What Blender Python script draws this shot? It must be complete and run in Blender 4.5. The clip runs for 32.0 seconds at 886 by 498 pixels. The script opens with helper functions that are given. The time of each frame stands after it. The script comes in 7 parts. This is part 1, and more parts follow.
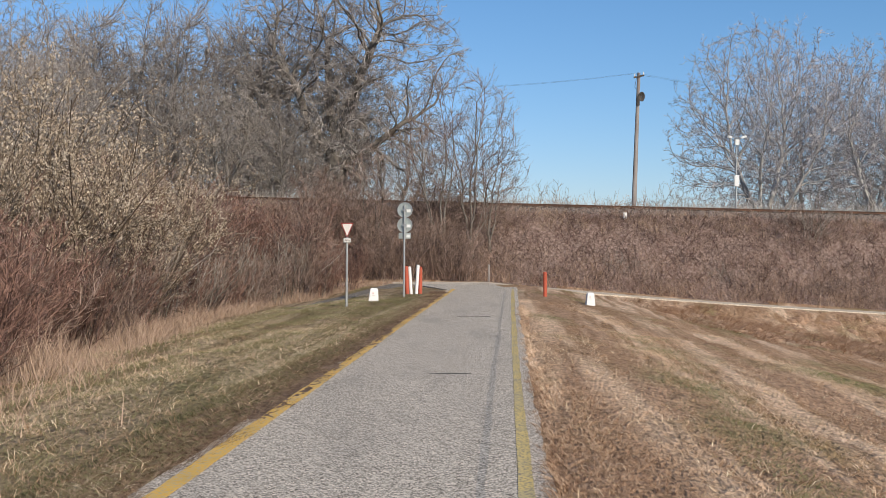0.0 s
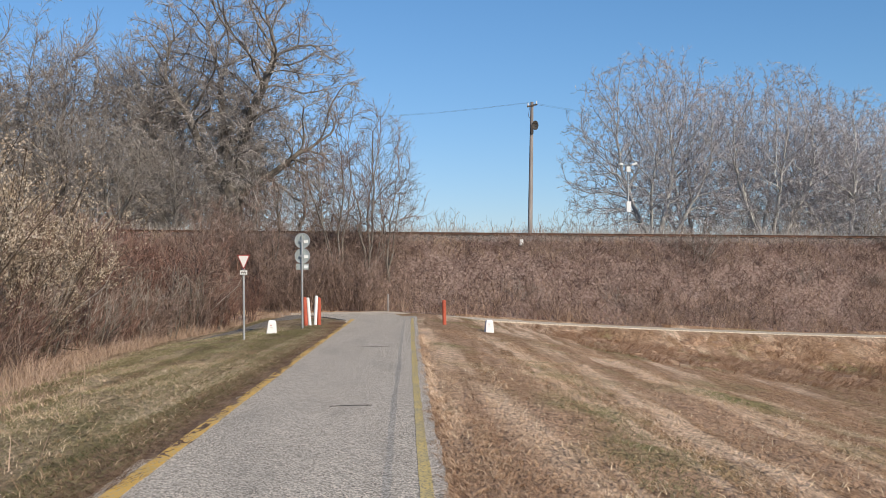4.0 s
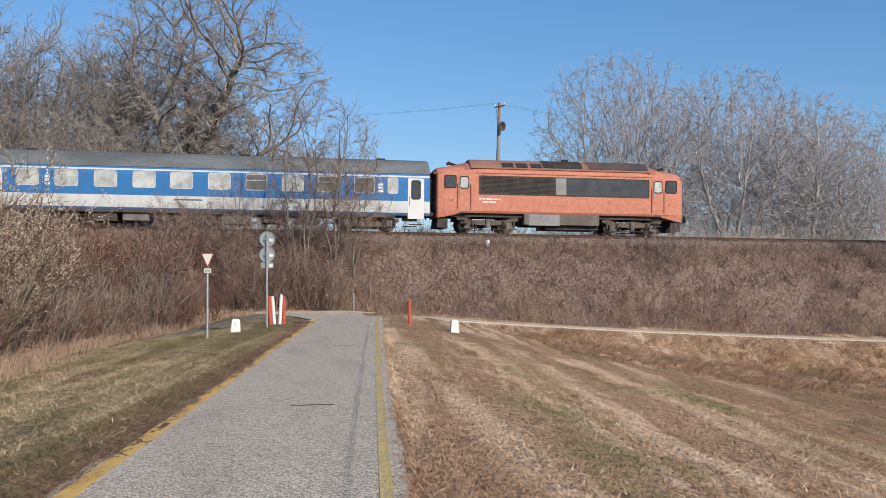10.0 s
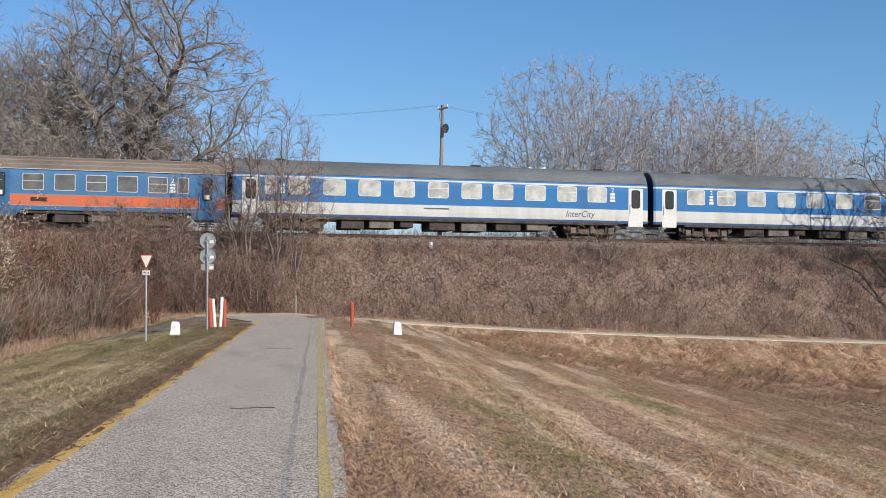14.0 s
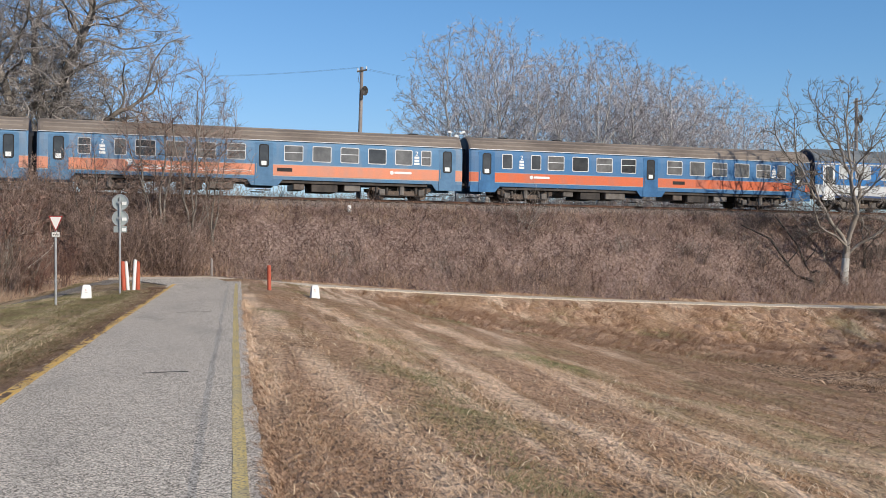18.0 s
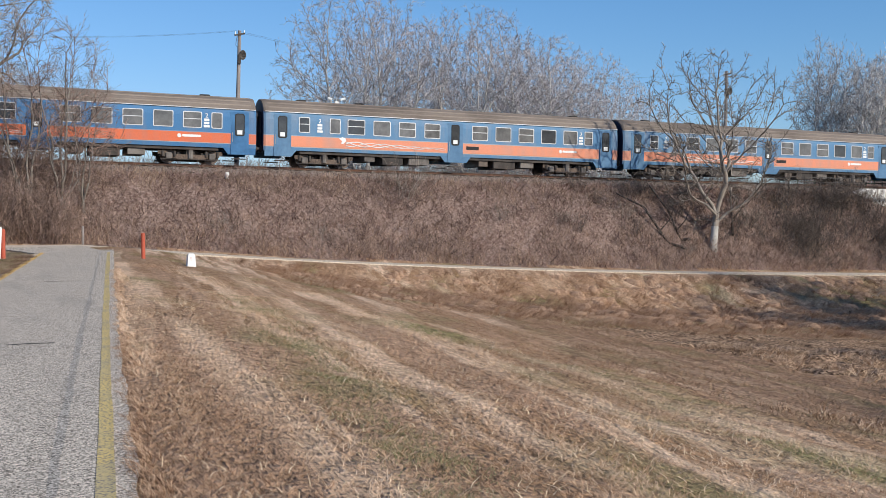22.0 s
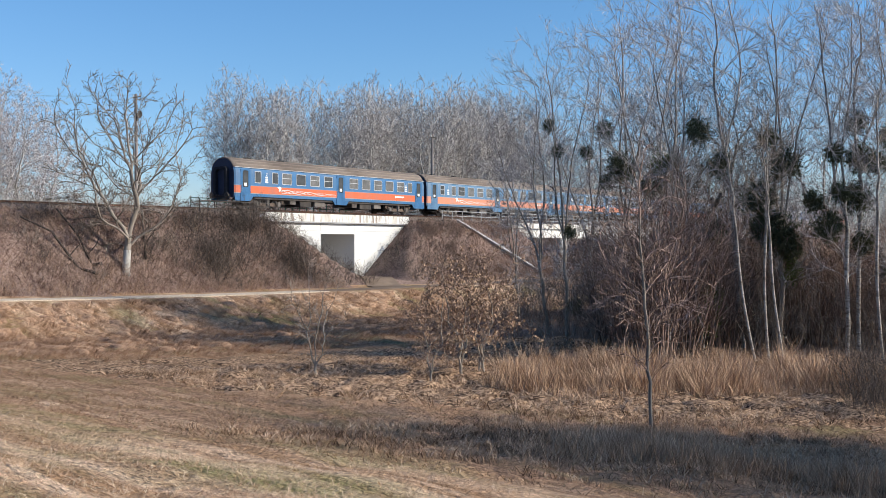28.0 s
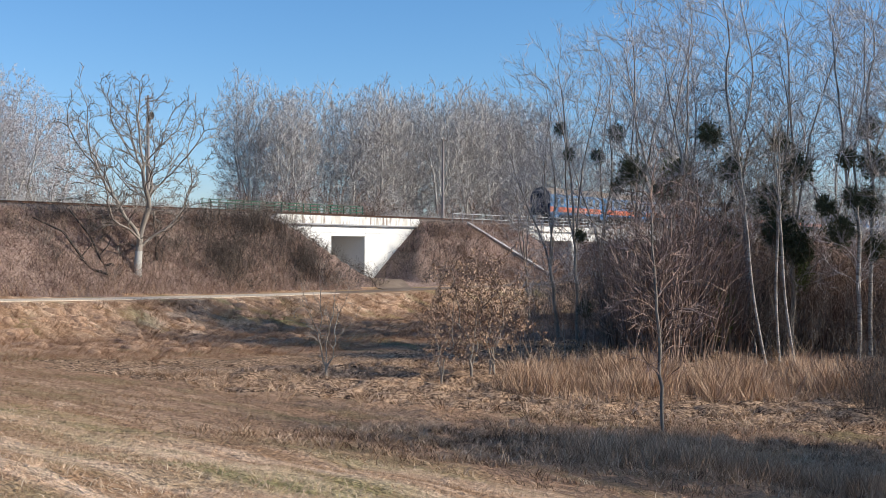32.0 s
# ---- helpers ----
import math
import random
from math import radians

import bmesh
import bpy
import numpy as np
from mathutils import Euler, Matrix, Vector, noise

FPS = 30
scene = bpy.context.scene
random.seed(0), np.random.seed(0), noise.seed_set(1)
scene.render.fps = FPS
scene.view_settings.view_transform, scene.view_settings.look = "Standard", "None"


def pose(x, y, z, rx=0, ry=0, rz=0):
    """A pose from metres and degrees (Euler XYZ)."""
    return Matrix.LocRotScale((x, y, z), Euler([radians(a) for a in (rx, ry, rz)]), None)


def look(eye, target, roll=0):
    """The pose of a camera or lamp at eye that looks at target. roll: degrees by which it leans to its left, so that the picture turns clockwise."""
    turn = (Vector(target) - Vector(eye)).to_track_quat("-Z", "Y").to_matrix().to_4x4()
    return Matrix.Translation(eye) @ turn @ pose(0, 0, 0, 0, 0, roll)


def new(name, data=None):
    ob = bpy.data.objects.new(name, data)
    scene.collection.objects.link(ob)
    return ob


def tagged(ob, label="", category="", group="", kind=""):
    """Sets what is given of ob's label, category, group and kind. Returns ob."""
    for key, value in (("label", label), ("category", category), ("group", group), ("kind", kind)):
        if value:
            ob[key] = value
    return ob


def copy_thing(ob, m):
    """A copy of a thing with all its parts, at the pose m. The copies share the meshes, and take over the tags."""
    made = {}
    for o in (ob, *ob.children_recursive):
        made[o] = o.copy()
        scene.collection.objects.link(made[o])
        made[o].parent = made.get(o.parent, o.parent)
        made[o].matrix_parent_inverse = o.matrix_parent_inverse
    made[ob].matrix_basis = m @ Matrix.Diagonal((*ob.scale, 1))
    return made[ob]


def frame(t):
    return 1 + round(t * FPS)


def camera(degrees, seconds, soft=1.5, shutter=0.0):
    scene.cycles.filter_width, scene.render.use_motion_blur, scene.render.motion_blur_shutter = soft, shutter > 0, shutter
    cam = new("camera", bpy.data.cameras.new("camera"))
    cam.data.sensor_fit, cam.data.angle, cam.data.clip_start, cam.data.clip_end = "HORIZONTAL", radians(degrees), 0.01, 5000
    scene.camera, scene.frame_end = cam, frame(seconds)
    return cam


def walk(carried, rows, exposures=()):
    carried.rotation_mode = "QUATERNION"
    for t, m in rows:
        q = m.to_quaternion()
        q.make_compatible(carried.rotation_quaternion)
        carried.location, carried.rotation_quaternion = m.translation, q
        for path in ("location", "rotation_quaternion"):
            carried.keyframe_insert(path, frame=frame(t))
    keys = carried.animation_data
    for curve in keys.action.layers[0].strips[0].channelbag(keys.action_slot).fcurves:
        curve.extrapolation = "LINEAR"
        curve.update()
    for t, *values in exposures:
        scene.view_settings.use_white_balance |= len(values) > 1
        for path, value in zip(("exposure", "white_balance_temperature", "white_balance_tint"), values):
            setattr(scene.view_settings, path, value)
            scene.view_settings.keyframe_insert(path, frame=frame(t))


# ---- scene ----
# The camera: held by hand on the cycle path, turned about 52 degrees to its right
cam = camera(45.03, 32.0, 0.4)
EYE, TILT, LEAN = 1.6, 0.0, -0.5
ROWS = [
    (0.0, -0.157, -0.125, 0.024, -0.00, -0.00, -0.00),
    (0.5, -0.158, -0.122, 0.024, -0.00, 0.04, -0.01),
    (1.0, -0.149, -0.122, 0.036, -0.35, 0.03, -0.11),
    (1.5, -0.150, -0.139, 0.035, -1.05, 0.11, 0.03),
    (2.0, -0.154, -0.137, 0.044, -2.55, 0.91, 1.14),
    (2.5, -0.155, -0.130, 0.037, -4.70, 1.13, 1.25),
    (3.0, -0.155, -0.122, 0.045, -5.34, 1.31, 1.21),
    (3.5, -0.156, -0.117, 0.040, -5.47, 1.48, 1.12),
    (5.5, -0.148, -0.123, 0.034, -5.05, 1.52, 0.93),
    (6.0, -0.148, -0.101, 0.025, -4.98, 1.53, 0.81),
    (6.5, -0.152, -0.113, 0.033, -4.98, 1.51, 0.74),
    (7.0, -0.143, -0.102, 0.029, -5.02, 1.48, 0.76),
    (7.5, -0.141, -0.097, 0.024, -5.11, 1.47, 0.71),
    (8.0, -0.136, -0.096, 0.032, -5.27, 1.42, 0.75),
    (8.5, -0.138, -0.104, 0.030, -5.58, 1.43, 0.77),
    (9.0, -0.128, -0.108, 0.025, -5.99, 1.44, 0.71),
    (9.5, -0.116, -0.089, 0.027, -6.57, 1.45, 0.69),
    (10.0, -0.115, -0.092, 0.031, -7.21, 1.47, 0.67),
    (10.5, -0.107, -0.112, 0.035, -7.82, 1.49, 0.72),
    (11.0, -0.106, -0.113, 0.041, -8.38, 1.50, 0.70),
    (11.5, -0.109, -0.116, 0.031, -8.81, 1.54, 0.71),
    (12.0, -0.102, -0.078, 0.019, -9.10, 1.56, 0.76),
    (12.5, -0.100, -0.070, 0.027, -9.28, 1.55, 0.77),
    (13.0, -0.093, -0.064, 0.022, -9.52, 1.56, 0.75),
    (13.5, -0.085, -0.054, 0.019, -9.94, 1.61, 0.73),
    (15.5, -0.084, -0.047, 0.022, -11.35, 1.06, 0.61),
    (16.0, -0.065, -0.031, 0.017, -12.23, 0.87, 0.54),
    (16.5, -0.065, -0.020, 0.020, -13.05, 0.56, 0.54),
    (17.0, -0.066, 0.014, 0.002, -13.54, 0.24, 0.59),
    (17.5, -0.068, -0.001, 0.015, -13.99, -0.13, 0.54),
    (18.0, -0.057, -0.003, 0.012, -14.58, -0.43, 0.46),
    (18.5, -0.060, -0.021, 0.018, -14.95, -0.72, 0.30),
    (19.0, -0.051, 0.012, 0.001, -15.29, -1.12, 0.27),
    (19.5, -0.050, -0.005, -0.002, -15.52, -1.54, 0.32),
    (20.0, -0.054, -0.008, 0.002, -15.56, -1.87, 0.44),
    (20.5, -0.054, -0.015, 0.005, -15.50, -2.04, 0.55),
    (21.0, -0.051, -0.033, 0.015, -15.43, -2.16, 0.66),
    (21.5, -0.036, -0.022, 0.013, -15.69, -2.18, 0.60),
    (22.0, 0.011, 0.025, 0.007, -20.92, -2.20, 0.33),
    (22.5, 0.049, 0.087, -0.008, -27.11, -2.27, 0.19),
    (23.0, 0.083, 0.151, -0.019, -32.87, -2.31, 0.29),
    (23.5, 0.109, 0.157, -0.042, -37.04, -2.30, 0.78),
    (24.0, 0.157, 0.143, -0.025, -40.19, -2.28, 1.09),
    (24.5, 0.204, 0.158, -0.056, -42.52, -2.18, 1.27),
    (25.0, 0.262, 0.177, -0.065, -45.80, -2.11, 1.23),
    (25.5, 0.305, 0.160, -0.079, -47.46, -1.84, 1.14),
    (27.5, 0.329, 0.177, -0.085, -50.89, -1.17, 0.86),
    (28.0, 0.322, 0.174, -0.066, -51.53, -1.20, 0.81),
    (28.5, 0.312, 0.170, -0.064, -51.91, -1.21, 0.70),
    (29.0, 0.297, 0.173, -0.047, -52.19, -1.22, 0.65),
    (29.5, 0.278, 0.158, -0.047, -52.31, -1.20, 0.59),
    (30.0, 0.290, 0.165, -0.049, -52.27, -1.18, 0.53),
    (30.5, 0.275, 0.162, -0.052, -52.16, -1.13, 0.47),
    (31.0, 0.280, 0.178, -0.058, -51.96, -1.09, 0.41),
    (31.5, 0.304, 0.194, -0.064, -51.55, -1.06, 0.44),
    (32.0, 0.256, 0.198, -0.046, -51.01, -1.07, 0.51),
]
walk(cam, [(t, pose(0, 0, EYE, TILT, LEAN, 0) @ pose(x, y, z, 90 + pitch, roll, yaw)) for t, x, y, z, yaw, pitch, roll in ROWS], [(0.0, -0.18, 6600, 10), (9.0, -0.18, 6480, 10), (19.0, -0.15, 6350, 10), (23.5, -0.14, 6200, 10), (27.0, 0.13, 6380, 10), (32.0, 0.13, 6400, 10)])

# ---- light ----
SUN_AZ, SUN_EL = 152.0, 28.0
world = bpy.data.worlds.new("sky")
scene.world = world
world.use_nodes = True
wn = world.node_tree.nodes
sky = wn.new("ShaderNodeTexSky")
sky.sky_type = "NISHITA"
sky.sun_disc = False
sky.sun_elevation, sky.sun_rotation = radians(SUN_EL), radians(SUN_AZ)
sky.air_density, sky.dust_density, sky.ozone_density = 1.0, 0.3, 4.5
wn["Background"].inputs["Strength"].default_value = 0.115
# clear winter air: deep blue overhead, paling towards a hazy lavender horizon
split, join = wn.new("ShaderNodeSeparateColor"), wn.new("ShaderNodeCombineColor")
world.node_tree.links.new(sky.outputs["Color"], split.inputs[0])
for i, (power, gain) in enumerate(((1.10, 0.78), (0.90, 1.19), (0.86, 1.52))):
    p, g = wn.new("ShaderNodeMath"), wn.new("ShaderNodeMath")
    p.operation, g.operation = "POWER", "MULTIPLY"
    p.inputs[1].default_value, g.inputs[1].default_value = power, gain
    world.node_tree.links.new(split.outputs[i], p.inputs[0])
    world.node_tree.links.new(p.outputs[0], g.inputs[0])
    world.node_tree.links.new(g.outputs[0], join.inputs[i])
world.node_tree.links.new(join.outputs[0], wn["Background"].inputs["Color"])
sun = new("sun", bpy.data.lights.new("sun", "SUN"))
sun.data.energy, sun.data.angle, sun.data.color = 5.0, radians(0.55), (1.0, 0.905, 0.76)
a, e = radians(SUN_AZ), radians(SUN_EL)
sun.matrix_world = look((0, 0, 60), (-math.sin(a) * math.cos(e), -math.cos(a) * math.cos(e), 60 - math.sin(e)))
scene.view_settings.exposure = 0.0

# ---- materials ----


def surf(name, c1, c2, scale=1.0, fine=20.0, rough=0.8, bump=0.3, metal=0.0, c3=None, stretch=(1, 1, 1), vary=0.0, spec=0.15, lo=0.35, hi=0.65, contrast=0.22):
    """Two or three colours mixed by coarse and fine noise, with fine relief."""
    m = bpy.data.materials.new(name)
    m.use_nodes = True
    n, l = m.node_tree.nodes, m.node_tree.links
    b = n["Principled BSDF"]
    b.inputs["Roughness"].default_value, b.inputs["Metallic"].default_value = rough, metal
    b.inputs["Specular IOR Level"].default_value = spec
    tc, mp = n.new("ShaderNodeTexCoord"), n.new("ShaderNodeMapping")
    mp.inputs["Scale"].default_value = stretch
    l.new(tc.outputs["Object"], mp.inputs["Vector"])

    def noise_at(s, detail):
        t = n.new("ShaderNodeTexNoise")
        t.inputs["Scale"].default_value, t.inputs["Detail"].default_value = s, detail
        l.new(mp.outputs["Vector"], t.inputs["Vector"])
        r = n.new("ShaderNodeMapRange")
        r.inputs["From Min"].default_value, r.inputs["From Max"].default_value = lo, hi
        l.new(t.outputs["Fac"], r.inputs["Value"])
        return t, r

    def mixed(fac, ca, cb):
        x = n.new("ShaderNodeMix")
        x.data_type = "RGBA"
        if fac is not None:
            l.new(fac, x.inputs["Factor"])
        for sock, c in ((x.inputs[6], ca), (x.inputs[7], cb)):
            if isinstance(c, tuple):
                sock.default_value = (*c, 1)
            else:
                l.new(c, sock)
        return x.outputs[2]

    _, r1 = noise_at(scale, 4.0)
    tf, r2 = noise_at(fine, 5.0)
    col = mixed(r1.outputs["Result"], c1, c2)
    if c3:
        col = mixed(r2.outputs["Result"], col, c3)
    h = n.new("ShaderNodeHueSaturation")
    v = n.new("ShaderNodeMapRange")
    v.inputs["To Min"].default_value, v.inputs["To Max"].default_value = 1 - contrast, 1 + contrast
    l.new(tf.outputs["Fac"], v.inputs["Value"])
    val = v.outputs["Result"]
    if vary:
        oi, vr, mu = n.new("ShaderNodeObjectInfo"), n.new("ShaderNodeMapRange"), n.new("ShaderNodeMath")
        vr.inputs["To Min"].default_value, vr.inputs["To Max"].default_value = 1 - vary, 1 + vary
        l.new(oi.outputs["Random"], vr.inputs["Value"])
        mu.operation = "MULTIPLY"
        l.new(val, mu.inputs[0])
        l.new(vr.outputs["Result"], mu.inputs[1])
        val = mu.outputs[0]
    l.new(val, h.inputs["Value"])
    l.new(col, h.inputs["Color"])
    l.new(h.outputs["Color"], b.inputs["Base Color"])
    if bump:
        bp = n.new("ShaderNodeBump")
        bp.inputs["Strength"].default_value, bp.inputs["Distance"].default_value = bump, 0.02
        l.new(tf.outputs["Fac"], bp.inputs["Height"])
        l.new(bp.outputs["Normal"], b.inputs["Normal"])
    return m


def island(name, colours, rough=0.85, rows=False, grain=4.0):
    """Colours picked per blade, leaf or twig."""
    m = bpy.data.materials.new(name)
    m.use_nodes = True
    n, l = m.node_tree.nodes, m.node_tree.links
    g, r = n.new("ShaderNodeNewGeometry"), n.new("ShaderNodeValToRGB")
    r.color_ramp.interpolation = "LINEAR"
    el = r.color_ramp.elements
    for i, c in enumerate(colours):
        k = el[i] if i < 2 else el.new(i / (len(colours) - 1))
        k.position, k.color = i / (len(colours) - 1), (*c, 1)
    tc, t, mx = n.new("ShaderNodeTexCoord"), n.new("ShaderNodeTexNoise"), n.new("ShaderNodeMath")
    t.inputs["Scale"].default_value = 0.5
    mp = n.new("ShaderNodeMapping")
    mp.vector_type = "TEXTURE"
    if rows:
        mp.inputs["Rotation"].default_value, mp.inputs["Scale"].default_value = (0, 0, radians(-4)), (1, 22, 1)
        t.inputs["Scale"].default_value = 1.0
    l.new(tc.outputs["Object"], mp.inputs["Vector"])
    l.new(mp.outputs["Vector"], t.inputs["Vector"])
    mx.operation = "MULTIPLY_ADD"
    mx.inputs[1].default_value = 0.34
    sc = n.new("ShaderNodeMapRange")
    sc.inputs["From Min"].default_value, sc.inputs["From Max"].default_value, sc.inputs["To Max"].default_value = (0.44, 0.56, 0.55) if rows else (0.3, 0.7, 0.45)
    l.new(t.outputs["Fac"], sc.inputs["Value"])
    l.new(g.outputs["Random Per Island"], mx.inputs[0])
    l.new(sc.outputs["Result"], mx.inputs[2])
    # tufts: patches of one tone a few blades wide
    tf, tr, ad = n.new("ShaderNodeTexNoise"), n.new("ShaderNodeMapRange"), n.new("ShaderNodeMath")
    tf.inputs["Scale"].default_value, tf.inputs["Detail"].default_value = grain, 3
    l.new(tc.outputs["Object"], tf.inputs["Vector"])
    tr.inputs["From Min"].default_value, tr.inputs["From Max"].default_value = 0.36, 0.64
    tr.inputs["To Min"].default_value, tr.inputs["To Max"].default_value = -0.3, 0.34
    l.new(tf.outputs["Fac"], tr.inputs["Value"])
    ad.operation, ad.use_clamp = "ADD", True
    l.new(mx.outputs[0], ad.inputs[0])
    l.new(tr.outputs["Result"], ad.inputs[1])
    l.new(ad.outputs[0], r.inputs["Fac"])
    b = n["Principled BSDF"]
    b.inputs["Roughness"].default_value, b.inputs["Specular IOR Level"].default_value = rough, 0.04
    l.new(r.outputs["Color"], b.inputs["Base Color"])
    return m


def twiggy(name, dark, light, vary=0.15):
    """Bark of thin twigs: every twig has a tone of its own, every plant a slightly different one."""
    m = bpy.data.materials.new(name)
    m.use_nodes = True
    n, l = m.node_tree.nodes, m.node_tree.links
    b = n["Principled BSDF"]
    b.inputs["Roughness"].default_value, b.inputs["Specular IOR Level"].default_value = 0.85, 0.08
    g, x, h = n.new("ShaderNodeNewGeometry"), n.new("ShaderNodeMix"), n.new("ShaderNodeHueSaturation")
    p, oi, vr = n.new("ShaderNodeMath"), n.new("ShaderNodeObjectInfo"), n.new("ShaderNodeMapRange")
    p.operation, p.inputs[1].default_value = "POWER", 1.3
    l.new(g.outputs["Random Per Island"], p.inputs[0])
    x.data_type = "RGBA"
    x.inputs[6].default_value, x.inputs[7].default_value = (*dark, 1), (*light, 1)
    l.new(p.outputs[0], x.inputs["Factor"])
    vr.inputs["To Min"].default_value, vr.inputs["To Max"].default_value = 1 - vary, 1 + vary
    l.new(oi.outputs["Random"], vr.inputs["Value"])
    l.new(vr.outputs["Result"], h.inputs["Value"])
    l.new(x.outputs[2], h.inputs["Color"])
    l.new(h.outputs["Color"], b.inputs["Base Color"])
    return m


def livery(name, bands, rough=0.6, dirt=(0.10, 0.08, 0.06), dirty=0.35, fade=None):
    """Paint in level bands: rows of (height from, colour), with dirt over it."""
    m = surf(name, (1, 1, 1), (1, 1, 1), rough=rough, bump=0.03, spec=0.2)
    n, l = m.node_tree.nodes, m.node_tree.links
    tc, sp, mr, cr = n.new("ShaderNodeTexCoord"), n.new("ShaderNodeSeparateXYZ"), n.new("ShaderNodeMapRange"), n.new("ShaderNodeValToRGB")
    l.new(tc.outputs["Object"], sp.inputs[0])
    mr.inputs["From Max"].default_value = 5.0
    l.new(sp.outputs["Z"], mr.inputs["Value"])
    cr.color_ramp.interpolation = "CONSTANT"
    el = cr.color_ramp.elements
    for i, (z, c) in enumerate(bands):
        k = el[i] if i < 2 else el.new(z / 5)
        k.position, k.color = z / 5, (*c, 1)
    l.new(mr.outputs["Result"], cr.inputs["Fac"])
    t, r, x = n.new("ShaderNodeTexNoise"), n.new("ShaderNodeMapRange"), n.new("ShaderNodeMix")
    mp = n.new("ShaderNodeMapping")
    mp.inputs["Scale"].default_value = (1.0, 1.0, 0.25)
    l.new(tc.outputs["Object"], mp.inputs["Vector"])
    l.new(mp.outputs["Vector"], t.inputs["Vector"])
    t.inputs["Scale"].default_value, t.inputs["Detail"].default_value = 1.6, 6
    r.inputs["From Min"].default_value, r.inputs["From Max"].default_value, r.inputs["To Max"].default_value = 0.42, 0.85, dirty
    l.new(t.outputs["Fac"], r.inputs["Value"])
    x.data_type = "RGBA"
    l.new(r.outputs["Result"], x.inputs["Factor"])
    l.new(cr.outputs["Color"], x.inputs[6])
    x.inputs[7].default_value = (*dirt, 1)
    for k in n:
        if k.type == "HUE_SAT":
            l.new(x.outputs[2], k.inputs["Color"])
    return m


def glass_like(name, c, rough=0.06):
    m = surf(name, c, tuple(0.6 * q for q in c), 1.5, 8, rough, 0.0, spec=0.6)
    return m




def stony(name, dark, mid, light, scale, stain=(0.2, 0.18, 0.16), bump=0.5):
    """Chips of stone, each with a tone of its own, with faint stains over them."""
    m = surf(name, mid, mid, 0.6, 9, 0.95, 0.0, contrast=0.12, spec=0.03)
    n, l = m.node_tree.nodes, m.node_tree.links
    tc, v, sp, r = n.new("ShaderNodeTexCoord"), n.new("ShaderNodeTexVoronoi"), n.new("ShaderNodeSeparateColor"), n.new("ShaderNodeValToRGB")
    v.inputs["Scale"].default_value = scale
    l.new(tc.outputs["Object"], v.inputs["Vector"])
    l.new(v.outputs["Color"], sp.inputs[0])
    el = r.color_ramp.elements
    el[0].color, el[1].color = (*dark, 1), (*light, 1)
    k = el.new(0.5)
    k.color = (*mid, 1)
    l.new(sp.outputs[0], r.inputs["Fac"])
    t, mr, x = n.new("ShaderNodeTexNoise"), n.new("ShaderNodeMapRange"), n.new("ShaderNodeMix")
    t.inputs["Scale"].default_value, t.inputs["Detail"].default_value = 0.8, 6
    mp = n.new("ShaderNodeMapping")
    mp.inputs["Scale"].default_value = (1.6, 0.35, 1)
    l.new(tc.outputs["Object"], mp.inputs["Vector"])
    l.new(mp.outputs["Vector"], t.inputs["Vector"])
    mr.inputs["From Min"].default_value, mr.inputs["From Max"].default_value, mr.inputs["To Max"].default_value = 0.5, 0.75, 0.35
    l.new(t.outputs["Fac"], mr.inputs["Value"])
    x.data_type = "RGBA"
    l.new(mr.outputs["Result"], x.inputs["Factor"])
    l.new(r.outputs["Color"], x.inputs[6])
    x.inputs[7].default_value = (*stain, 1)
    bp = n.new("ShaderNodeBump")
    bp.inputs["Strength"].default_value, bp.inputs["Distance"].default_value = bump, 0.006
    l.new(sp.outputs[1], bp.inputs["Height"])
    l.new(bp.outputs["Normal"], n["Principled BSDF"].inputs["Normal"])
    for k in n:
        if k.type == "HUE_SAT":
            l.new(x.outputs[2], k.inputs["Color"])
    return m


ASPHALT = stony("asphalt", (0.10, 0.084, 0.066), (0.52, 0.44, 0.352), (0.90, 0.78, 0.64), 85)
WHEEL_TRACK = stony("worn_asphalt", (0.08, 0.07, 0.058), (0.40, 0.35, 0.295), (0.74, 0.66, 0.56), 85)
OLD_ASPHALT = stony("old_asphalt", (0.10, 0.086, 0.07), (0.22, 0.19, 0.158), (0.36, 0.315, 0.265), 50, (0.16, 0.115, 0.08))
YELLOW = surf("yellow_paint", (0.78, 0.47, 0.11), (0.60, 0.39, 0.13), 1.2, 38, 0.75, 0.3, c3=(0.46, 0.38, 0.26), lo=0.47, hi=0.68, spec=0.03)
WORN_YELLOW = surf("worn_yellow_paint", (0.74, 0.55, 0.22), (0.58, 0.46, 0.24), 1.2, 45, 0.8, 0.3, c3=(0.24, 0.205, 0.165), lo=0.48, hi=0.62, spec=0.03)
CRACK = surf("tar", (0.05, 0.047, 0.045), (0.08, 0.075, 0.07), 2, 40, 0.8)
MUD = surf("mud", (0.125, 0.082, 0.057), (0.235, 0.162, 0.115), 1.2, 14, 0.95, 0.8, contrast=0.5, spec=0.05)
GRAVEL = stony("gravel", (0.40, 0.325, 0.245), (0.60, 0.50, 0.385), (0.80, 0.68, 0.54), 26, (0.38, 0.3, 0.22))
BALLAST = stony("ballast", (0.06, 0.045, 0.038), (0.16, 0.125, 0.105), (0.30, 0.245, 0.21), 14, (0.1, 0.075, 0.06), 1.0)
RAIL = surf("rusty_rail", (0.11, 0.06, 0.04), (0.07, 0.045, 0.035), 2, 20, 0.5, 0.2, metal=0.6)
SLEEPER = surf("sleeper", (0.16, 0.14, 0.12), (0.1, 0.085, 0.07), 2, 20, 0.9)
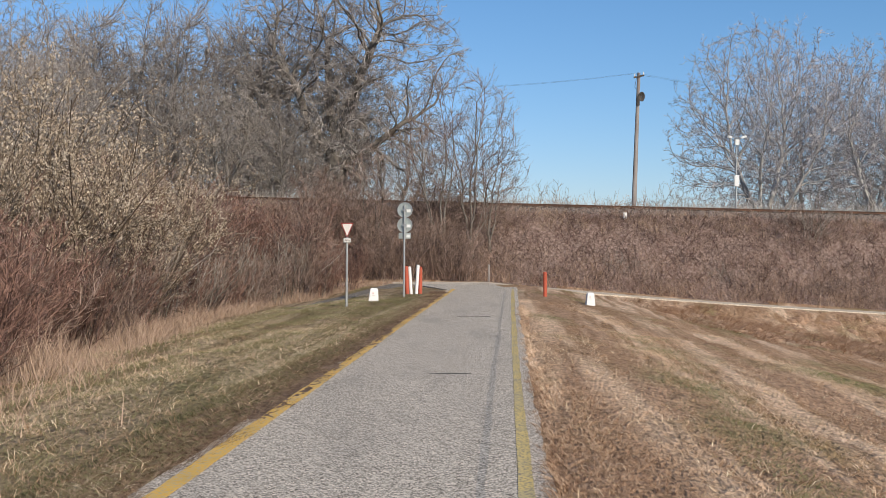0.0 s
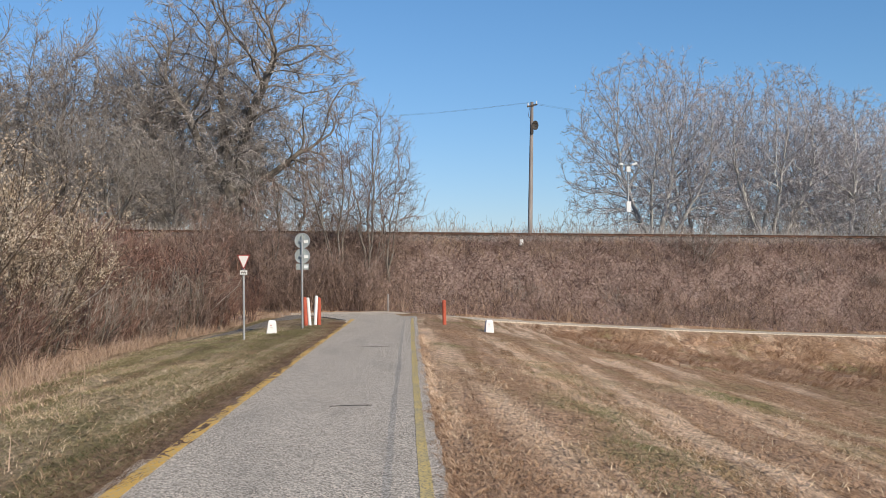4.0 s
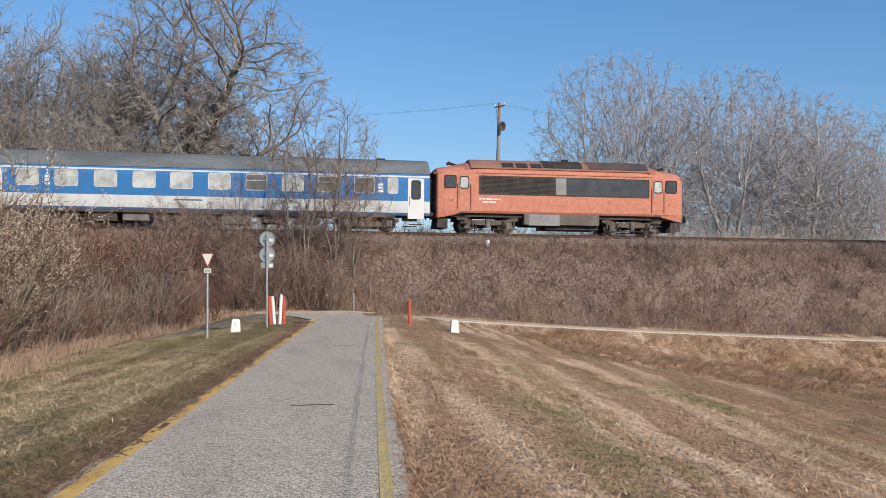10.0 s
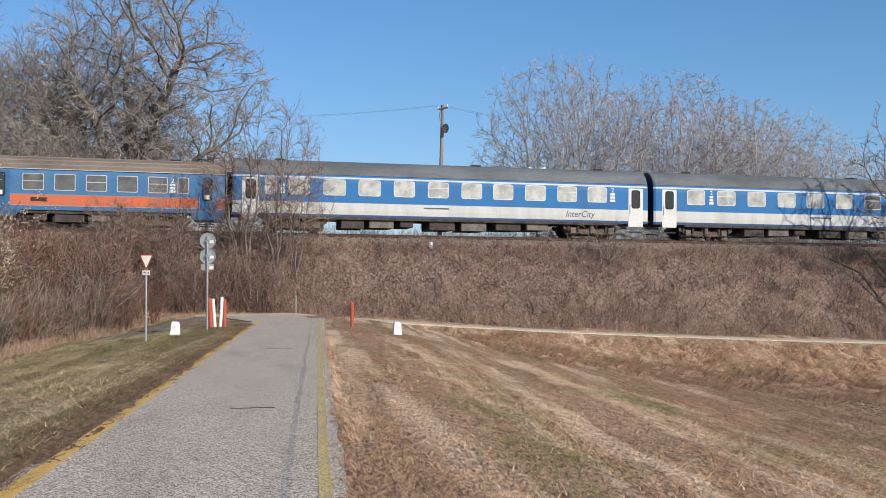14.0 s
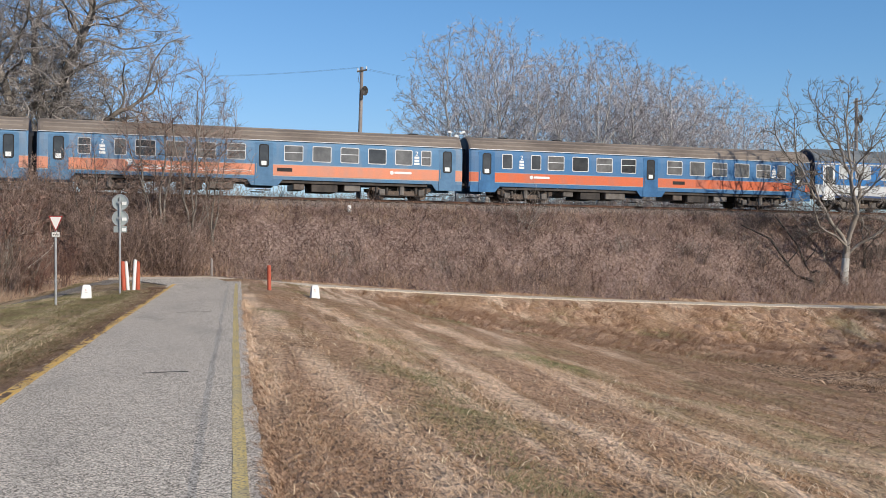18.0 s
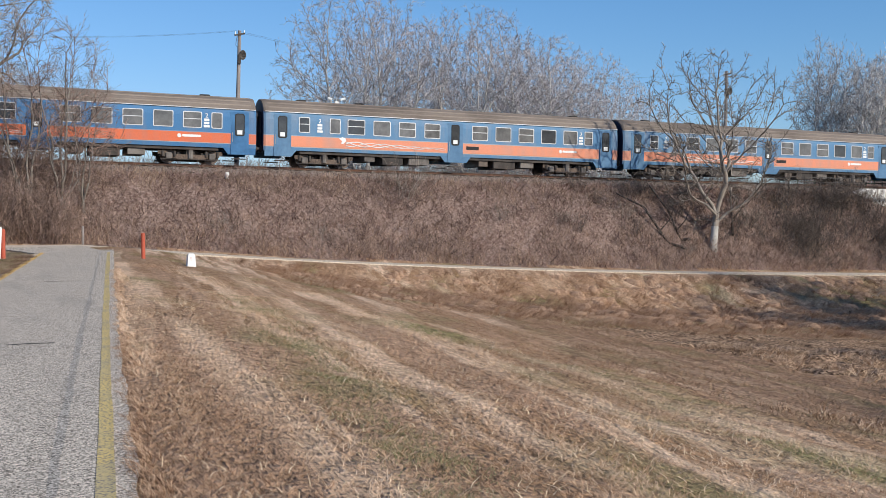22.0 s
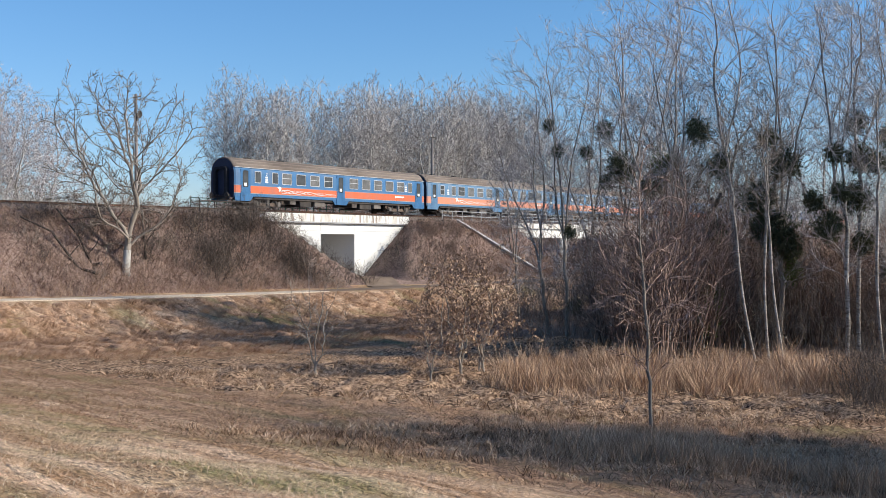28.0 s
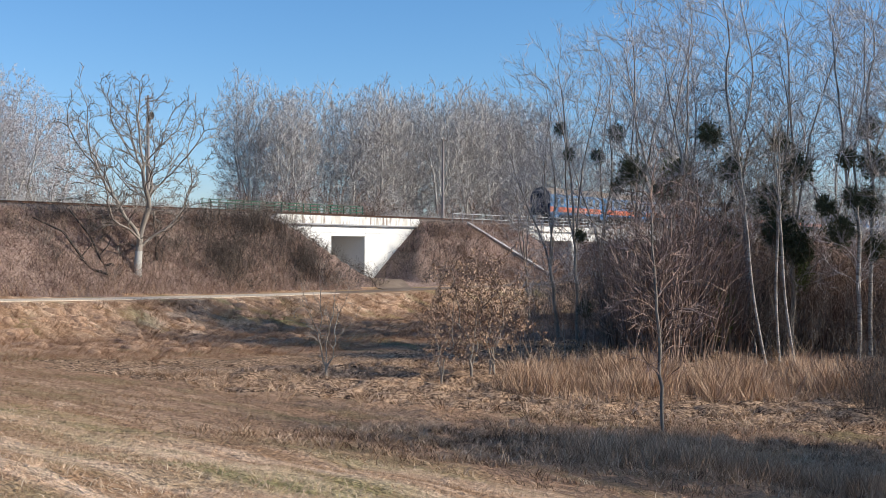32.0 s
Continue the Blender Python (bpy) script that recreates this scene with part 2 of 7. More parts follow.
CONCRETE = surf("whitewashed_concrete", (0.80, 0.80, 0.77), (0.70, 0.70, 0.67), 0.35, 5, 0.9, 0.15, c3=(0.62, 0.61, 0.57), lo=0.45, hi=0.85)
STAINED = surf("stained_concrete", (0.76, 0.75, 0.71), (0.62, 0.59, 0.52), 0.7, 2.2, 0.9, 0.2, c3=(0.26, 0.21, 0.17), stretch=(2.2, 1, 0.35), lo=0.52, hi=0.68)
GREY_WALL = surf("grey_concrete", (0.42, 0.43, 0.44), (0.34, 0.34, 0.35), 0.5, 6, 0.9, 0.15)
WHITE = surf("white_paint", (0.78, 0.78, 0.76), (0.68, 0.68, 0.65), 3, 25, 0.6, 0.1, c3=(0.6, 0.58, 0.53), lo=0.5, hi=0.9)
RED = surf("red_paint", (0.47, 0.10, 0.058), (0.36, 0.085, 0.052), 3, 25, 0.6, 0.1, c3=(0.45, 0.14, 0.09), lo=0.45, hi=0.85)
GREY_PAINT = surf("weathered_white_paint", (0.62, 0.60, 0.56), (0.52, 0.50, 0.46), 3, 25, 0.6, 0.1, c3=(0.46, 0.42, 0.38), lo=0.5, hi=0.9)
FADED_MARK = surf("faded_red_mark", (0.55, 0.24, 0.19), (0.62, 0.36, 0.3), 4, 30, 0.7)
RED_RIM = surf("dark_red_rim", (0.32, 0.05, 0.045), (0.24, 0.05, 0.045), 3, 25, 0.6, 0.1)
STEEL = surf("galvanised_steel", (0.46, 0.47, 0.47), (0.36, 0.37, 0.37), 4, 30, 0.5, 0.05, metal=0.5)
SIGN_BACK = surf("sign_back", (0.42, 0.46, 0.44), (0.35, 0.38, 0.37), 3, 15, 0.5, 0.05, metal=0.3)
BLACK = surf("black", (0.02, 0.02, 0.02), (0.035, 0.032, 0.03), 3, 20, 0.7, 0.1)
POLE_WOOD = surf("pole_wood", (0.36, 0.32, 0.295), (0.22, 0.19, 0.175), 1.5, 18, 0.9, 0.5, stretch=(4, 4, 0.4))
TAR_WOOD = surf("tarred_wood", (0.06, 0.05, 0.045), (0.1, 0.085, 0.07), 1.5, 18, 0.9, 0.5)
GREEN_STEEL = surf("green_steel", (0.03, 0.12, 0.075), (0.04, 0.09, 0.06), 3, 20, 0.6)
DARK_STEEL = surf("dark_steel", (0.07, 0.065, 0.06), (0.11, 0.1, 0.09), 3, 20, 0.6, 0.2, metal=0.2)
UNDER = surf("underframe", (0.05, 0.045, 0.042), (0.095, 0.082, 0.072), 2, 14, 0.85, 0.3)
UNDER_LIGHT = surf("underframe_box", (0.21, 0.19, 0.17), (0.11, 0.098, 0.088), 2, 14, 0.85, 0.3)
BOGIE_RUST = surf("rusty_bogie_frame", (0.13, 0.10, 0.082), (0.07, 0.056, 0.047), 2, 12, 0.9, 0.3, c3=(0.18, 0.135, 0.10), lo=0.45, hi=0.7)
WHEEL_RIM = surf("wheel_steel", (0.16, 0.13, 0.11), (0.09, 0.075, 0.065), 3, 20, 0.5, 0.1, metal=0.5)
BELLOWS = surf("rubber_bellows", (0.02, 0.022, 0.03), (0.03, 0.03, 0.035), 3, 20, 0.7)
RUBBER = surf("rubber", (0.02, 0.02, 0.02), (0.03, 0.03, 0.03), 3, 20, 0.6)
PANE = glass_like("window_glass", (0.06, 0.062, 0.062))
# pale tone for sky reflections and curtains, put into the glass colour
PALE_PANE = glass_like("curtained_window", (0.58, 0.59, 0.56), 0.15)
FRAME = surf("aluminium_frame", (0.62, 0.63, 0.63), (0.5, 0.5, 0.5), 3, 20, 0.4, 0.05, metal=0.4)
BARK = surf("bark", (0.25, 0.222, 0.19), (0.13, 0.112, 0.094), 2.0, 12, 0.95, 0.8, vary=0.2, stretch=(1, 1, 0.3))
TWIG_GREY = twiggy("grey_twigs", (0.135, 0.115, 0.10), (0.53, 0.475, 0.43))
TWIG_PALE = twiggy("pale_twigs", (0.25, 0.23, 0.222), (0.76, 0.715, 0.685), 0.1)
BARK_PALE = surf("pale_bark", (0.58, 0.56, 0.52), (0.36, 0.34, 0.31), 1.2, 10, 0.9, 0.5, vary=0.1, stretch=(1, 1, 0.4))
BIRCH = surf("birch_bark", (0.50, 0.47, 0.425), (0.27, 0.245, 0.215), 1.5, 9, 0.85, 0.3, c3=(0.13, 0.11, 0.095), stretch=(0.6, 0.6, 2), lo=0.46, hi=0.62, contrast=0.4)
TWIG_BROWN = twiggy("brown_twigs", (0.088, 0.06, 0.049), (0.46, 0.332, 0.27), 0.2)
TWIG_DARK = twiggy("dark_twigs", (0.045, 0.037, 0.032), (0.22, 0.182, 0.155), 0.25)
TWIG_RED = twiggy("red_twigs", (0.075, 0.042, 0.033), (0.355, 0.212, 0.165), 0.25)
TWIG_OLIVE = twiggy("olive_twigs", (0.08, 0.058, 0.042), (0.21, 0.155, 0.11))
CATKIN = island("catkins", [(0.32, 0.24, 0.165), (0.52, 0.425, 0.32), (0.68, 0.59, 0.48)])
DEAD_LEAF = island("dead_leaves", [(0.30, 0.19, 0.12), (0.52, 0.37, 0.255), (0.22, 0.135, 0.085)])
MISTLETOE = island("mistletoe", [(0.06, 0.068, 0.045), (0.115, 0.125, 0.075), (0.04, 0.046, 0.034)])
IVY = island("ivy", [(0.05, 0.08, 0.02), (0.16, 0.2, 0.05)])
DRY_GRASS = island("dry_grass", [(0.23, 0.132, 0.083), (0.47, 0.31, 0.2), (0.64, 0.452, 0.306), (0.82, 0.618, 0.45)], rows=True, grain=13)
GREEN_GRASS = island("mixed_grass", [(0.10, 0.10, 0.045), (0.27, 0.21, 0.12), (0.20, 0.185, 0.085), (0.60, 0.475, 0.325)], rows=True, grain=13)
THATCH = island("dead_thatch", [(0.12, 0.075, 0.05), (0.28, 0.185, 0.122), (0.5, 0.365, 0.245)], grain=14)
REED = island("reeds", [(0.27, 0.168, 0.106), (0.52, 0.355, 0.235), (0.70, 0.51, 0.355)], grain=2.2)
WEED = island("dead_weeds", [(0.27, 0.18, 0.13), (0.52, 0.375, 0.275), (0.19, 0.125, 0.095)])
CREST_GRASS = island("crest_grass", [(0.34, 0.235, 0.165), (0.5, 0.37, 0.265), (0.24, 0.16, 0.115)])
BANK_GRASS = island("bank_grass", [(0.21, 0.123, 0.08), (0.43, 0.272, 0.178), (0.60, 0.42, 0.285)], grain=3.0)
# trodden dirt, with the shade near the underpass put into its tone
SHADED_DIRT = surf("trodden_dirt", (0.24, 0.185, 0.14), (0.17, 0.125, 0.095), 0.6, 18, 0.95, 0.6, spec=0.03)
BARK_MID = surf("grey_brown_bark", (0.37, 0.325, 0.275), (0.22, 0.19, 0.16), 2.0, 12, 0.95, 0.8, stretch=(1, 1, 0.3))
LITTER = surf("leaf_litter", (0.06, 0.037, 0.025), (0.21, 0.132, 0.085), 1.3, 9, 0.95, 1.0, c3=(0.42, 0.285, 0.185), lo=0.44, hi=0.60, contrast=0.7, spec=0.03)
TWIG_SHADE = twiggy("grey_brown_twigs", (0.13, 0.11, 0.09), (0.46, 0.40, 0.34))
PALE_BRUSH = island("pale_brush", [(0.42, 0.38, 0.34), (0.58, 0.54, 0.5), (0.3, 0.265, 0.23)])
SEDGE = island("sedge", [(0.10, 0.062, 0.04), (0.30, 0.195, 0.128), (0.54, 0.39, 0.268), (0.70, 0.53, 0.38)], grain=3.0)

TWIG_DOME = twiggy("mauve_grey_twigs", (0.22, 0.20, 0.20), (0.76, 0.71, 0.70), 0.1)
TWIG_MID = twiggy("grey_wood_twigs", (0.26, 0.24, 0.225), (0.74, 0.70, 0.66))
FRESH_GRASS = island("green_grass", [(0.14, 0.14, 0.065), (0.28, 0.245, 0.13), (0.19, 0.185, 0.09), (0.48, 0.39, 0.25)], grain=14)
BANK_MAT = island("matted_stalks", [(0.075, 0.044, 0.038), (0.205, 0.128, 0.107), (0.345, 0.225, 0.19), (0.54, 0.39, 0.335)], grain=3.5)
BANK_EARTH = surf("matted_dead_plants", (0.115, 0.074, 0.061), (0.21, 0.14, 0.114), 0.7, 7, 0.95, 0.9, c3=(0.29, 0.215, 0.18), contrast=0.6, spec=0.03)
# grey put into the glass colour for reflections, along with dust
GREY_REFLECT_PANE = glass_like("dusty_window_glass", (0.17, 0.165, 0.155), 0.1)
RED_MAT = surf("matted_reddish_grass", (0.25, 0.152, 0.10), (0.38, 0.245, 0.162), 2.0, 11, 0.95, 0.9, c3=(0.41, 0.27, 0.178), lo=0.42, hi=0.62, contrast=0.5, spec=0.02)

# browner unmown blades, with some of the hollow's shade in their tone
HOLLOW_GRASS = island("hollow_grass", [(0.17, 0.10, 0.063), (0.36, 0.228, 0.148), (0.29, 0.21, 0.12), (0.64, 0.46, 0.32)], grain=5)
STRAW = island("bright_straw", [(0.50, 0.36, 0.225), (0.72, 0.55, 0.37), (0.88, 0.74, 0.53)], grain=14)

# ---- mesh helpers ----


class Build:
    """Collects faces for one mesh."""

    def __init__(self):
        self.v, self.f = [], []

    def add(self, verts, faces):
        k = len(self.v)
        self.v += [tuple(p) for p in verts]
        self.f += [tuple(k + i for i in q) for q in faces]
        return self

    def box(self, x0, x1, y0, y1, z0, z1, b=0.0):
        """A box; b bevels its upright edges and top."""
        if b:
            r0 = [(x0 + b, y0), (x1 - b, y0), (x1, y0 + b), (x1, y1 - b), (x1 - b, y1), (x0 + b, y1), (x0, y1 - b), (x0, y0 + b)]
            cx, cy = (x0 + x1) / 2, (y0 + y1) / 2
            kx, ky = (x1 - x0 - 2 * b) / (x1 - x0), (y1 - y0 - 2 * b) / (y1 - y0)
            top = [(cx + (x - cx) * kx, cy + (y - cy) * ky, z1) for x, y in r0]
            return self.rings([[(x, y, z0) for x, y in r0], [(x, y, z1 - b) for x, y in r0], top])
        p = [(x, y, z) for z in (z0, z1) for y in (y0, y1) for x in (x0, x1)]
        return self.add(p, [(0, 2, 3, 1), (4, 5, 7, 6), (0, 1, 5, 4), (1, 3, 7, 5), (3, 2, 6, 7), (2, 0, 4, 6)])

    def rings(self, loops, caps=True):
        n = len(loops[0])
        f = [(i * n + j, i * n + (j + 1) % n, (i + 1) * n + (j + 1) % n, (i + 1) * n + j) for i in range(len(loops) - 1) for j in range(n)]
        if caps:
            f += [tuple(range(n - 1, -1, -1)), tuple((len(loops) - 1) * n + j for j in range(n))]
        return self.add([p for q in loops for p in q], f)

    def tube(self, pts, radii, n=8):
        pts = [Vector(p) for p in pts]
        loops = []
        for i, p in enumerate(pts):
            d = (pts[min(i + 1, len(pts) - 1)] - pts[max(i - 1, 0)]).normalized()
            s = d.orthogonal().normalized() if abs(d.z) > 0.9 else d.cross(Vector((0, 0, 1))).normalized()
            u = d.cross(s)
            r = radii[i] if isinstance(radii, (list, tuple)) else radii
            loops.append([p + r * (math.cos(2 * math.pi * k / n) * s + math.sin(2 * math.pi * k / n) * u) for k in range(n)])
        return self.rings(loops)

    def disc(self, c, r, axis, t, n=20, hub=0.0):
        """A disc of thickness t across the axis 'x' or 'y'."""
        ks = [2 * math.pi * k / n for k in range(n)]
        if axis == "y":
            return self.rings([[(c[0] + r * math.cos(k), c[1] + s, c[2] + r * math.sin(k)) for k in ks] for s in (-t / 2, t / 2)])
        return self.rings([[(c[0] + s, c[1] + r * math.cos(k), c[2] + r * math.sin(k)) for k in ks] for s in (-t / 2, t / 2)])

    def slab(self, outline, y0, y1):
        """An outline of (x, z) drawn out from y0 to y1."""
        return self.rings([[(x, y0, z) for x, z in outline], [(x, y1, z) for x, z in outline]])

    def mesh(self, name, mat, smooth=False):
        me = bpy.data.meshes.new(name)
        me.from_pydata(self.v, [], self.f)
        me.materials.append(mat)
        if smooth:
            me.shade_smooth()
        me.update()
        return me


def part(name, b, mat, parent=None, label="", smooth=False):
    ob = new(name, b.mesh(name, mat, smooth))
    if parent:
        ob.parent = parent
    if label:
        tagged(ob, label)
    return ob


def again(ob, m, parent):
    """The same piece once more, on one mesh."""
    o = new(ob.name.split(".")[0], ob.data)
    o.parent, o.matrix_basis = parent, m
    return o


def fast_mesh(name, verts, faces, mat, smooth=False):
    """A mesh from arrays; faces is an array of quads or triangles."""
    me = bpy.data.meshes.new(name)
    nf, k = faces.shape
    me.vertices.add(len(verts))
    me.vertices.foreach_set("co", np.ascontiguousarray(verts, dtype=np.float32).ravel())
    me.loops.add(nf * k)
    me.loops.foreach_set("vertex_index", np.ascontiguousarray(faces, dtype=np.int32).ravel())
    me.polygons.add(nf)
    me.polygons.foreach_set("loop_start", np.arange(0, nf * k, k, dtype=np.int32))
    me.polygons.foreach_set("loop_total", np.full(nf, k, dtype=np.int32))
    me.materials.append(mat)
    me.update(calc_edges=True)
    if smooth:
        me.shade_smooth()
    return me


def thing(name, m, label, category, group=""):
    ob = new(name)
    ob.matrix_world = m
    return tagged(ob, label, category, group)


# ---- the lie of the land ----


def axis_y(x):
    return 64.94 + 0.0404 * x


def rail_z(x):
    return 4.48 - 0.0135 * x


def road_z(x):
    return -3.1 * (1 - np.exp(-np.maximum(np.asarray(x, float) - 2, 0) / 35))


def path_x(y):
    yc = np.clip(y, -40, 46)
    return -1.2 + 0.058 * yc + 0.0001 * yc * np.abs(yc)


def blend(t):
    t = np.clip(t, 0, 1)
    return t * t * (3 - 2 * t)


def land(x, y):
    x, y = np.asarray(x, float), np.asarray(y, float)
    d = x - path_x(y)
    right = -4.0 * (1 - np.exp(-(np.maximum(d - 1.5, 0) / 16.5) ** 1.35))
    left = -0.95 * (1 - np.exp(-(np.maximum(-d - 2.6, 0) / 5.0) ** 1.6))
    z = right + left - 0.05 * blend((d + 1.5) / 0.25) * blend((1.46 - d) / 0.25)
    zb = road_z(x)
    yb = 49.4 + 0.045 * x
    bank = zb - np.maximum(yb - y, 0) * np.where(x > 0, 0.36, 0.02) - np.where(x > 0, 0.05, 0.0)
    k = 0.35
    hi, lo = np.maximum(z, bank), np.minimum(z, bank)
    z = np.where(x > 0, hi + k * 0.25 * np.maximum(1 - (hi - lo) / k, 0) ** 2, z + (bank - z) * blend((y - 40) / 8) * blend((d + 7) / 3.5))
    z = np.where(y > yb, zb - 0.06, z)
    ay = axis_y(x)
    foot, crest = ay - 9.4, ay - 3.1
    top = rail_z(x) - 0.62
    t = np.clip((y - foot) / (crest - foot), 0, 1)
    t = t + 0.06 * np.sin(t * math.pi * 2) * -1
    s = np.clip((ay + 11 - y) / 7.8, 0, 1)
    behind = -0.9
    e = np.where(y < ay, (zb - 0.06) + (top - zb + 0.06) * t, behind + (top - behind) * s)
    notch = np.interp(x, [57, 58, 64.2, 69.7, 76.6, 78, 86, 92.5, 100, 124, 131, 140], [9, 2.85, -1.9, -2.35, 2.8, 9, 9, 2.7, -2.6, -2.8, 2.4, 9])
    e = np.where((y > foot), np.minimum(e, np.maximum(notch, -2.9)), e)
    return np.where(y > foot, e, z)


def rough(x, y, s, a):
    """Small uneven swells."""
    return a * (np.sin(x * s + 1.3 * np.sin(y * s * 0.7)) * np.sin(y * s * 1.1 + 1.7 * np.sin(x * s * 0.6)))


def ground_z(x, y):
    x, y = np.asarray(x, float), np.asarray(y, float)
    d = x - path_x(y)
    ay = axis_y(x)
    off = blend((np.abs(d) - 1.9) / 1.5)
    road = np.where((y > 48.8 + 0.045 * x) & (y < ay - 9.0), 0.0, 1.0)
    track = np.where(np.abs(y - ay) < 3.2, 0.0, 1.0)
    z = land(x, y)
    amp = off * road * track
    return z + amp * (rough(x, y, 0.9, 0.05) + rough(x + 7, y, 2.3, 0.03) + np.where((x > 14) & (y < 48), rough(x, y + 3, 3.1, 0.05), 0) + np.where((x > 19) & (y < 34), rough(x + 2, y, 5.3, 0.05), 0))


def mown_edge(y):
    """How far from the path the mown strip reaches, as x."""
    return np.interp(y, [3, 9, 12, 18, 24, 37, 48], [13, 12.2, 10.4, 10.9, 12.5, 15.0, 14.0])


def uneven(lo, hi, a, b, near, far):
    """Grid lines: close between a and b, wider outwards."""
    mid = list(np.arange(a, b, near))
    out, p, s = [], b, near
    while p < hi:
        out.append(p)
        s = min(s * 1.12, far)
        p += s
    inn, p, s = [], a - near, near
    while p > lo:
        inn.append(p)
        s = min(s * 1.12, far)
        p -= s
    return np.array([lo] + inn[::-1] + mid + out + [hi])


def ground_material(name, straw, bright, brown, patchy, greenish):
    m = bpy.data.materials.new(name)
    m.use_nodes = True
    n, l = m.node_tree.nodes, m.node_tree.links
    b = n["Principled BSDF"]
    b.inputs["Roughness"].default_value, b.inputs["Specular IOR Level"].default_value = 0.95, 0.02
    g = n.new("ShaderNodeTexCoord")

    def tex(scale, detail, rot=0.0, sc=(1, 1, 1), lo=0.35, hi=0.65):
        mp, t, r = n.new("ShaderNodeMapping"), n.new("ShaderNodeTexNoise"), n.new("ShaderNodeMapRange")
        mp.vector_type = "TEXTURE"
        mp.inputs["Rotation"].default_value = (0, 0, rot)
        mp.inputs["Scale"].default_value = sc
        t.inputs["Scale"].default_value, t.inputs["Detail"].default_value = scale, detail
        r.inputs["From Min"].default_value, r.inputs["From Max"].default_value = lo, hi
        l.new(g.outputs["Object"], mp.inputs["Vector"])
        l.new(mp.outputs["Vector"], t.inputs["Vector"])
        l.new(t.outputs["Fac"], r.inputs["Value"])
        return r.outputs["Result"]

    def mix(fac, ca, cb):
        x = n.new("ShaderNodeMix")
        x.data_type = "RGBA"
        l.new(fac, x.inputs["Factor"])
        for sock, c in ((x.inputs[6], ca), (x.inputs[7], cb)):
            if isinstance(c, tuple):
                sock.default_value = (*c, 1)
            else:
                l.new(c, sock)
        return x.outputs[2]

    swath = tex(1.0, 3, radians(-4), (1, 22, 1), 0.45, 0.56)
    swath2 = tex(1.9, 4, radians(-4), (1, 26, 1), 0.52, 0.62)
    patch = tex(0.16, 4, 0, (1, 1, 1), 0.45, 0.65)
    green = tex(0.42, 5, 0, (1, 2, 1), 0.52, 0.72)
    tuft = tex(7, 6, 0, (1, 1.6, 1), 0.3, 0.7)
    blade = tex(22, 5, 0, (1, 2.2, 1), 0.3, 0.7)
    col = mix(swath, straw, bright)
    col = mix(swath2, col, brown)
    col = mix(patch, col, patchy)
    col = mix(green, col, greenish)
    h = n.new("ShaderNodeHueSaturation")
    ad, mr = n.new("ShaderNodeMath"), n.new("ShaderNodeMapRange")
    ad.operation = "ADD"
    l.new(tuft, ad.inputs[0])
    l.new(blade, ad.inputs[1])
    mr.inputs["From Max"].default_value = 2.0
    mr.inputs["To Min"].default_value, mr.inputs["To Max"].default_value = 0.35, 1.75
    l.new(ad.outputs[0], mr.inputs["Value"])
    l.new(mr.outputs["Result"], h.inputs["Value"])
    l.new(col, h.inputs["Color"])
    l.new(h.outputs["Color"], b.inputs["Base Color"])
    bp = n.new("ShaderNodeBump")
    bp.inputs["Strength"].default_value, bp.inputs["Distance"].default_value = 0.9, 0.05
    l.new(ad.outputs[0], bp.inputs["Height"])
    l.new(bp.outputs["Normal"], b.inputs["Normal"])
    return m


GROUND = ground_material("mown_winter_grass", (0.44, 0.282, 0.18), (0.66, 0.474, 0.325), (0.35, 0.215, 0.125), (0.36, 0.225, 0.135), (0.24, 0.215, 0.095))
# HOLLOW: browner unmown ground, its colour lowered a little for cast shade
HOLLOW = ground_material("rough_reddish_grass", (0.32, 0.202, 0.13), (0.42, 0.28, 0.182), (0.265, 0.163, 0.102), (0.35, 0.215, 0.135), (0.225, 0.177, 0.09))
VERGE = ground_material("verge_grass_floor", (0.27, 0.195, 0.118), (0.44, 0.33, 0.215), (0.22, 0.155, 0.092), (0.30, 0.215, 0.13), (0.18, 0.16, 0.072))
EARTH = surf("bare_earth_with_dead_leaves", (0.12, 0.08, 0.062), (0.17, 0.115, 0.085), 0.5, 9, 0.95, 0.9, c3=(0.2, 0.14, 0.105), contrast=0.35)


def ground():
    gx, gy = uneven(-900, 1500, -14, 126, 0.45, 60), uneven(-300, 1500, 3, 76, 0.45, 60)
    X, Y = np.meshgrid(gx, gy)
    Z = ground_z(X, Y)
    v = np.stack([X, Y, Z], -1).reshape(-1, 3)
    i, j = np.meshgrid(np.arange(len(gx) - 1), np.arange(len(gy) - 1))
    q = (j * len(gx) + i).ravel()
    f = np.stack([q, q + 1, q + 1 + len(gx), q + len(gx)], -1)
    me = fast_mesh("ground", v, f, GROUND, True)
    me.materials.append(EARTH)
    me.materials.append(LITTER)
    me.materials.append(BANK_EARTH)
    me.materials.append(HOLLOW)
    me.materials.append(VERGE)
    cx, cy = v[f].mean(1)[:, 0], v[f].mean(1)[:, 1]
    wild = (cy > axis_y(cx) - 9.3) | (cx < path_x(cy) - 7.5) | ((cx > 46) & (cy < 42) & (cx < 260))
    wet = (cx + 0.55 * (cy - 12) + 1.5 * np.sin(cy * 0.9) > 29.5) & (cx > 17) & (cx <= 60) & (cy < 34 - 0.1 * (cx - 30)) & (cy > -20)
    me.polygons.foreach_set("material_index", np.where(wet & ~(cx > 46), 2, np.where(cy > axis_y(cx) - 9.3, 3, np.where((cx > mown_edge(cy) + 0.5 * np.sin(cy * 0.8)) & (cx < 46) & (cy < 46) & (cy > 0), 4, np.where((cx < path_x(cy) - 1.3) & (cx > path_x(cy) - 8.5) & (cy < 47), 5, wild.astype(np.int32))))))
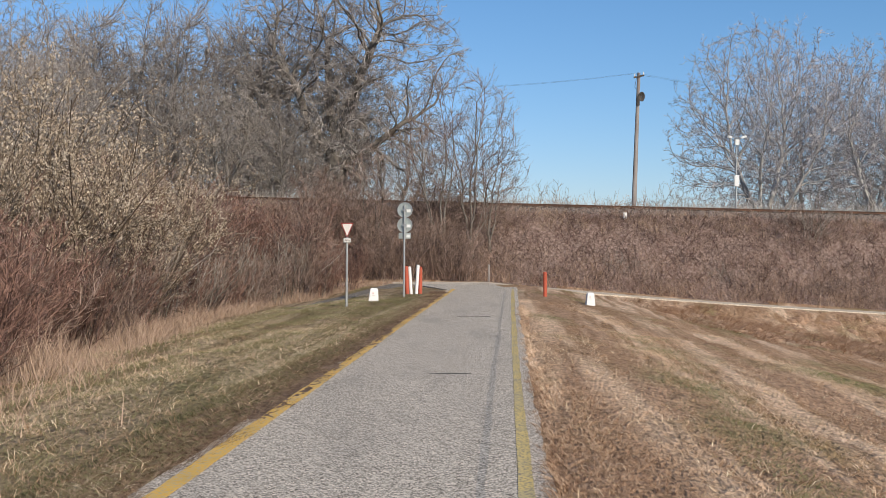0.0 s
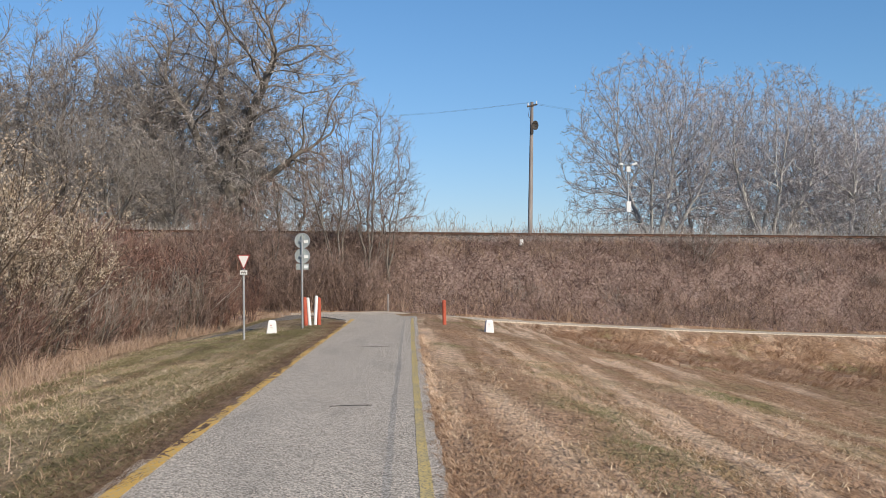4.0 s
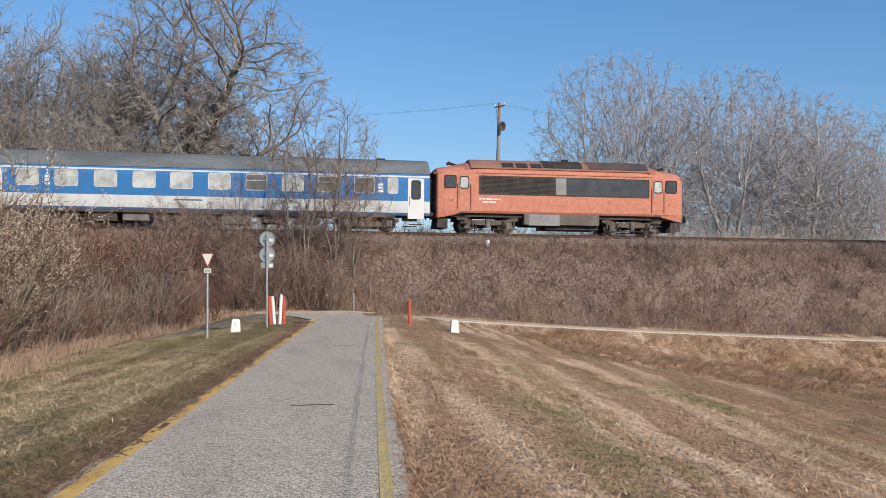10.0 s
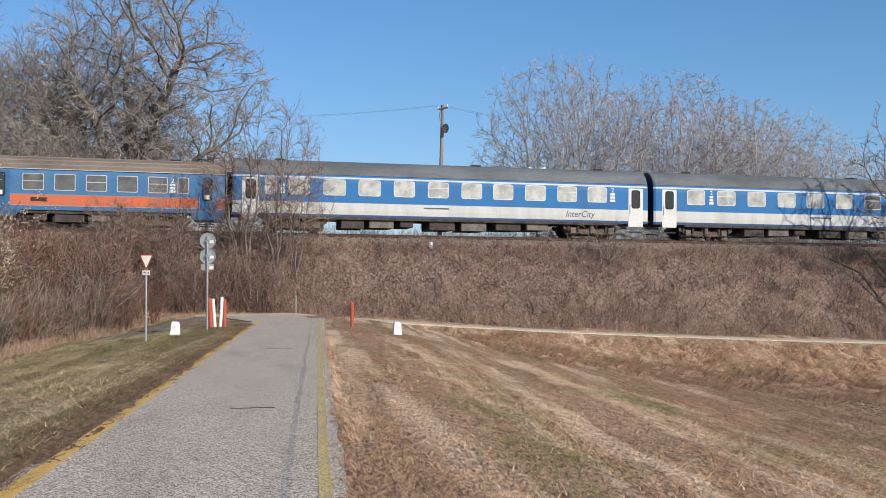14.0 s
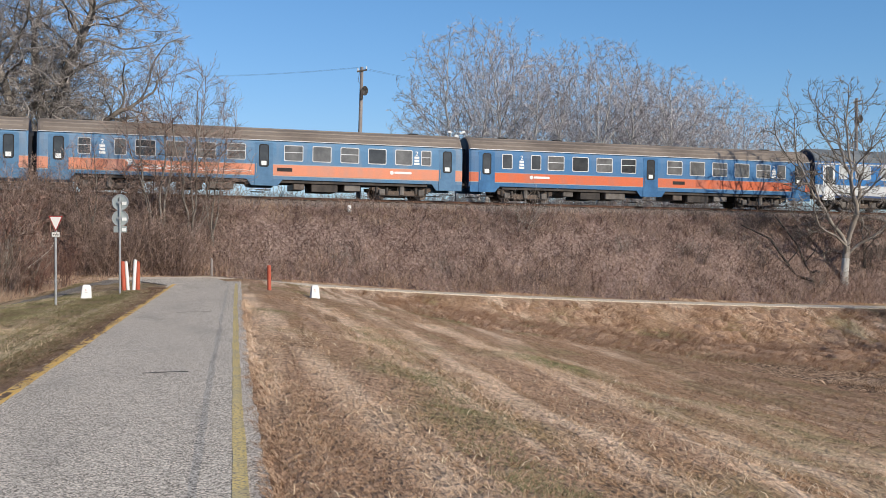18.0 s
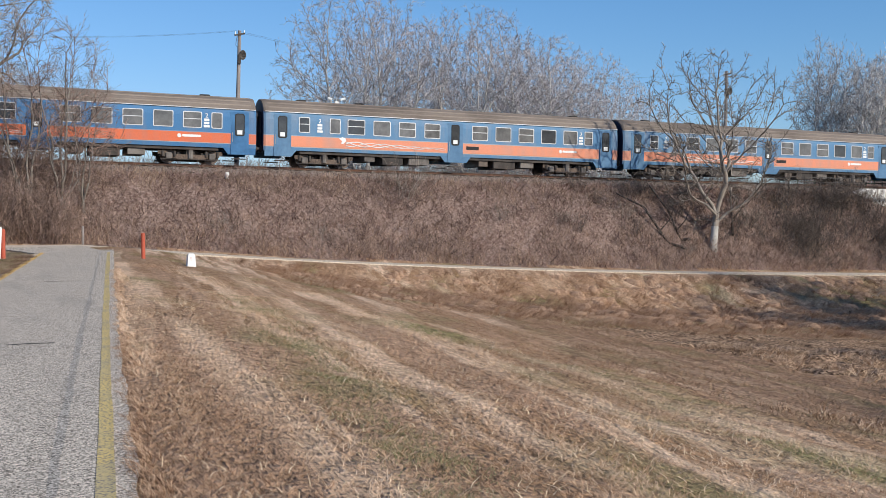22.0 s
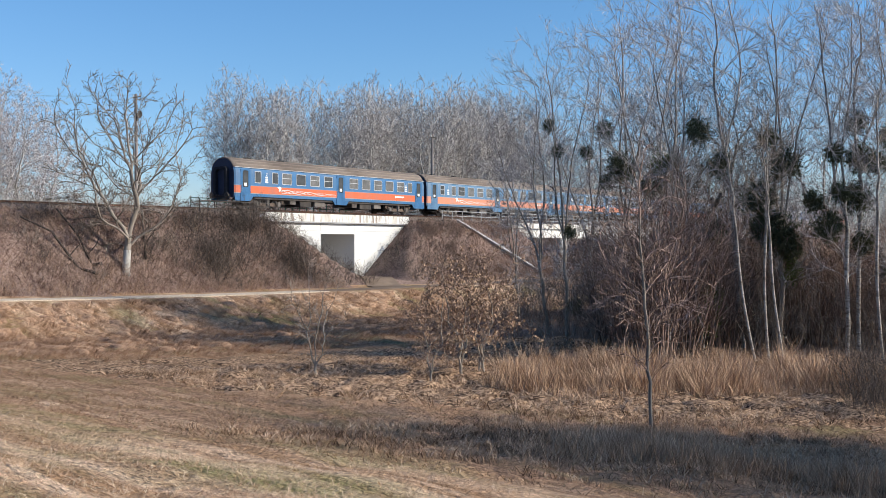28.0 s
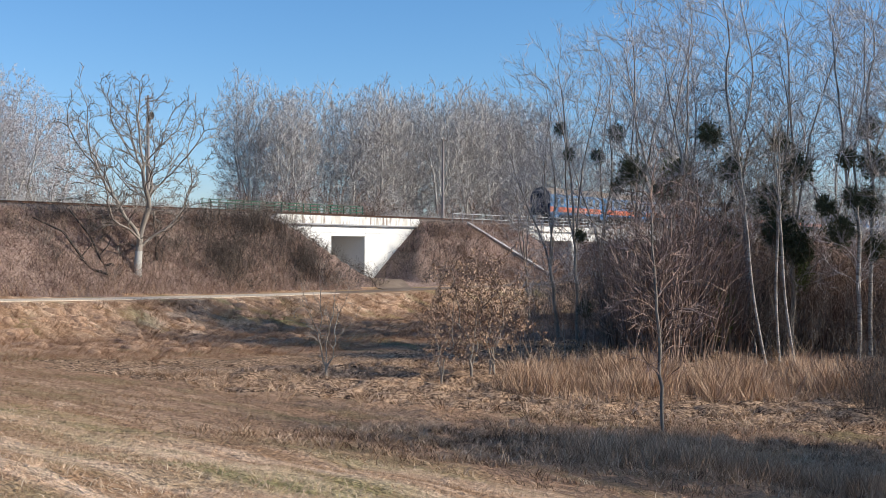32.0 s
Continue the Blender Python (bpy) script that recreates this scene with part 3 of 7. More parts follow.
    tagged(new("ground", me), "uneven ground with mown dry winter grass and bare earth", "ground", kind="structure")


ground()

# ---- paths and roads ----


def strip(name, pts, half, mat, label, lift=0.0, category="path", ragged=0.0, seed=1, step=0.5, kind="structure", down=0.12, flat=False):
    """A band along a line of (x, y) that lies on the land, with a real edge."""
    rng = np.random.default_rng(seed)
    pts = np.array(pts, float)
    d = np.r_[0, np.cumsum(np.hypot(*np.diff(pts, axis=0).T))]
    n = max(2, int(d[-1] / step))
    s = np.linspace(0, d[-1], n)
    c = np.stack([np.interp(s, d, pts[:, 0]), np.interp(s, d, pts[:, 1])], -1)
    t = np.gradient(c, axis=0)
    t /= np.hypot(t[:, 0], t[:, 1])[:, None]
    nrm = np.stack([t[:, 1], -t[:, 0]], -1)
    h = np.interp(s, d, half) if np.ndim(half) else np.full(n, half)
    b = Build()
    loops = []
    wave = [np.convolve(rng.normal(0, ragged * 1.8, n + 8), np.ones(5) / 5, "same")[4:n + 4] + rng.normal(0, ragged * 0.3, n) for _ in (0, 1)]
    for i in range(n):
        hl, hr = h[i] + wave[0][i], h[i] + wave[1][i]
        row = []
        for k in (-1, -0.5, 0, 0.5, 1):
            p = c[i] + nrm[i] * (hl if k < 0 else hr) * k
            row.append((p[0], p[1]))
        loops.append(row)
    z = [[max(float(land(x, y)), float(land(*row[2])) - 0.02) + 0.05 + lift for x, y in row] for row in loops]
    if flat:
        z = [[zz[2]] * 5 for zz in z]
    rings = []
    for row, zz in zip(loops, z):
        top = [(x, y, q) for (x, y), q in zip(row, zz)]
        rings.append([(row[0][0], row[0][1], zz[0] - down)] + top + [(row[-1][0], row[-1][1], zz[-1] - down)])
    b.rings(rings)
    return tagged(part(name, b, mat), label, category, kind=kind)


PATH_LINE = [(float(path_x(y)), y) for y in np.arange(-12, 47, 1.0)]
strip("cycle_path", PATH_LINE, 1.38, ASPHALT, "grey asphalt cycle path with worn edges", 0.0, ragged=0.014, step=0.22, flat=True)
strip("junction", [(-2.6, 51.1), (-1, 51.2), (4, 51.5), (9, 51.9)], [0.9, 1.6, 1.9, 1.5], GRAVEL, "pale gravel junction at the foot of the embankment", 0.010, ragged=0.05)
strip("path_fork", [(1.3, 43), (1.0, 46), (0.3, 49), (-0.8, 51)], [1.35, 1.5, 2.0, 2.6], ASPHALT, "asphalt end of the cycle path", -0.015, ragged=0.04)
strip("gravel_road", [(8, 51.6), (20, 52.6), (30, 53.1), (40, 53.6), (50, 54.0), (54, 54.2)], [1.35, 1.3, 1.3, 1.3, 1.25, 1.1], GRAVEL, "pale gravel road along the embankment", 0.0, "road", 0.06, 3)
# the road goes on in a darker brown that includes its shade
strip("dirt_road", [(53.5, 54.2), (62, 54.6), (76, 55.0), (90, 55.2), (110, 57)], [1.1, 1.2, 1.2, 1.2, 1.2], SHADED_DIRT, "dirt road past the underpass, its shade put into the brown", -0.004, "road", 0.06, 3)
strip("dirt_track", [(63.5, 55.6), (65.5, 58.5), (66.6, 62.0), (66.9, 72.0)], [1.5, 1.6, 2.1, 2.1], SHADED_DIRT, "trodden dirt track through the underpass", 0.005, "road", 0.08, 4)
strip("side_path", [(-1.9, 48.6), (-2.7, 46), (-3.9, 40), (-4.5, 36.5)], [0.6, 0.5, 0.45, 0.35], OLD_ASPHALT, "narrow dark asphalt side path", -0.02, ragged=0.05, seed=5)
strip("verge_mud", [(float(path_x(y)) - 1.6, y) for y in np.arange(9, 42, 0.8)], 0.235, MUD, "bare muddy verge of the cycle path", -0.046, "verge", 0.03, 6, 0.5, down=0.06)
strip("edge_line", [(float(path_x(y)) - 1.2, y) for y in np.arange(-12, 44, 0.8)], 0.07, YELLOW, "yellow painted edge line", 0.006, "road marking", 0.008, 8, 0.3, down=0.004)
strip("edge_line", [(float(path_x(y)) + 1.2, y) for y in np.arange(-12, 44, 0.8)], 0.052, WORN_YELLOW, "worn yellow painted edge line", 0.004, "road marking", 0.006, 9, 0.5, down=0.003)
strip("crack", [(-0.32, 13.72), (-0.05, 13.78), (0.22, 13.76)], 0.016, CRACK, "short tarred crack in the asphalt", 0.006, "crack", 0.004, 10, 0.08, down=0.004)
strip("crack", [(0.2, 25.6), (0.6, 25.7), (1.0, 25.65)], 0.014, CRACK, "crack across the asphalt", 0.006, "crack", 0.004, 12, 0.08, down=0.004)
for off in (0.9,):
    strip("wheel_track", [(float(path_x(y)) + off, y) for y in np.arange(-12, 44, 0.8)], 0.035, WHEEL_TRACK, "darker worn wheel track in the asphalt", 0.002, "road marking", 0.012, 13, 0.5, down=0.001)

# ---- railway ----
BETA = math.degrees(math.atan(0.0404))
GRADE = math.degrees(math.atan(0.0135))


def on_track(x, dy=0.0, dz=0.0):
    """The pose of something on the track at x: along it, level with the rail tops."""
    return pose(x, float(axis_y(x)), float(rail_z(x)), 0, GRADE, BETA) @ pose(0, dy, dz)


def railway():
    m = on_track(100)
    b = Build()
    out = [(-2.9, -0.95), (-1.75, -0.24), (1.75, -0.24), (2.9, -0.95)]
    bal = thing("track_bed", m, "dark ballast bed of a single railway track", "track bed")
    bal["kind"] = "structure"
    xs = [-400 + i * 5 for i in range(161)]
    part("ballast", b.rings([[(x, y + 0.06 * math.sin(x * 1.7 + z), z) for y, z in out] for x in xs]), BALLAST, bal)
    prof = [(-0.07, -0.16), (0.07, -0.16), (0.07, -0.145), (0.012, -0.12), (0.012, -0.04), (0.036, -0.03), (0.036, 0), (-0.036, 0), (-0.036, -0.03), (-0.012, -0.04), (-0.012, -0.12), (-0.07, -0.145)]
    for side in (-0.75, 0.75):
        b = Build()
        b.rings([[(x, side + y, z) for y, z in prof] for x in (-400, 400)])
        part("rail", b, RAIL, bal)
    b = Build()
    b.box(-0.13, 0.13, -1.25, 1.25, -0.32, -0.165, 0.02)
    first = None
    for k in range(300):
        x = -125 + k * 0.65
        if first is None:
            first = part("sleeper", b, SLEEPER, bal)
            first.location = (x, 0, 0)
        else:
            again(first, pose(x, 0, 0), bal)


railway()


def railing(parent, x0, x1, y, z, mat, n, rails=3, h=1.05, r=0.028):
    for k in range(n + 1):
        x = x0 + (x1 - x0) * k / n
        part("post", Build().box(x - r, x + r, y - r, y + r, z, z + h), mat, parent)
    for k in range(rails):
        q = z + h * (k + 1) / rails - r
        part("rail_bar", Build().box(x0, x1, y - r * 0.8, y + r * 0.8, q - r, q + r), mat, parent)


def underpass():
    t = thing("underpass_bridge", on_track(67), "whitewashed concrete railway underpass with sloping wings", "bridge")
    f, k = -3.15, 2.7
    top, led, low = -0.30, -0.98, -6.6
    # front wall round the opening, wings cut off by the earth
    for nm, o in (("wing_wall", [(-9.7, led), (-2.55, led), (-2.55, low), (-3.2, low), (-9.7, -1.6)]),
                  ("wing_wall", [(1.75, led), (9.3, led), (9.3, -1.7), (3.4, low), (1.75, low)]),
                  ("lintel", [(-2.546, -1.98), (1.746, -1.98), (1.746, led), (-2.546, led)])):
        part(nm, Build().slab(o, f, f + 0.7), CONCRETE, t)
    part("parapet", Build().slab([(-9.85, led + 0.01), (9.45, led + 0.01), (9.2, top), (-8.9, top)], f - 0.22, f + 0.45), STAINED, t, "stained white parapet band")
    part("ledge", Build().box(-9.9, 9.5, f - 0.3, f - 0.002, led - 0.10, led - 0.002), GREY_WALL, t)
    for x in (-2.62, 1.8):
        part("joint", Build().box(x, x + 0.02, f - 0.008, f, -5.8, led - 0.12), GREY_WALL, t)
    part("joint", Build().box(-6.2, 6.6, f - 0.008, f, -1.72, -1.70), GREY_WALL, t)
    part("abutment", Build().box(-3.6, -2.556, f + 0.7, k, low, -1.0), CONCRETE, t)
    part("abutment", Build().box(1.756, 2.8, f + 0.7, k, low, -1.0), CONCRETE, t)
    part("deck", Build().box(-3.6, 2.8, f + 0.704, k + 0.3, -1.6, -0.4), GREY_WALL, t)
    part("rear_parapet", Build().box(-9.2, 9.6, k, k + 0.5, -1.4, top - 0.02), STAINED, t)
    part("rear_wall", Build().slab([(-9.2, -1.41), (-2.56, -1.41), (-2.56, low), (-3.2, low)], k + 0.004, k + 0.5), CONCRETE, t)
    part("rear_wall", Build().slab([(1.76, -1.41), (9.6, -1.41), (3.4, low), (1.76, low)], k + 0.004, k + 0.5), CONCRETE, t)
    r = thing("green_railing", on_track(67, 3.4, top + 0.2), "dark green steel railing on the underpass", "railing")
    railing(r, -11.0, 9.0, 0, 0, GREEN_STEEL, 22, 4, 1.1, 0.03)
    r = thing("dark_railing", on_track(55.4, -3.0, -0.55), "dark weathered steel railing beside the track", "railing")
    railing(r, -4.0, 3.2, 0, 0, DARK_STEEL, 5, 3, 1.0, 0.03)


def river_bridge():
    t = thing("river_bridge", on_track(108), "pale concrete railway bridge on a wall pier", "bridge")
    f, k = -3.1, 3.1
    part("edge_beam", Build().slab([(-15, -0.55), (22, -0.55), (22, -1.1), (-14.2, -1.1)], f - 0.25, f + 0.3), STAINED, t, "pale stained edge beam")
    part("girder", Build().slab([(-13.6, -1.104), (22, -1.104), (22, -2.1), (-11.2, -2.1)], f + 0.05, f + 0.6), CONCRETE, t)
    part("girder", Build().slab([(-13.6, -1.104), (22, -1.104), (22, -2.1), (-11.2, -2.1)], k - 0.6, k), CONCRETE, t)
    part("deck", Build().box(-14.6, 22, f + 0.304, k, -1.1, -0.7), GREY_WALL, t)
    part("pier", Build().box(-2.6, -1.2, f + 0.2, k - 0.2, -7.2, -2.104, 0.08), CONCRETE, t, "white wall pier")
    part("abutment", Build().slab([(-15.5, -1.11), (-13.7, -1.11), (-12.6, -6.9), (-15.5, -6.9)], f + 0.1, k), GREY_WALL, t)
    part("abutment", Build().box(18.0, 21.8, f + 0.1, k, -7.0, -2.11), GREY_WALL, t)
    for y, n in ((f, "near_railing"), (k - 0.1, "far_railing")):
        r = thing("bridge_railing", on_track(108, y, -0.55), "pale grey steel railing along the river bridge", "railing", "bridge railings")
        railing(r, -15.5, 21, 0, 0, STEEL if y < 0 else DARK_STEEL, 24, 3, 1.05, 0.035)
    r = thing("slope_railing", on_track(91, -3.0, -0.5), "pale grey steel railing before the river bridge", "railing", "bridge railings")
    railing(r, -9, 1.2, 0, 0, STEEL, 6, 2, 0.95, 0.03)
    # drain channel down the slope
    p0, p1 = (83.9, float(axis_y(83.9)) - 3.6, 2.95), (91.0, float(axis_y(91.0)) - 9.0, -2.3)
    d = thing("drain_channel", pose(*p0), "pale concrete drain channel down the embankment slope", "drain")
    q = Vector(p1) - Vector(p0)
    side = Vector((0.38, 0.2, 0))
    for s in (-1, 1):
        part("kerb", Build().tube([side * s, q + side * s], 0.06, 6), CONCRETE, d)
    part("channel", Build().tube([Vector((0, 0, -0.12)), q + Vector((0, 0, -0.12))], 0.2, 6), GREY_WALL, d)
    for k in range(16):
        c = q * (k + 0.5) / 16
        part("step", Build().tube([c - side, c + side], 0.06, 5), DARK_STEEL, d)


underpass()
river_bridge()

# ---- the train ----
IC_BLUE, ORANGE_BLUE = (0.035, 0.175, 0.42), (0.062, 0.178, 0.35)
IC_WHITE = (0.60, 0.61, 0.60)
IC_PAINT = livery("blue_white_livery", [(0.0, (0.05, 0.10, 0.22)), (1.05, IC_WHITE), (1.70, IC_BLUE), (3.06, IC_WHITE), (3.15, IC_BLUE), (3.27, (0.15, 0.155, 0.16))], dirty=0.3)
ORANGE = (0.64, 0.155, 0.07)
OR_PAINT = livery("blue_orange_livery", [(0.0, ORANGE_BLUE), (1.22, (0.4, 0.42, 0.42)), (1.26, ORANGE), (1.84, (0.16, 0.28, 0.4)), (1.88, ORANGE_BLUE), (3.30, (0.10, 0.075, 0.06))], dirty=0.5, dirt=(0.2, 0.2, 0.2))
# paler tones: the glare on the coach sides is put into the paint
GLARE_BLUE = (0.105, 0.225, 0.37)
GLARE_PAINT = livery("faded_blue_orange_livery", [(0.0, GLARE_BLUE), (1.18, (0.42, 0.43, 0.42)), (1.22, (0.70, 0.27, 0.16)), (1.86, (0.3, 0.38, 0.44)), (1.90, GLARE_BLUE), (3.30, (0.13, 0.105, 0.09))], dirty=0.55, dirt=(0.3, 0.29, 0.28))
GLARE_DOOR = surf("faded_blue_paint", (0.115, 0.22, 0.345), (0.085, 0.175, 0.29), 1.0, 6, 0.5, 0.05)
OR_BLUE = surf("blue_paint", ORANGE_BLUE, (0.04, 0.12, 0.25), 1.0, 6, 0.45, 0.05)
END_BLUE = surf("navy_paint", (0.025, 0.035, 0.07), (0.035, 0.045, 0.08), 1.0, 6, 0.5, 0.05)
DOOR_WHITE = surf("white_door_paint", (0.72, 0.73, 0.72), (0.6, 0.6, 0.58), 1.5, 8, 0.5, 0.05, c3=(0.45, 0.42, 0.38), lo=0.5, hi=0.9)
ROOF_RIB = surf("roof_rib_paint", (0.30, 0.255, 0.215), (0.2, 0.165, 0.14), 0.7, 7, 0.75, 0.1, stretch=(0.4, 1, 1))
ROOF_GREY = surf("roof_grey", (0.17, 0.185, 0.195), (0.115, 0.125, 0.13), 0.7, 7, 0.75, 0.15, stretch=(0.4, 1, 1))
ROOF_BROWN = surf("roof_brown", (0.215, 0.178, 0.148), (0.135, 0.11, 0.092), 0.7, 7, 0.8, 0.15, stretch=(0.4, 1, 1))
LOCO_RED = surf("faded_red_paint", (0.55, 0.215, 0.142), (0.48, 0.175, 0.115), 0.5, 5, 0.6, 0.05, c3=(0.57, 0.26, 0.185), lo=0.4, hi=0.8, contrast=0.12)
LOCO_ROOF = surf("sooty_roof", (0.075, 0.065, 0.065), (0.15, 0.10, 0.085), 0.5, 4, 0.75, 0.15, lo=0.42, hi=0.7)
CAB_ROOF = surf("grimy_red_roof", (0.46, 0.18, 0.12), (0.33, 0.145, 0.105), 0.8, 5, 0.7, 0.1, c3=(0.36, 0.16, 0.115), lo=0.4, hi=0.7)
HOOD = surf("grimy_hood_paint", (0.34, 0.168, 0.118), (0.24, 0.132, 0.10), 0.6, 5, 0.75, 0.1, c3=(0.20, 0.125, 0.10), lo=0.45, hi=0.75)
SOOT = surf("soot", (0.03, 0.028, 0.028), (0.055, 0.05, 0.048), 0.8, 6, 0.8, 0.2)
GREY_PLATE = surf("grey_plate", (0.3, 0.3, 0.3), (0.24, 0.24, 0.24), 1.5, 8, 0.6)
TANK = surf("dusty_tank", (0.19, 0.17, 0.15), (0.13, 0.115, 0.10), 1.0, 8, 0.85, 0.2)
LETTER = surf("dark_grey_lettering", (0.10, 0.11, 0.12), (0.13, 0.13, 0.14), 3, 10, 0.5, 0.0)
LAMP_GLASS = glass_like("lamp_glass", (0.5, 0.47, 0.4), 0.1)
CHEST = [(1.40, 0.90), (1.44, 1.30), (1.44, 2.85), (1.40, 3.12), (1.30, 3.42), (1.08, 3.72), (0.74, 3.96), (0.36, 4.10)]


def hull(x0, x1, prof, ends=0.12):
    """A closed body drawn along x, its ends a little drawn in."""
    ring = prof + [(-y, z) for y, z in prof[::-1]]
    lo = prof[0][1]
    loops = []
    for x, s, q in ((x0, 0.93, 0.10), (x0 + ends, 0.985, 0.02), (x0 + 3 * ends, 1, 0), (x1 - 3 * ends, 1, 0), (x1 - ends, 0.985, 0.02), (x1, 0.93, 0.10)):
        loops.append([(x, y * s, z - q * (z - lo) / 3.2) for y, z in ring])
    return Build().rings([[p for p in r[::-1]] for r in loops])


def rounded(x0, x1, z0, z1, r, n=3):
    pts = []
    for cx, cz, a in ((x1 - r, z0 + r, -90), (x1 - r, z1 - r, 0), (x0 + r, z1 - r, 90), (x0 + r, z0 + r, 180)):
        for k in range(n + 1):
            t = radians(a + 90 * k / n)
            pts.append((cx + r * math.cos(t), cz + r * math.sin(t)))
    return pts


def ring_slab(o, i, y0, y1):
    """A frame between two outlines, from y0 to y1."""
    b, n = Build(), len(o)
    return b.add([(x, y, z) for y in (y0, y1) for q in (o, i) for x, z in q],
                 [f for j in range(n) for k in ((j + 1) % n,) for f in ((j, k, n + k, n + j), (2 * n + k, 2 * n + j, 3 * n + j, 3 * n + k), (k, j, 2 * n + j, 2 * n + k), (n + j, n + k, 3 * n + k, 3 * n + j))])


def window(car, x0, x1, z0, z1, side, pane, bar=0.0, r=0.1, frame_mat=None, y=1.44):
    """A framed window on one side, with an optional transom bar."""
    w = part("window", ring_slab(rounded(x0, x1, z0, z1, r), rounded(x0 + 0.045, x1 - 0.045, z0 + 0.045, z1 - 0.045, r * 0.75), side * (y + 0.022), side * (y - 0.03)), frame_mat or FRAME, car)
    part("pane", Build().slab(rounded(x0 + 0.04, x1 - 0.04, z0 + 0.04, z1 - 0.04, r * 0.75), side * (y + 0.008), side * (y - 0.03)), pane, w)
    if bar:
        zb = z0 + (z1 - z0) * bar
        part("transom", Build().box(x0 + 0.045, x1 - 0.045, *sorted((side * (y + 0.02), side * (y - 0.02))), zb - 0.02, zb + 0.02), FRAME, w)
    return w


def bogie(car, x, wheel_r=0.46, base=2.5, heavy=False):
    g = part("bogie", Build().box(x - 0.25, x + 0.25, -1.1, 1.1, 0.4, 0.8).box(x - base / 2 - 0.3, x + base / 2 + 0.3, -0.62, 0.62, 0.5, 0.78), UNDER, car)
    e = base / 2
    t = 0.97 if heavy else 0.74
    outline = [(-e - 0.62, t), (-e - 0.25, t), (-e + 0.2, t - 0.2), (e - 0.2, t - 0.2), (e + 0.25, t), (e + 0.62, t), (e + 0.62, t - 0.2), (e + 0.1, t - 0.36), (0.55, t - 0.5), (-0.55, t - 0.5), (-e - 0.1, t - 0.36), (-e - 0.62, t - 0.2)]
    for s in (-1, 1):
        part("side_frame", Build().slab([(x + q, z) for q, z in outline], *sorted((s * 1.02, s * 1.14))), BOGIE_RUST, g)
        for ax in (-e, e):
            w = Build()
            w.disc((x + ax, s * 0.76, wheel_r), wheel_r, "y", 0.13, 22).disc((x + ax, s * 0.86, wheel_r), 0.17, "y", 0.2, 12)
            part("wheel", w, WHEEL_RIM, g)
            part("axle_box", Build().box(x + ax - 0.19, x + ax + 0.19, *sorted((s * 1.08, s * 1.26)), 0.28, 0.62, 0.04), UNDER_LIGHT, g)
            part("brake_block", Build().box(x + ax * 0.55 - 0.07, x + ax * 0.55 + 0.07, *sorted((s * 0.7, s * 1.0)), 0.22, 0.66, 0.02), UNDER, g)
            for dx in (-0.33, 0.33):
                part("spring", Build().tube([(x + ax + dx, s * 1.16, 0.4), (x + ax + dx, s * 1.16, 0.72)], 0.085, 8), UNDER, g)
        part("bolster_spring", Build().tube([(x, s * 1.14, 0.3), (x, s * 1.14, 0.85)], 0.16, 8), UNDER_LIGHT, g)
        part("brake_rod", Build().tube([(x - e - 0.5, s * 1.2, 0.24), (x + e + 0.5, s * 1.2, 0.24)], 0.025, 6), UNDER, g)


def gangway(car, half):
    for s in (-1, 1):
        part("end_wall", Build().rings([[(s * x, y * 0.92, z - 0.09 * (z - 0.9) / 3.2) for y, z in CHEST + [(-y, z) for y, z in CHEST[::-1]]] for x in (half - 0.02, half + 0.012)]), END_BLUE, car, "dark navy end wall")
        part("gangway_bellows", ring_slab([(q, z) for q, z in rounded(-0.75, 0.75, 1.0, 3.35, 0.3)], [(q, z) for q, z in rounded(-0.5, 0.5, 1.1, 3.15, 0.25)], 0, 0.3), BELLOWS, car).matrix_basis = pose(s * half, 0, 0, 0, 0, -90 * s)
        for y in (-0.87, 0.87):
            part("buffer", Build().tube([(s * (half - 0.05), y, 1.05), (s * (half + 0.34), y, 1.05), (s * (half + 0.35), y, 1.05), (s * (half + 0.4), y, 1.05)], [0.09, 0.09, 0.23, 0.22], 12), UNDER, car)


def lettering(car, text, x, z, size, mat, y):
    c = bpy.data.curves.new("lettering", "FONT")
    c.body, c.size, c.extrude, c.shear = text, size, 0.003, 0.25
    c.align_x = "CENTER"
    c.materials.append(mat)
    o = new("lettering", c)
    o.parent, o.matrix_basis = car, pose(x, y, z, 90, 0, 0)
    return o


def door(car, x0, x1, z0, z1, side, mat, y, win_mat=PANE, note=False):
    d = part("door", Build().slab(rounded(x0, x1, z0, z1, 0.06), *sorted((side * (y + 0.016), side * (y - 0.05)))), mat, car)
    cx = (x0 + x1) / 2
    part("door_window", Build().slab(rounded(cx - 0.24, cx + 0.24, z0 + 1.15, z1 - 0.15, 0.12), *sorted((side * (y + 0.026), side * (y - 0.02)))), win_mat, d)
    part("door_seal", ring_slab(rounded(cx - 0.29, cx + 0.29, z0 + 1.1, z1 - 0.1, 0.14), rounded(cx - 0.235, cx + 0.235, z0 + 1.155, z1 - 0.155, 0.115), side * (y + 0.03), side * (y - 0.02)), RUBBER, d)
    part("handle", Build().tube([(x0 + 0.1, side * (y + 0.05), z0 + 0.75), (x0 + 0.1, side * (y + 0.05), z0 + 1.3)], 0.018, 6), STEEL, d)
    if note:
        part("notice", Build().box(cx - 0.15, cx + 0.15, *sorted((side * (y + 0.03), side * (y + 0.02))), z0 + 1.2, z0 + 1.45), WHITE, d)
    return d


def roof_fans(car, xs, z):
    for x in xs:
        part("roof_vent", Build().box(x - 0.3, x + 0.3, -0.25, 0.25, z - 0.06, z + 0.1, 0.04), SOOT, car)


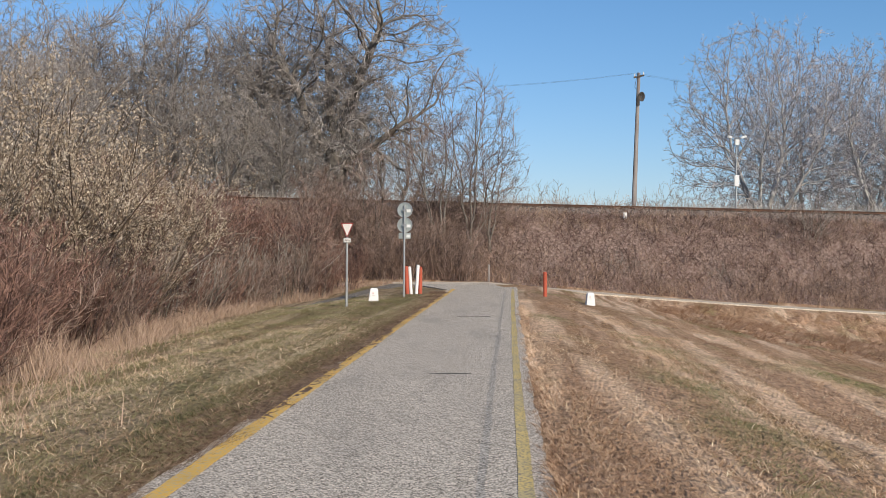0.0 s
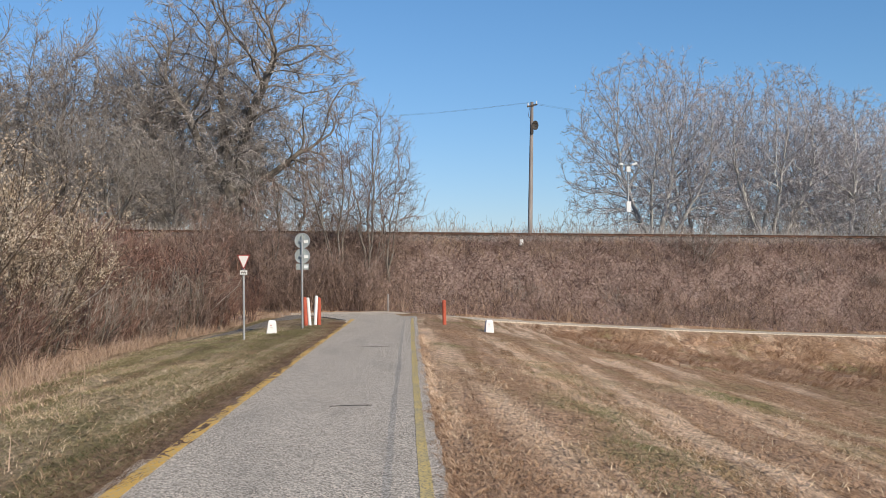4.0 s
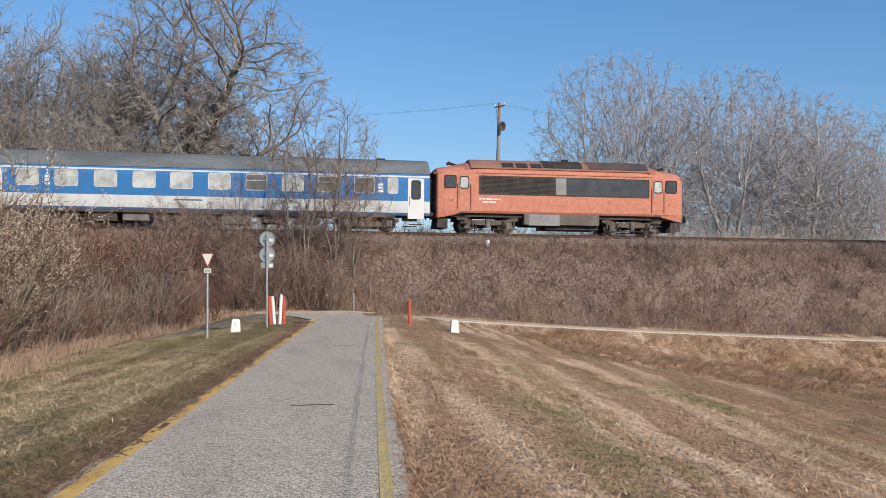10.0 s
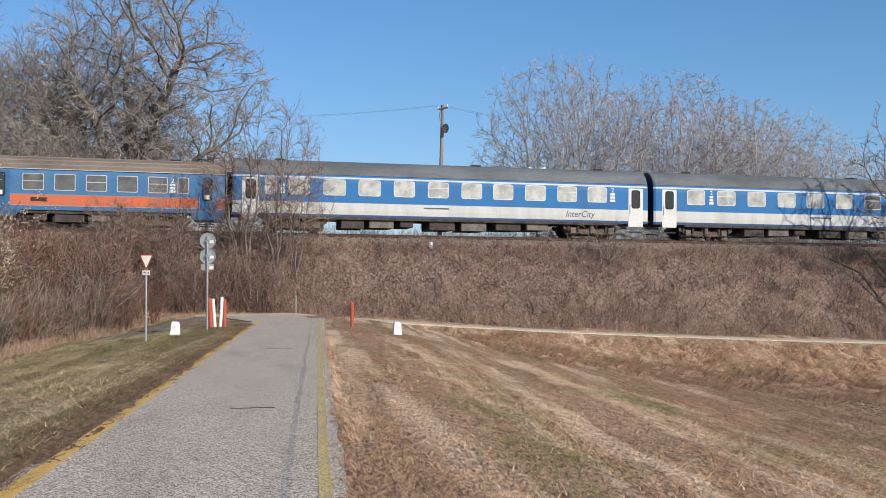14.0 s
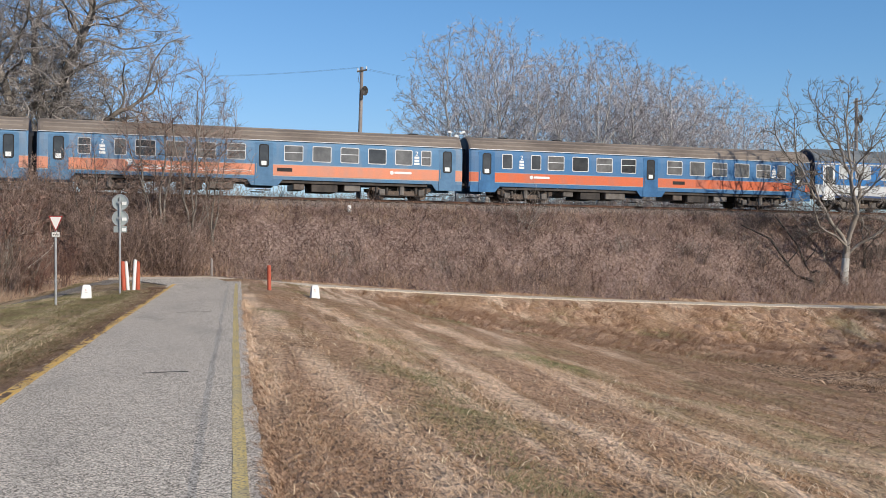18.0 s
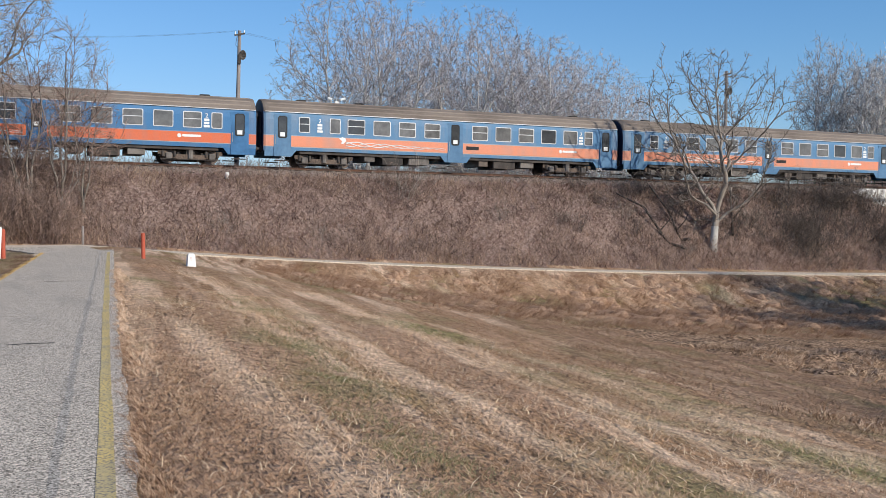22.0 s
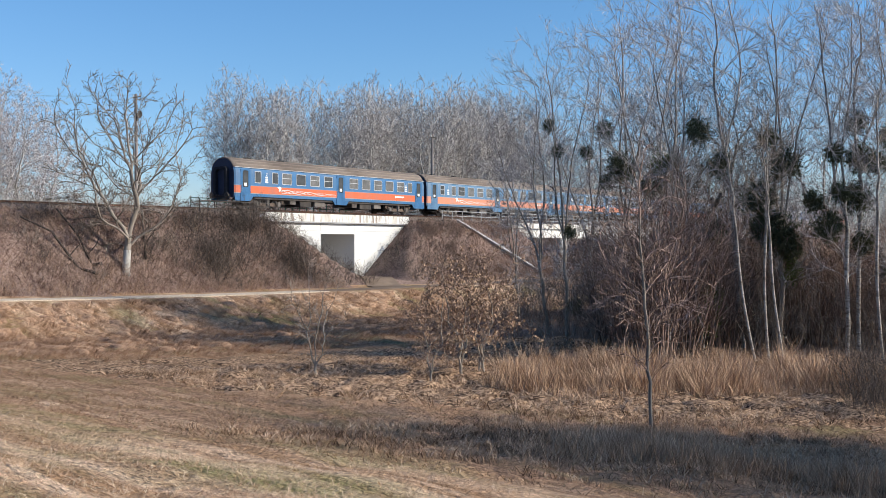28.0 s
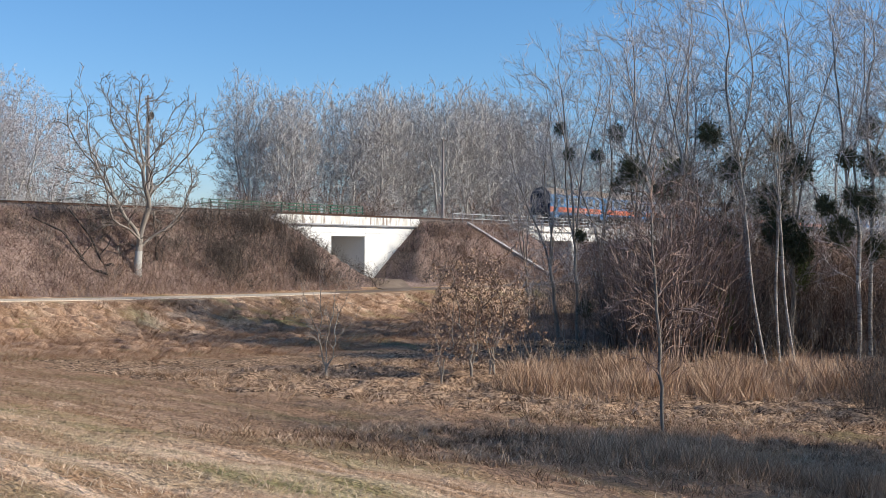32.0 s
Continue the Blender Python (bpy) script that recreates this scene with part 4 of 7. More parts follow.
def panel_bars(car, x0, x1, z0, z1, side, mat, y, rows=3):
    """A pale notice board with dark marks beside the windows."""
    p = part("notice_board", Build().slab(rounded(x0, x1, z0, z0 + 0.14, 0.02), *sorted((side * (y + 0.012), side * (y - 0.01)))), WHITE, car)
    for k in range(1, rows):
        z = z0 + 0.19 * k
        part("mark", Build().slab(rounded(x0 + 0.02, x1 - 0.02, z, z + 0.14, 0.02), *sorted((side * (y + 0.012), side * (y - 0.01)))), mat, p)
    if side < 0:
        t = lettering(p, "2", (x0 + x1) / 2, z0 + 0.58, 0.36, WHITE, side * (y + 0.012))
        t.data.shear = 0.0
    return p


def intercity(curtained, word_x):
    car = thing("passenger_coach", Matrix(), "blue and white express coach with grey roof, running on the railway" if not curtained else "blue and white express coach with all windows pale, on the railway", "railway coach", "train")
    h = 13.0
    part("body", hull(-h, h, CHEST), IC_PAINT, car)
    part("roof", hull(-h + 0.02, h - 0.02, [(1.385, 3.28), (1.315, 3.435), (1.10, 3.74), (0.76, 3.98), (0.37, 4.13), (0.1, 4.17)]), ROOF_GREY, car, "smooth dark grey roof")
    part("skirt", Build().box(-10.9, 10.9, -1.41, 1.41, 0.78, 0.93), UNDER, car)
    wins = [(-11.15, -10.45), (-9.8, -8.5), (-7.7, -6.35), (-5.6, -4.25), (-3.45, -2.15), (-1.35, -0.05), (0.75, 2.05), (2.75, 4.05), (4.8, 6.15), (6.9, 8.2), (8.9, 10.2)] if curtained else [(-10.75, -9.5), (-8.65, -7.35), (-6.5, -5.2), (-4.35, -3.05), (-2.25, -0.95), (-0.1, 1.2), (2.05, 3.3), (4.15, 5.45), (6.25, 7.5), (8.4, 9.65), (10.42, 11.06)]
    dark, split = ((), (5, 9)) if curtained else ((6, 8, 9), (1, 6, 8))
    for side in (-1, 1):
        for i, (a, b) in enumerate(wins):
            window(car, a, b, 2.12, 3.03, side, GREY_REFLECT_PANE if i in dark else PALE_PANE, 0.62 if i in split else 0.0, 0.13)
        for x in (-12.45, 11.65):
            door(car, x, x + 0.98, 0.72, 3.02, side, DOOR_WHITE, 1.43)
            part("step", Build().box(x + 0.1, x + 0.88, *sorted((side * 1.2, side * 1.5)), 0.38, 0.43), UNDER, car)
        panel_bars(car, -9.2 if not curtained else -10.35, -8.9 if not curtained else -9.97, 2.18, 2.95, side, WHITE, 1.44)
        panel_bars(car, 9.82 if not curtained else 10.4, 10.17 if not curtained else 10.75, 2.18, 2.95, side, WHITE, 1.44)
    lettering(car, "InterCity", word_x, 1.24, 0.52, LETTER, -1.448)
    part("number_bar", Build().box(word_x - 10, word_x - 8.4, -1.446, -1.43, 1.48, 1.56), LETTER, car)
    bogie(car, -9.3), bogie(car, 9.3)
    gangway(car, h)
    for i, (a, b, z, m) in enumerate(((-6.6, -5.2, 0.3, UNDER), (-4.9, -3.4, 0.35, UNDER_LIGHT), (-3.0, -2.2, 0.42, UNDER), (-1.2, 0.4, 0.3, UNDER), (0.8, 2.4, 0.28, UNDER_LIGHT), (3.0, 4.6, 0.36, UNDER), (5.0, 6.4, 0.4, UNDER_LIGHT))):
        part("equipment_box", Build().box(a, b, -1.25, 1.25, z, 0.85, 0.04), m, car)
    roof_fans(car, (-10.2, 2.0, 10.1), 4.14)
    return car


def commuter(kind, swirl):
    car = thing("passenger_coach", Matrix(), "blue commuter coach with orange band, running on the railway" if kind == 0 else "blue and orange commuter coach, paint paled for glare, on the railway", "railway coach", "train")
    h = 12.45
    paint, leaf = (OR_PAINT, OR_BLUE) if kind == 0 else (GLARE_PAINT, GLARE_DOOR)
    part("body", hull(-h, h, [(1.40, 1.0)] + CHEST[1:]), paint, car)
    part("roof", hull(-h + 0.02, h - 0.02, [(1.375, 3.30), (1.30, 3.45), (1.09, 3.74), (0.75, 3.98), (0.36, 4.11), (0.1, 4.15)]), ROOF_BROWN, car, "ribbed brown roof")
    for y in (0.55, 0.95, 1.2):
        for s in (-1, 1):
            z = {0.55: 4.05, 0.95: 3.84, 1.2: 3.58}[y]
            part("roof_rib", Build().box(-h + 0.3, h - 0.3, s * y - 0.025, s * y + 0.025, z - 0.05, z + 0.04), ROOF_RIB, car)
    for s in (-1, 1):
        part("rain_gutter", Build().box(-h + 0.05, h - 0.05, *sorted((s * 1.37, s * 1.425)), 3.285, 3.325), FRAME, car)
    left = [(-10.3, -9.6), (-8.35, -7.65), (-7.2, -6.05), (-5.5, -4.35), (-3.8, -2.65), (-2.05, -0.95)]
    right = [(1.3, 2.45), (3.0, 4.15), (4.7, 5.85), (6.4, 7.55), (8.1, 9.2), (9.75, 10.4)]
    rng = random.Random(20 + kind)
    for side in (-1, 1):
        for a, b in left + right:
            bar = 0.55 if rng.random() < 0.6 else 0.0
            window(car, a, b, 2.1, 3.05, side, GREY_REFLECT_PANE if rng.random() < 0.68 else PANE, bar, 0.08)
        for x in (-11.85, -0.42, 10.9):
            door(car, x, x + 1.08, 0.62, 3.16, side, leaf, 1.43, PANE, True)
            part("step", Build().box(x + 0.1, x + 0.95, *sorted((side * 1.15, side * 1.5)), 0.34, 0.39), UNDER, car)
        for a, b, c, d in ((-12.4, -10.4, -12.4, -10.75), (-0.9, 1.25, -0.6, 0.95), (10.45, 12.4, 10.75, 12.4)):
            part("door_skirt", Build().slab([(a, 1.02), (c, 0.62), (d, 0.62), (b, 1.02)], *sorted((side * 1.41, side * 1.34))), leaf, car)
        panel_bars(car, -9.15, -8.8, 2.15, 3.0, side, WHITE, 1.44)
        panel_bars(car, 9.3, 9.65, 2.15, 3.0, side, WHITE, 1.44)
        ex = 7.9 if swirl else -8.3
        if swirl:
            # white swirl emblem along the band
            for ph, r in ((0.0, 0.034), (2.1, 0.028), (4.0, 0.022)):
                pts = [(-7.3 + 0.24 * i, side * 1.452, 1.52 + 0.15 * math.sin(i * 0.55 + ph) * (1 - i / 44) - 0.003 * i) for i in range(29)]
                part("swirl", Build().tube(pts, [r - 0.0007 * i for i in range(29)], 5), WHITE, car)
            part("emblem", Build().slab([(-7.75, 1.84), (-7.52, 1.93), (-7.34, 1.88), (-7.28, 1.72), (-7.45, 1.5), (-7.6, 1.53), (-7.55, 1.7)], *sorted((side * 1.455, side * 1.43))), WHITE, car)
        part("emblem_mark", Build().disc((ex, side * 1.45, 1.62), 0.12, "y", 0.02, 14), WHITE, car)
        part("emblem_bar", Build().slab(rounded(ex + 0.15, ex + 1.25, 1.56, 1.7, 0.06), *sorted((side * 1.455, side * 1.43))), WHITE, car)
    if kind == 1 or not swirl:
        gx = 0.9 if swirl else 1.75
        part("grille", Build().box(gx, gx + 0.9, -1.452, -1.43, 1.48, 1.7), SOOT, car)
    part("sole_bar", Build().box(-10.2, 10.2, -1.3, 1.3, 0.82, 1.0), UNDER, car)
    bogie(car, -8.6), bogie(car, 8.6)
    gangway(car, h)
    for a, b, z, m in ((-6.0, -5.3, 0.5, UNDER_LIGHT), (-4.8, -3.4, 0.35, UNDER), (-3.0, -1.6, 0.4, UNDER_LIGHT), (1.9, 2.6, 0.45, WHEEL_RIM), (3.0, 4.6, 0.35, UNDER), (5.0, 6.0, 0.45, UNDER_LIGHT)):
        part("equipment_box", Build().box(a, b, -1.2, 1.2, z, 0.83, 0.04), m, car)
    roof_fans(car, (-9.8, -6.0, 9.6), 4.12)
    return car


def locomotive():
    car = thing("diesel_locomotive", Matrix(), "faded orange-red diesel locomotive with sooty roof, running on the embankment", "locomotive", "train")
    prof = [(1.42, 1.18), (1.5, 1.3), (1.5, 3.3), (1.47, 3.62), (1.36, 3.78), (1.12, 3.98), (0.7, 4.12), (0.3, 4.17)]
    ring = prof + [(-y, z) for y, z in prof[::-1]]
    loops = []
    for x, s, top, low in ((-7.80, 0.88, 0.915, 0.74), (-7.72, 0.94, 0.93, 0.74), (-7.3, 0.985, 0.955, 0.78), (-6.2, 1, 0.985, 1.0), (-5.0, 1, 1, 1), (5.0, 1, 1, 1), (6.2, 1, 0.985, 1.0), (7.3, 0.985, 0.955, 0.78), (7.72, 0.94, 0.93, 0.74), (7.80, 0.88, 0.915, 0.74)):
        loops.append([(x, y * s, z * top if z > 3.4 else (z * low if z < 1.25 else z * (0.94 + 0.06 * top))) for y, z in ring][::-1])
    part("body", Build().rings(loops), LOCO_RED, car)
    part("roof", Build().rings([[(x, y, z + q) for y, z in ((1.38, 3.80), (1.14, 4.03), (0.72, 4.30), (0.3, 4.42), (-0.3, 4.42), (-0.72, 4.30), (-1.14, 4.03), (-1.38, 3.80))][::-1] for x, q in ((-5.72, 0.02), (-5.66, 0.06), (5.66, 0.06), (5.72, 0.02))]), HOOD, car, "grimy grey-brown roof hood")
    shell = ((1.38, 3.80), (1.14, 4.03), (0.72, 4.28), (0.3, 4.39), (-0.3, 4.39), (-0.72, 4.28), (-1.14, 4.03), (-1.38, 3.80))
    for sgn in (-1, 1):
        loops = [[(sgn * x, y * w, b + (z - 3.8) * k) for y, z in shell] for x, w, b, k in ((5.6, 1.0, 3.77, 0.94), (6.2, 1.0, 3.70, 0.86), (7.1, 0.99, 3.60, 0.66), (7.72, 0.97, 3.50, 0.5), (7.94, 0.92, 3.46, 0.34))]
        part("cab_roof", Build().rings(loops if sgn < 0 else [q[::-1] for q in loops]), CAB_ROOF, car, "grimy sloping cab roof")
    for k in range(3):
        x0 = -3.75 + 0.9 * k
        for side in (-1, 1):
            part("roof_louvre", Build().rings([[(x, side * y, z) for y, z in ((1.3, 3.98), (1.24, 4.02), (1.02, 4.2), (0.9, 4.27), (0.88, 4.24), (1.26, 3.95))][::side] for x in (x0, x0 + 0.72)]), SOOT, car, "dark louvred opening in the roof hood")
    for x0, x1, m, lab in ((-1.15, -0.34, SOOT, "black exhaust-stained roof panel"), (-0.3, 0.5, SOOT, "black exhaust-stained roof panel"), (0.54, 1.36, SOOT, "black exhaust-stained roof panel"), (1.76, 5.6, LOCO_ROOF, "soot-darkened roof panel")):
        part("roof_panel", Build().rings([[(x, y, z) for y, z in ((1.3, 3.99), (1.1, 4.14), (0.7, 4.40), (0.3, 4.51), (-0.3, 4.51), (-0.7, 4.40), (-1.1, 4.14), (-1.3, 3.99))][::-1] for x in (x0, x1)]), m, car, lab)
    for x in (1.66, 5.5):
        part("roof_seam", Build().box(x - 0.03, x + 0.03, -1.0, 1.0, 4.1, 4.2), SOOT, car)
    part("exhaust", Build().box(0.35, 0.75, -0.2, 0.2, 4.4, 4.66, 0.04), SOOT, car)
    for x in (3.0, 4.5):
        part("roof_vent", Build().box(x, x + 0.16, -0.1, 0.1, 4.4, 4.56), SOOT, car)
    for s in (-1, 1):
        for y in (-0.25, 0.25):
            part("horn", Build().tube([(s * 6.3, y, 4.1), (s * 6.75, y, 4.22), (s * 6.95, y, 4.24)], [0.03, 0.05, 0.11], 8), SOOT, car)
    for side in (-1, 1):
        p = part("grille_band", Build().slab(rounded(-5.25, 5.6, 2.28, 3.42, 0.08), *sorted((side * 1.515, side * 1.47))), UNDER, car, "long black louvred side band")
        for k in range(13):
            z = 2.4 + k * 0.075
            part("louvre", Build().box(-5.1, -0.5, *sorted((side * 1.53, side * 1.51)), z, z + 0.03), SOOT, p)
        part("band_window", Build().slab(rounded(0.35, 5.45, 2.36, 3.34, 0.06), *sorted((side * 1.522, side * 1.50))), PANE, p)
        part("grey_panel", Build().box(-0.42, 0.24, *sorted((side * 1.527, side * 1.50)), 2.36, 3.36), GREY_PLATE, p)
        for x0, x1, z in ((-5.2, -5.05, 1.98), (-5.0, -4.85, 1.98), (-4.78, -4.4, 1.98), (-4.34, -4.06, 1.98), (-4.0, -3.9, 1.98), (-5.0, -4.66, 1.8), (-4.62, -4.2, 1.8)):
            part("number_bar", Build().box(x0, x1, *sorted((side * 1.512, side * 1.49)), z, z + 0.075), WHITE, car)
        part("hatch", ring_slab(rounded(-0.9, 0.3, 1.7, 2.2, 0.08), rounded(-0.87, 0.27, 1.73, 2.17, 0.07), side * 1.512, side * 1.49), CAB_ROOF, car)
        part("rain_strip", Build().box(-5.4, 5.8, *sorted((side * 1.53, side * 1.46)), 3.56, 3.62), LOCO_RED, car)
        for x in (-6.5, 5.8):
            d = door(car, x, x + 0.72, 1.5, 3.45, side, LOCO_RED, 1.495, PALE_PANE)
            for dx in (-0.05, 0.77):
                part("grab_rail", Build().tube([(x + dx, side * 1.55, 1.4), (x + dx, side * 1.55, 2.9)], 0.02, 6), CAB_ROOF, d)
            for z in (0.55, 0.85, 1.15):
                part("step", Build().box(x + 0.12, x + 0.6, *sorted((side * 1.32, side * 1.52)), z, z + 0.04), UNDER, car)
        for a, b in ((-7.35, -6.62), (6.65, 7.4)):
            window(car, a, b, 2.62, 3.40, side, PANE, 0.0, 0.1, RUBBER, 1.502)
        for x in (-6.85, 3.0, 6.9):
            part("filler_cap", Build().disc((x, side * 1.5, 1.92), 0.075, "y", 0.05, 12), CAB_ROOF, car)
        part("fuel_tank", Build().box(-2.4, 2.4, *sorted((side * 1.42, side * 0.6)), 0.55, 1.24, 0.05), TANK, car)
    for s in (-1, 1):
        part("tank_cover", Build().box(-2.1, -0.15, *sorted((s * 1.44, s * 1.3)), 0.5, 1.16, 0.02), GREY_PLATE, car, "pale grey metal tank cover")
    part("lower_tank", Build().box(-1.0, 2.4, -1.1, 1.1, 0.28, 0.56, 0.04), UNDER, car)
    for s in (-1, 1):
        part("windscreen", Build().box(*sorted((s * 7.70, s * 7.76)), -1.1, 1.1, 2.62, 3.3, 0.02), PANE, car)
        for y in (-0.95, 0.95):
            part("headlight", Build().disc((s * 7.8, y, 1.75), 0.13, "x", 0.08, 14), LAMP_GLASS, car)
            part("buffer", Build().tube([(s * 7.6, y * 0.92, 1.05), (s * 8.1, y * 0.92, 1.05), (s * 8.11, y * 0.92, 1.05), (s * 8.16, y * 0.92, 1.05)], [0.1, 0.1, 0.24, 0.23], 12), UNDER, car)
        part("top_lamp", Build().disc((s * 7.6, 0, 3.62), 0.13, "x", 0.12, 14), LAMP_GLASS, car)
        part("plough", Build().slab([(s * 7.1, 0.25), (s * 7.75, 0.3), (s * 7.7, 0.85), (s * 7.1, 0.85)], -1.2, 1.2), UNDER, car)
        part("buffer_beam", Build().box(*sorted((s * 7.25, s * 7.72)), -1.25, 1.25, 0.86, 1.16), UNDER, car)
    bogie(car, -4.6, 0.5, 2.6, True), bogie(car, 4.6, 0.5, 2.6, True)
    part("sole_bar", Build().box(-7.0, 7.0, -1.2, 1.2, 0.95, 1.2), UNDER, car)
    return car


LOCO = locomotive()
COACHES = [intercity(False, 8.0), intercity(True, 8.4), commuter(0, False), commuter(1, True)]
COACHES += [copy_thing(COACHES[3], Matrix()), commuter(0, True)]
for c in COACHES[:2]:
    c.scale = (1, 1, 1.06)
LOCO.scale = (1, 1, 1.02)
GAPS = [7.68] + [15.7 + 13.2, 15.7 + 26.4 + 13.2] + [15.7 + 52.8 + 25.35 * (k + 0.5) for k in range(4)]


def front(t):
    """Metres along the track of the train's front end."""
    q = (t - 18) / 10
    return (((0.345 * q - 0.295) * q + 1.446) * q + 112.65) * q + 111.92


def motions():
    times = [0, 2, 4, 5, 6] + list(range(7, 33))
    for car, gap in zip([LOCO] + COACHES, GAPS):
        walk(car, [(t, on_track((front(t) - gap) * math.cos(radians(BETA)))) for t in times])

# ---- posts, signs and poles ----


def white_post(x, y, lean, label):
    t = thing("kilometre_stone", pose(x, y, float(land(x, y)), 0, lean, 8), label, "marker stone", "marker stones")
    part("stone", Build().rings([[(a * 0.15, b * 0.11, z) if z < 0.3 else (a * 0.12, b * 0.09, z) for a, b in ((-1, -1), (1, -1), (1, 1), (-1, 1))] for z in (-0.2, 0, 0.36)] + [[(a * 0.09, b * 0.06, 0.43) for a, b in ((-1, -1), (1, -1), (1, 1), (-1, 1))]]), WHITE, t)
    for k, m in enumerate((GREY_PAINT, FADED_MARK)):
        part("mark", Build().box(-0.055, 0.02 - 0.03 * k, -0.112, -0.1, 0.2 + 0.07 * k, 0.225 + 0.07 * k), m, t)


def wood_post(x, y, h, r, mat, lean=(0, 0), label="", cat="post"):
    t = thing("barrier_post", pose(x, y, float(land(x, y)), lean[0], lean[1], 0), label, cat, "barrier posts")
    part("shaft", Build().tube([(0, 0, -0.3), (0, 0, h - 0.03), (0, 0, h)], [r, r, r * 0.8], 12), mat, t)
    part("cap", Build().tube([(0, 0, h + 0.001), (0, 0, h + 0.03)], [r * 1.05, r * 0.6], 12), mat, t)


def yield_sign(x, y):
    t = thing("give_way_sign", pose(x, y, float(land(x, y)), 0, 0, 6), "white give-way triangle with red rim on a thin steel post", "road sign")
    part("post", Build().tube([(0, 0, -0.3), (0, 0, 2.38)], 0.032, 10), STEEL, t)
    def tri(s, z0, yy, q):
        return Build().slab([(-s, z0 + 1.12 * s), (-s * 0.94, z0 + 1.16 * s), (s * 0.94, z0 + 1.16 * s), (s, z0 + 1.12 * s), (s * 0.05, z0 - 1.14 * s), (-s * 0.05, z0 - 1.14 * s)][::-1], yy, q)
    part("rim", tri(0.18, 2.2, -0.05, -0.035), RED_RIM, t)
    part("face", tri(0.143, 2.213, -0.056, -0.051), GREY_PAINT, t)
    part("clamp", Build().box(-0.06, 0.06, -0.036, 0.04, 2.1, 2.16), STEEL, t)
    p = part("sub_plate", Build().box(-0.11, 0.11, -0.05, -0.036, 1.84, 1.98), BLACK, t)
    part("sub_face", Build().box(-0.1, 0.1, -0.054, -0.0505, 1.85, 1.97), GREY_PAINT, p)
    for a_, b_, c_, d_ in ((-0.07, -0.05, 1.88, 1.93), (-0.045, -0.03, 1.9, 1.94), (-0.02, 0.0, 1.88, 1.92), (0.015, 0.03, 1.89, 1.94), (0.045, 0.07, 1.88, 1.925)):
        part("mark", Build().box(a_, b_, -0.058, -0.0545, c_, d_), DARK_STEEL, p)


def round_signs(x, y):
    t = thing("round_road_signs", pose(x, y, float(land(x, y)), 0, 0, -12), "two grey round sign backs and a small plate on one post", "road sign")
    part("post", Build().tube([(0, -0.03, -0.3), (0, -0.03, 3.1)], 0.034, 10), STEEL, t)
    for z in (2.93, 2.42):
        d = part("sign_disc", Build().disc((0, 0.03, z), 0.25, "y", 0.02, 28), SIGN_BACK, t)
        part("rim", ring_slab([(0.262 * math.cos(k * math.pi / 14), z + 0.262 * math.sin(k * math.pi / 14)) for k in range(28)], [(0.24 * math.cos(k * math.pi / 14), z + 0.24 * math.sin(k * math.pi / 14)) for k in range(28)], 0.0, 0.045), STEEL, d)
        part("clamp", Build().box(-0.07, 0.07, -0.07, 0.02, z - 0.04, z + 0.03), STEEL, d)
        part("sticker", Build().box(0.06, 0.2, 0.012, 0.0185, z - 0.08, z + 0.02), WHITE, d)
    p = part("plate", Build().box(-0.21, 0.21, 0.015, 0.03, 1.96, 2.16), SIGN_BACK, t)
    part("sticker", Build().box(0.06, 0.18, 0.008, 0.0145, 2.0, 2.1), WHITE, p)


yield_sign(-2.9, 30.4)
round_signs(-1.46, 36.0)
white_post(-2.27, 32.5, 3, "white concrete marker stone in the grass verge")
white_post(5.0, 37.2, 0, "white concrete marker stone in the dry grass")
for x, y, h, r, m, ln, lb in ((-1.41, 37.9, 0.98, 0.075, RED, (0, -3), "red painted wooden post"), (-1.28, 38.0, 0.96, 0.06, WHITE, (0, -4), "leaning white wooden post"), (-1.10, 38.2, 1.02, 0.06, WHITE, (0, 3), "leaning white wooden post"), (-0.97, 38.5, 0.95, 0.075, RED, (0, 0), "red painted wooden post"), (3.54, 38.4, 0.88, 0.07, RED, (0, -1), "red painted wooden post in the grass")):
    wood_post(x, y, h, r, m, ln, lb)
wood_post(2.2, 54.6, 0.9, 0.06, POLE_WOOD, (0, 0), "weathered stump of a wooden post")
t = thing("track_marker", pose(10.35, 61.7, float(land(10.35, 61.7)), 0, 0, 2), "small white track marker stone", "marker stone")
part("stone", Build().box(-0.1, 0.1, -0.08, 0.08, -0.2, 0.36, 0.02), WHITE, t)


POLES = [-26.0, 12.0, 50.0, 88.0, 126.0]


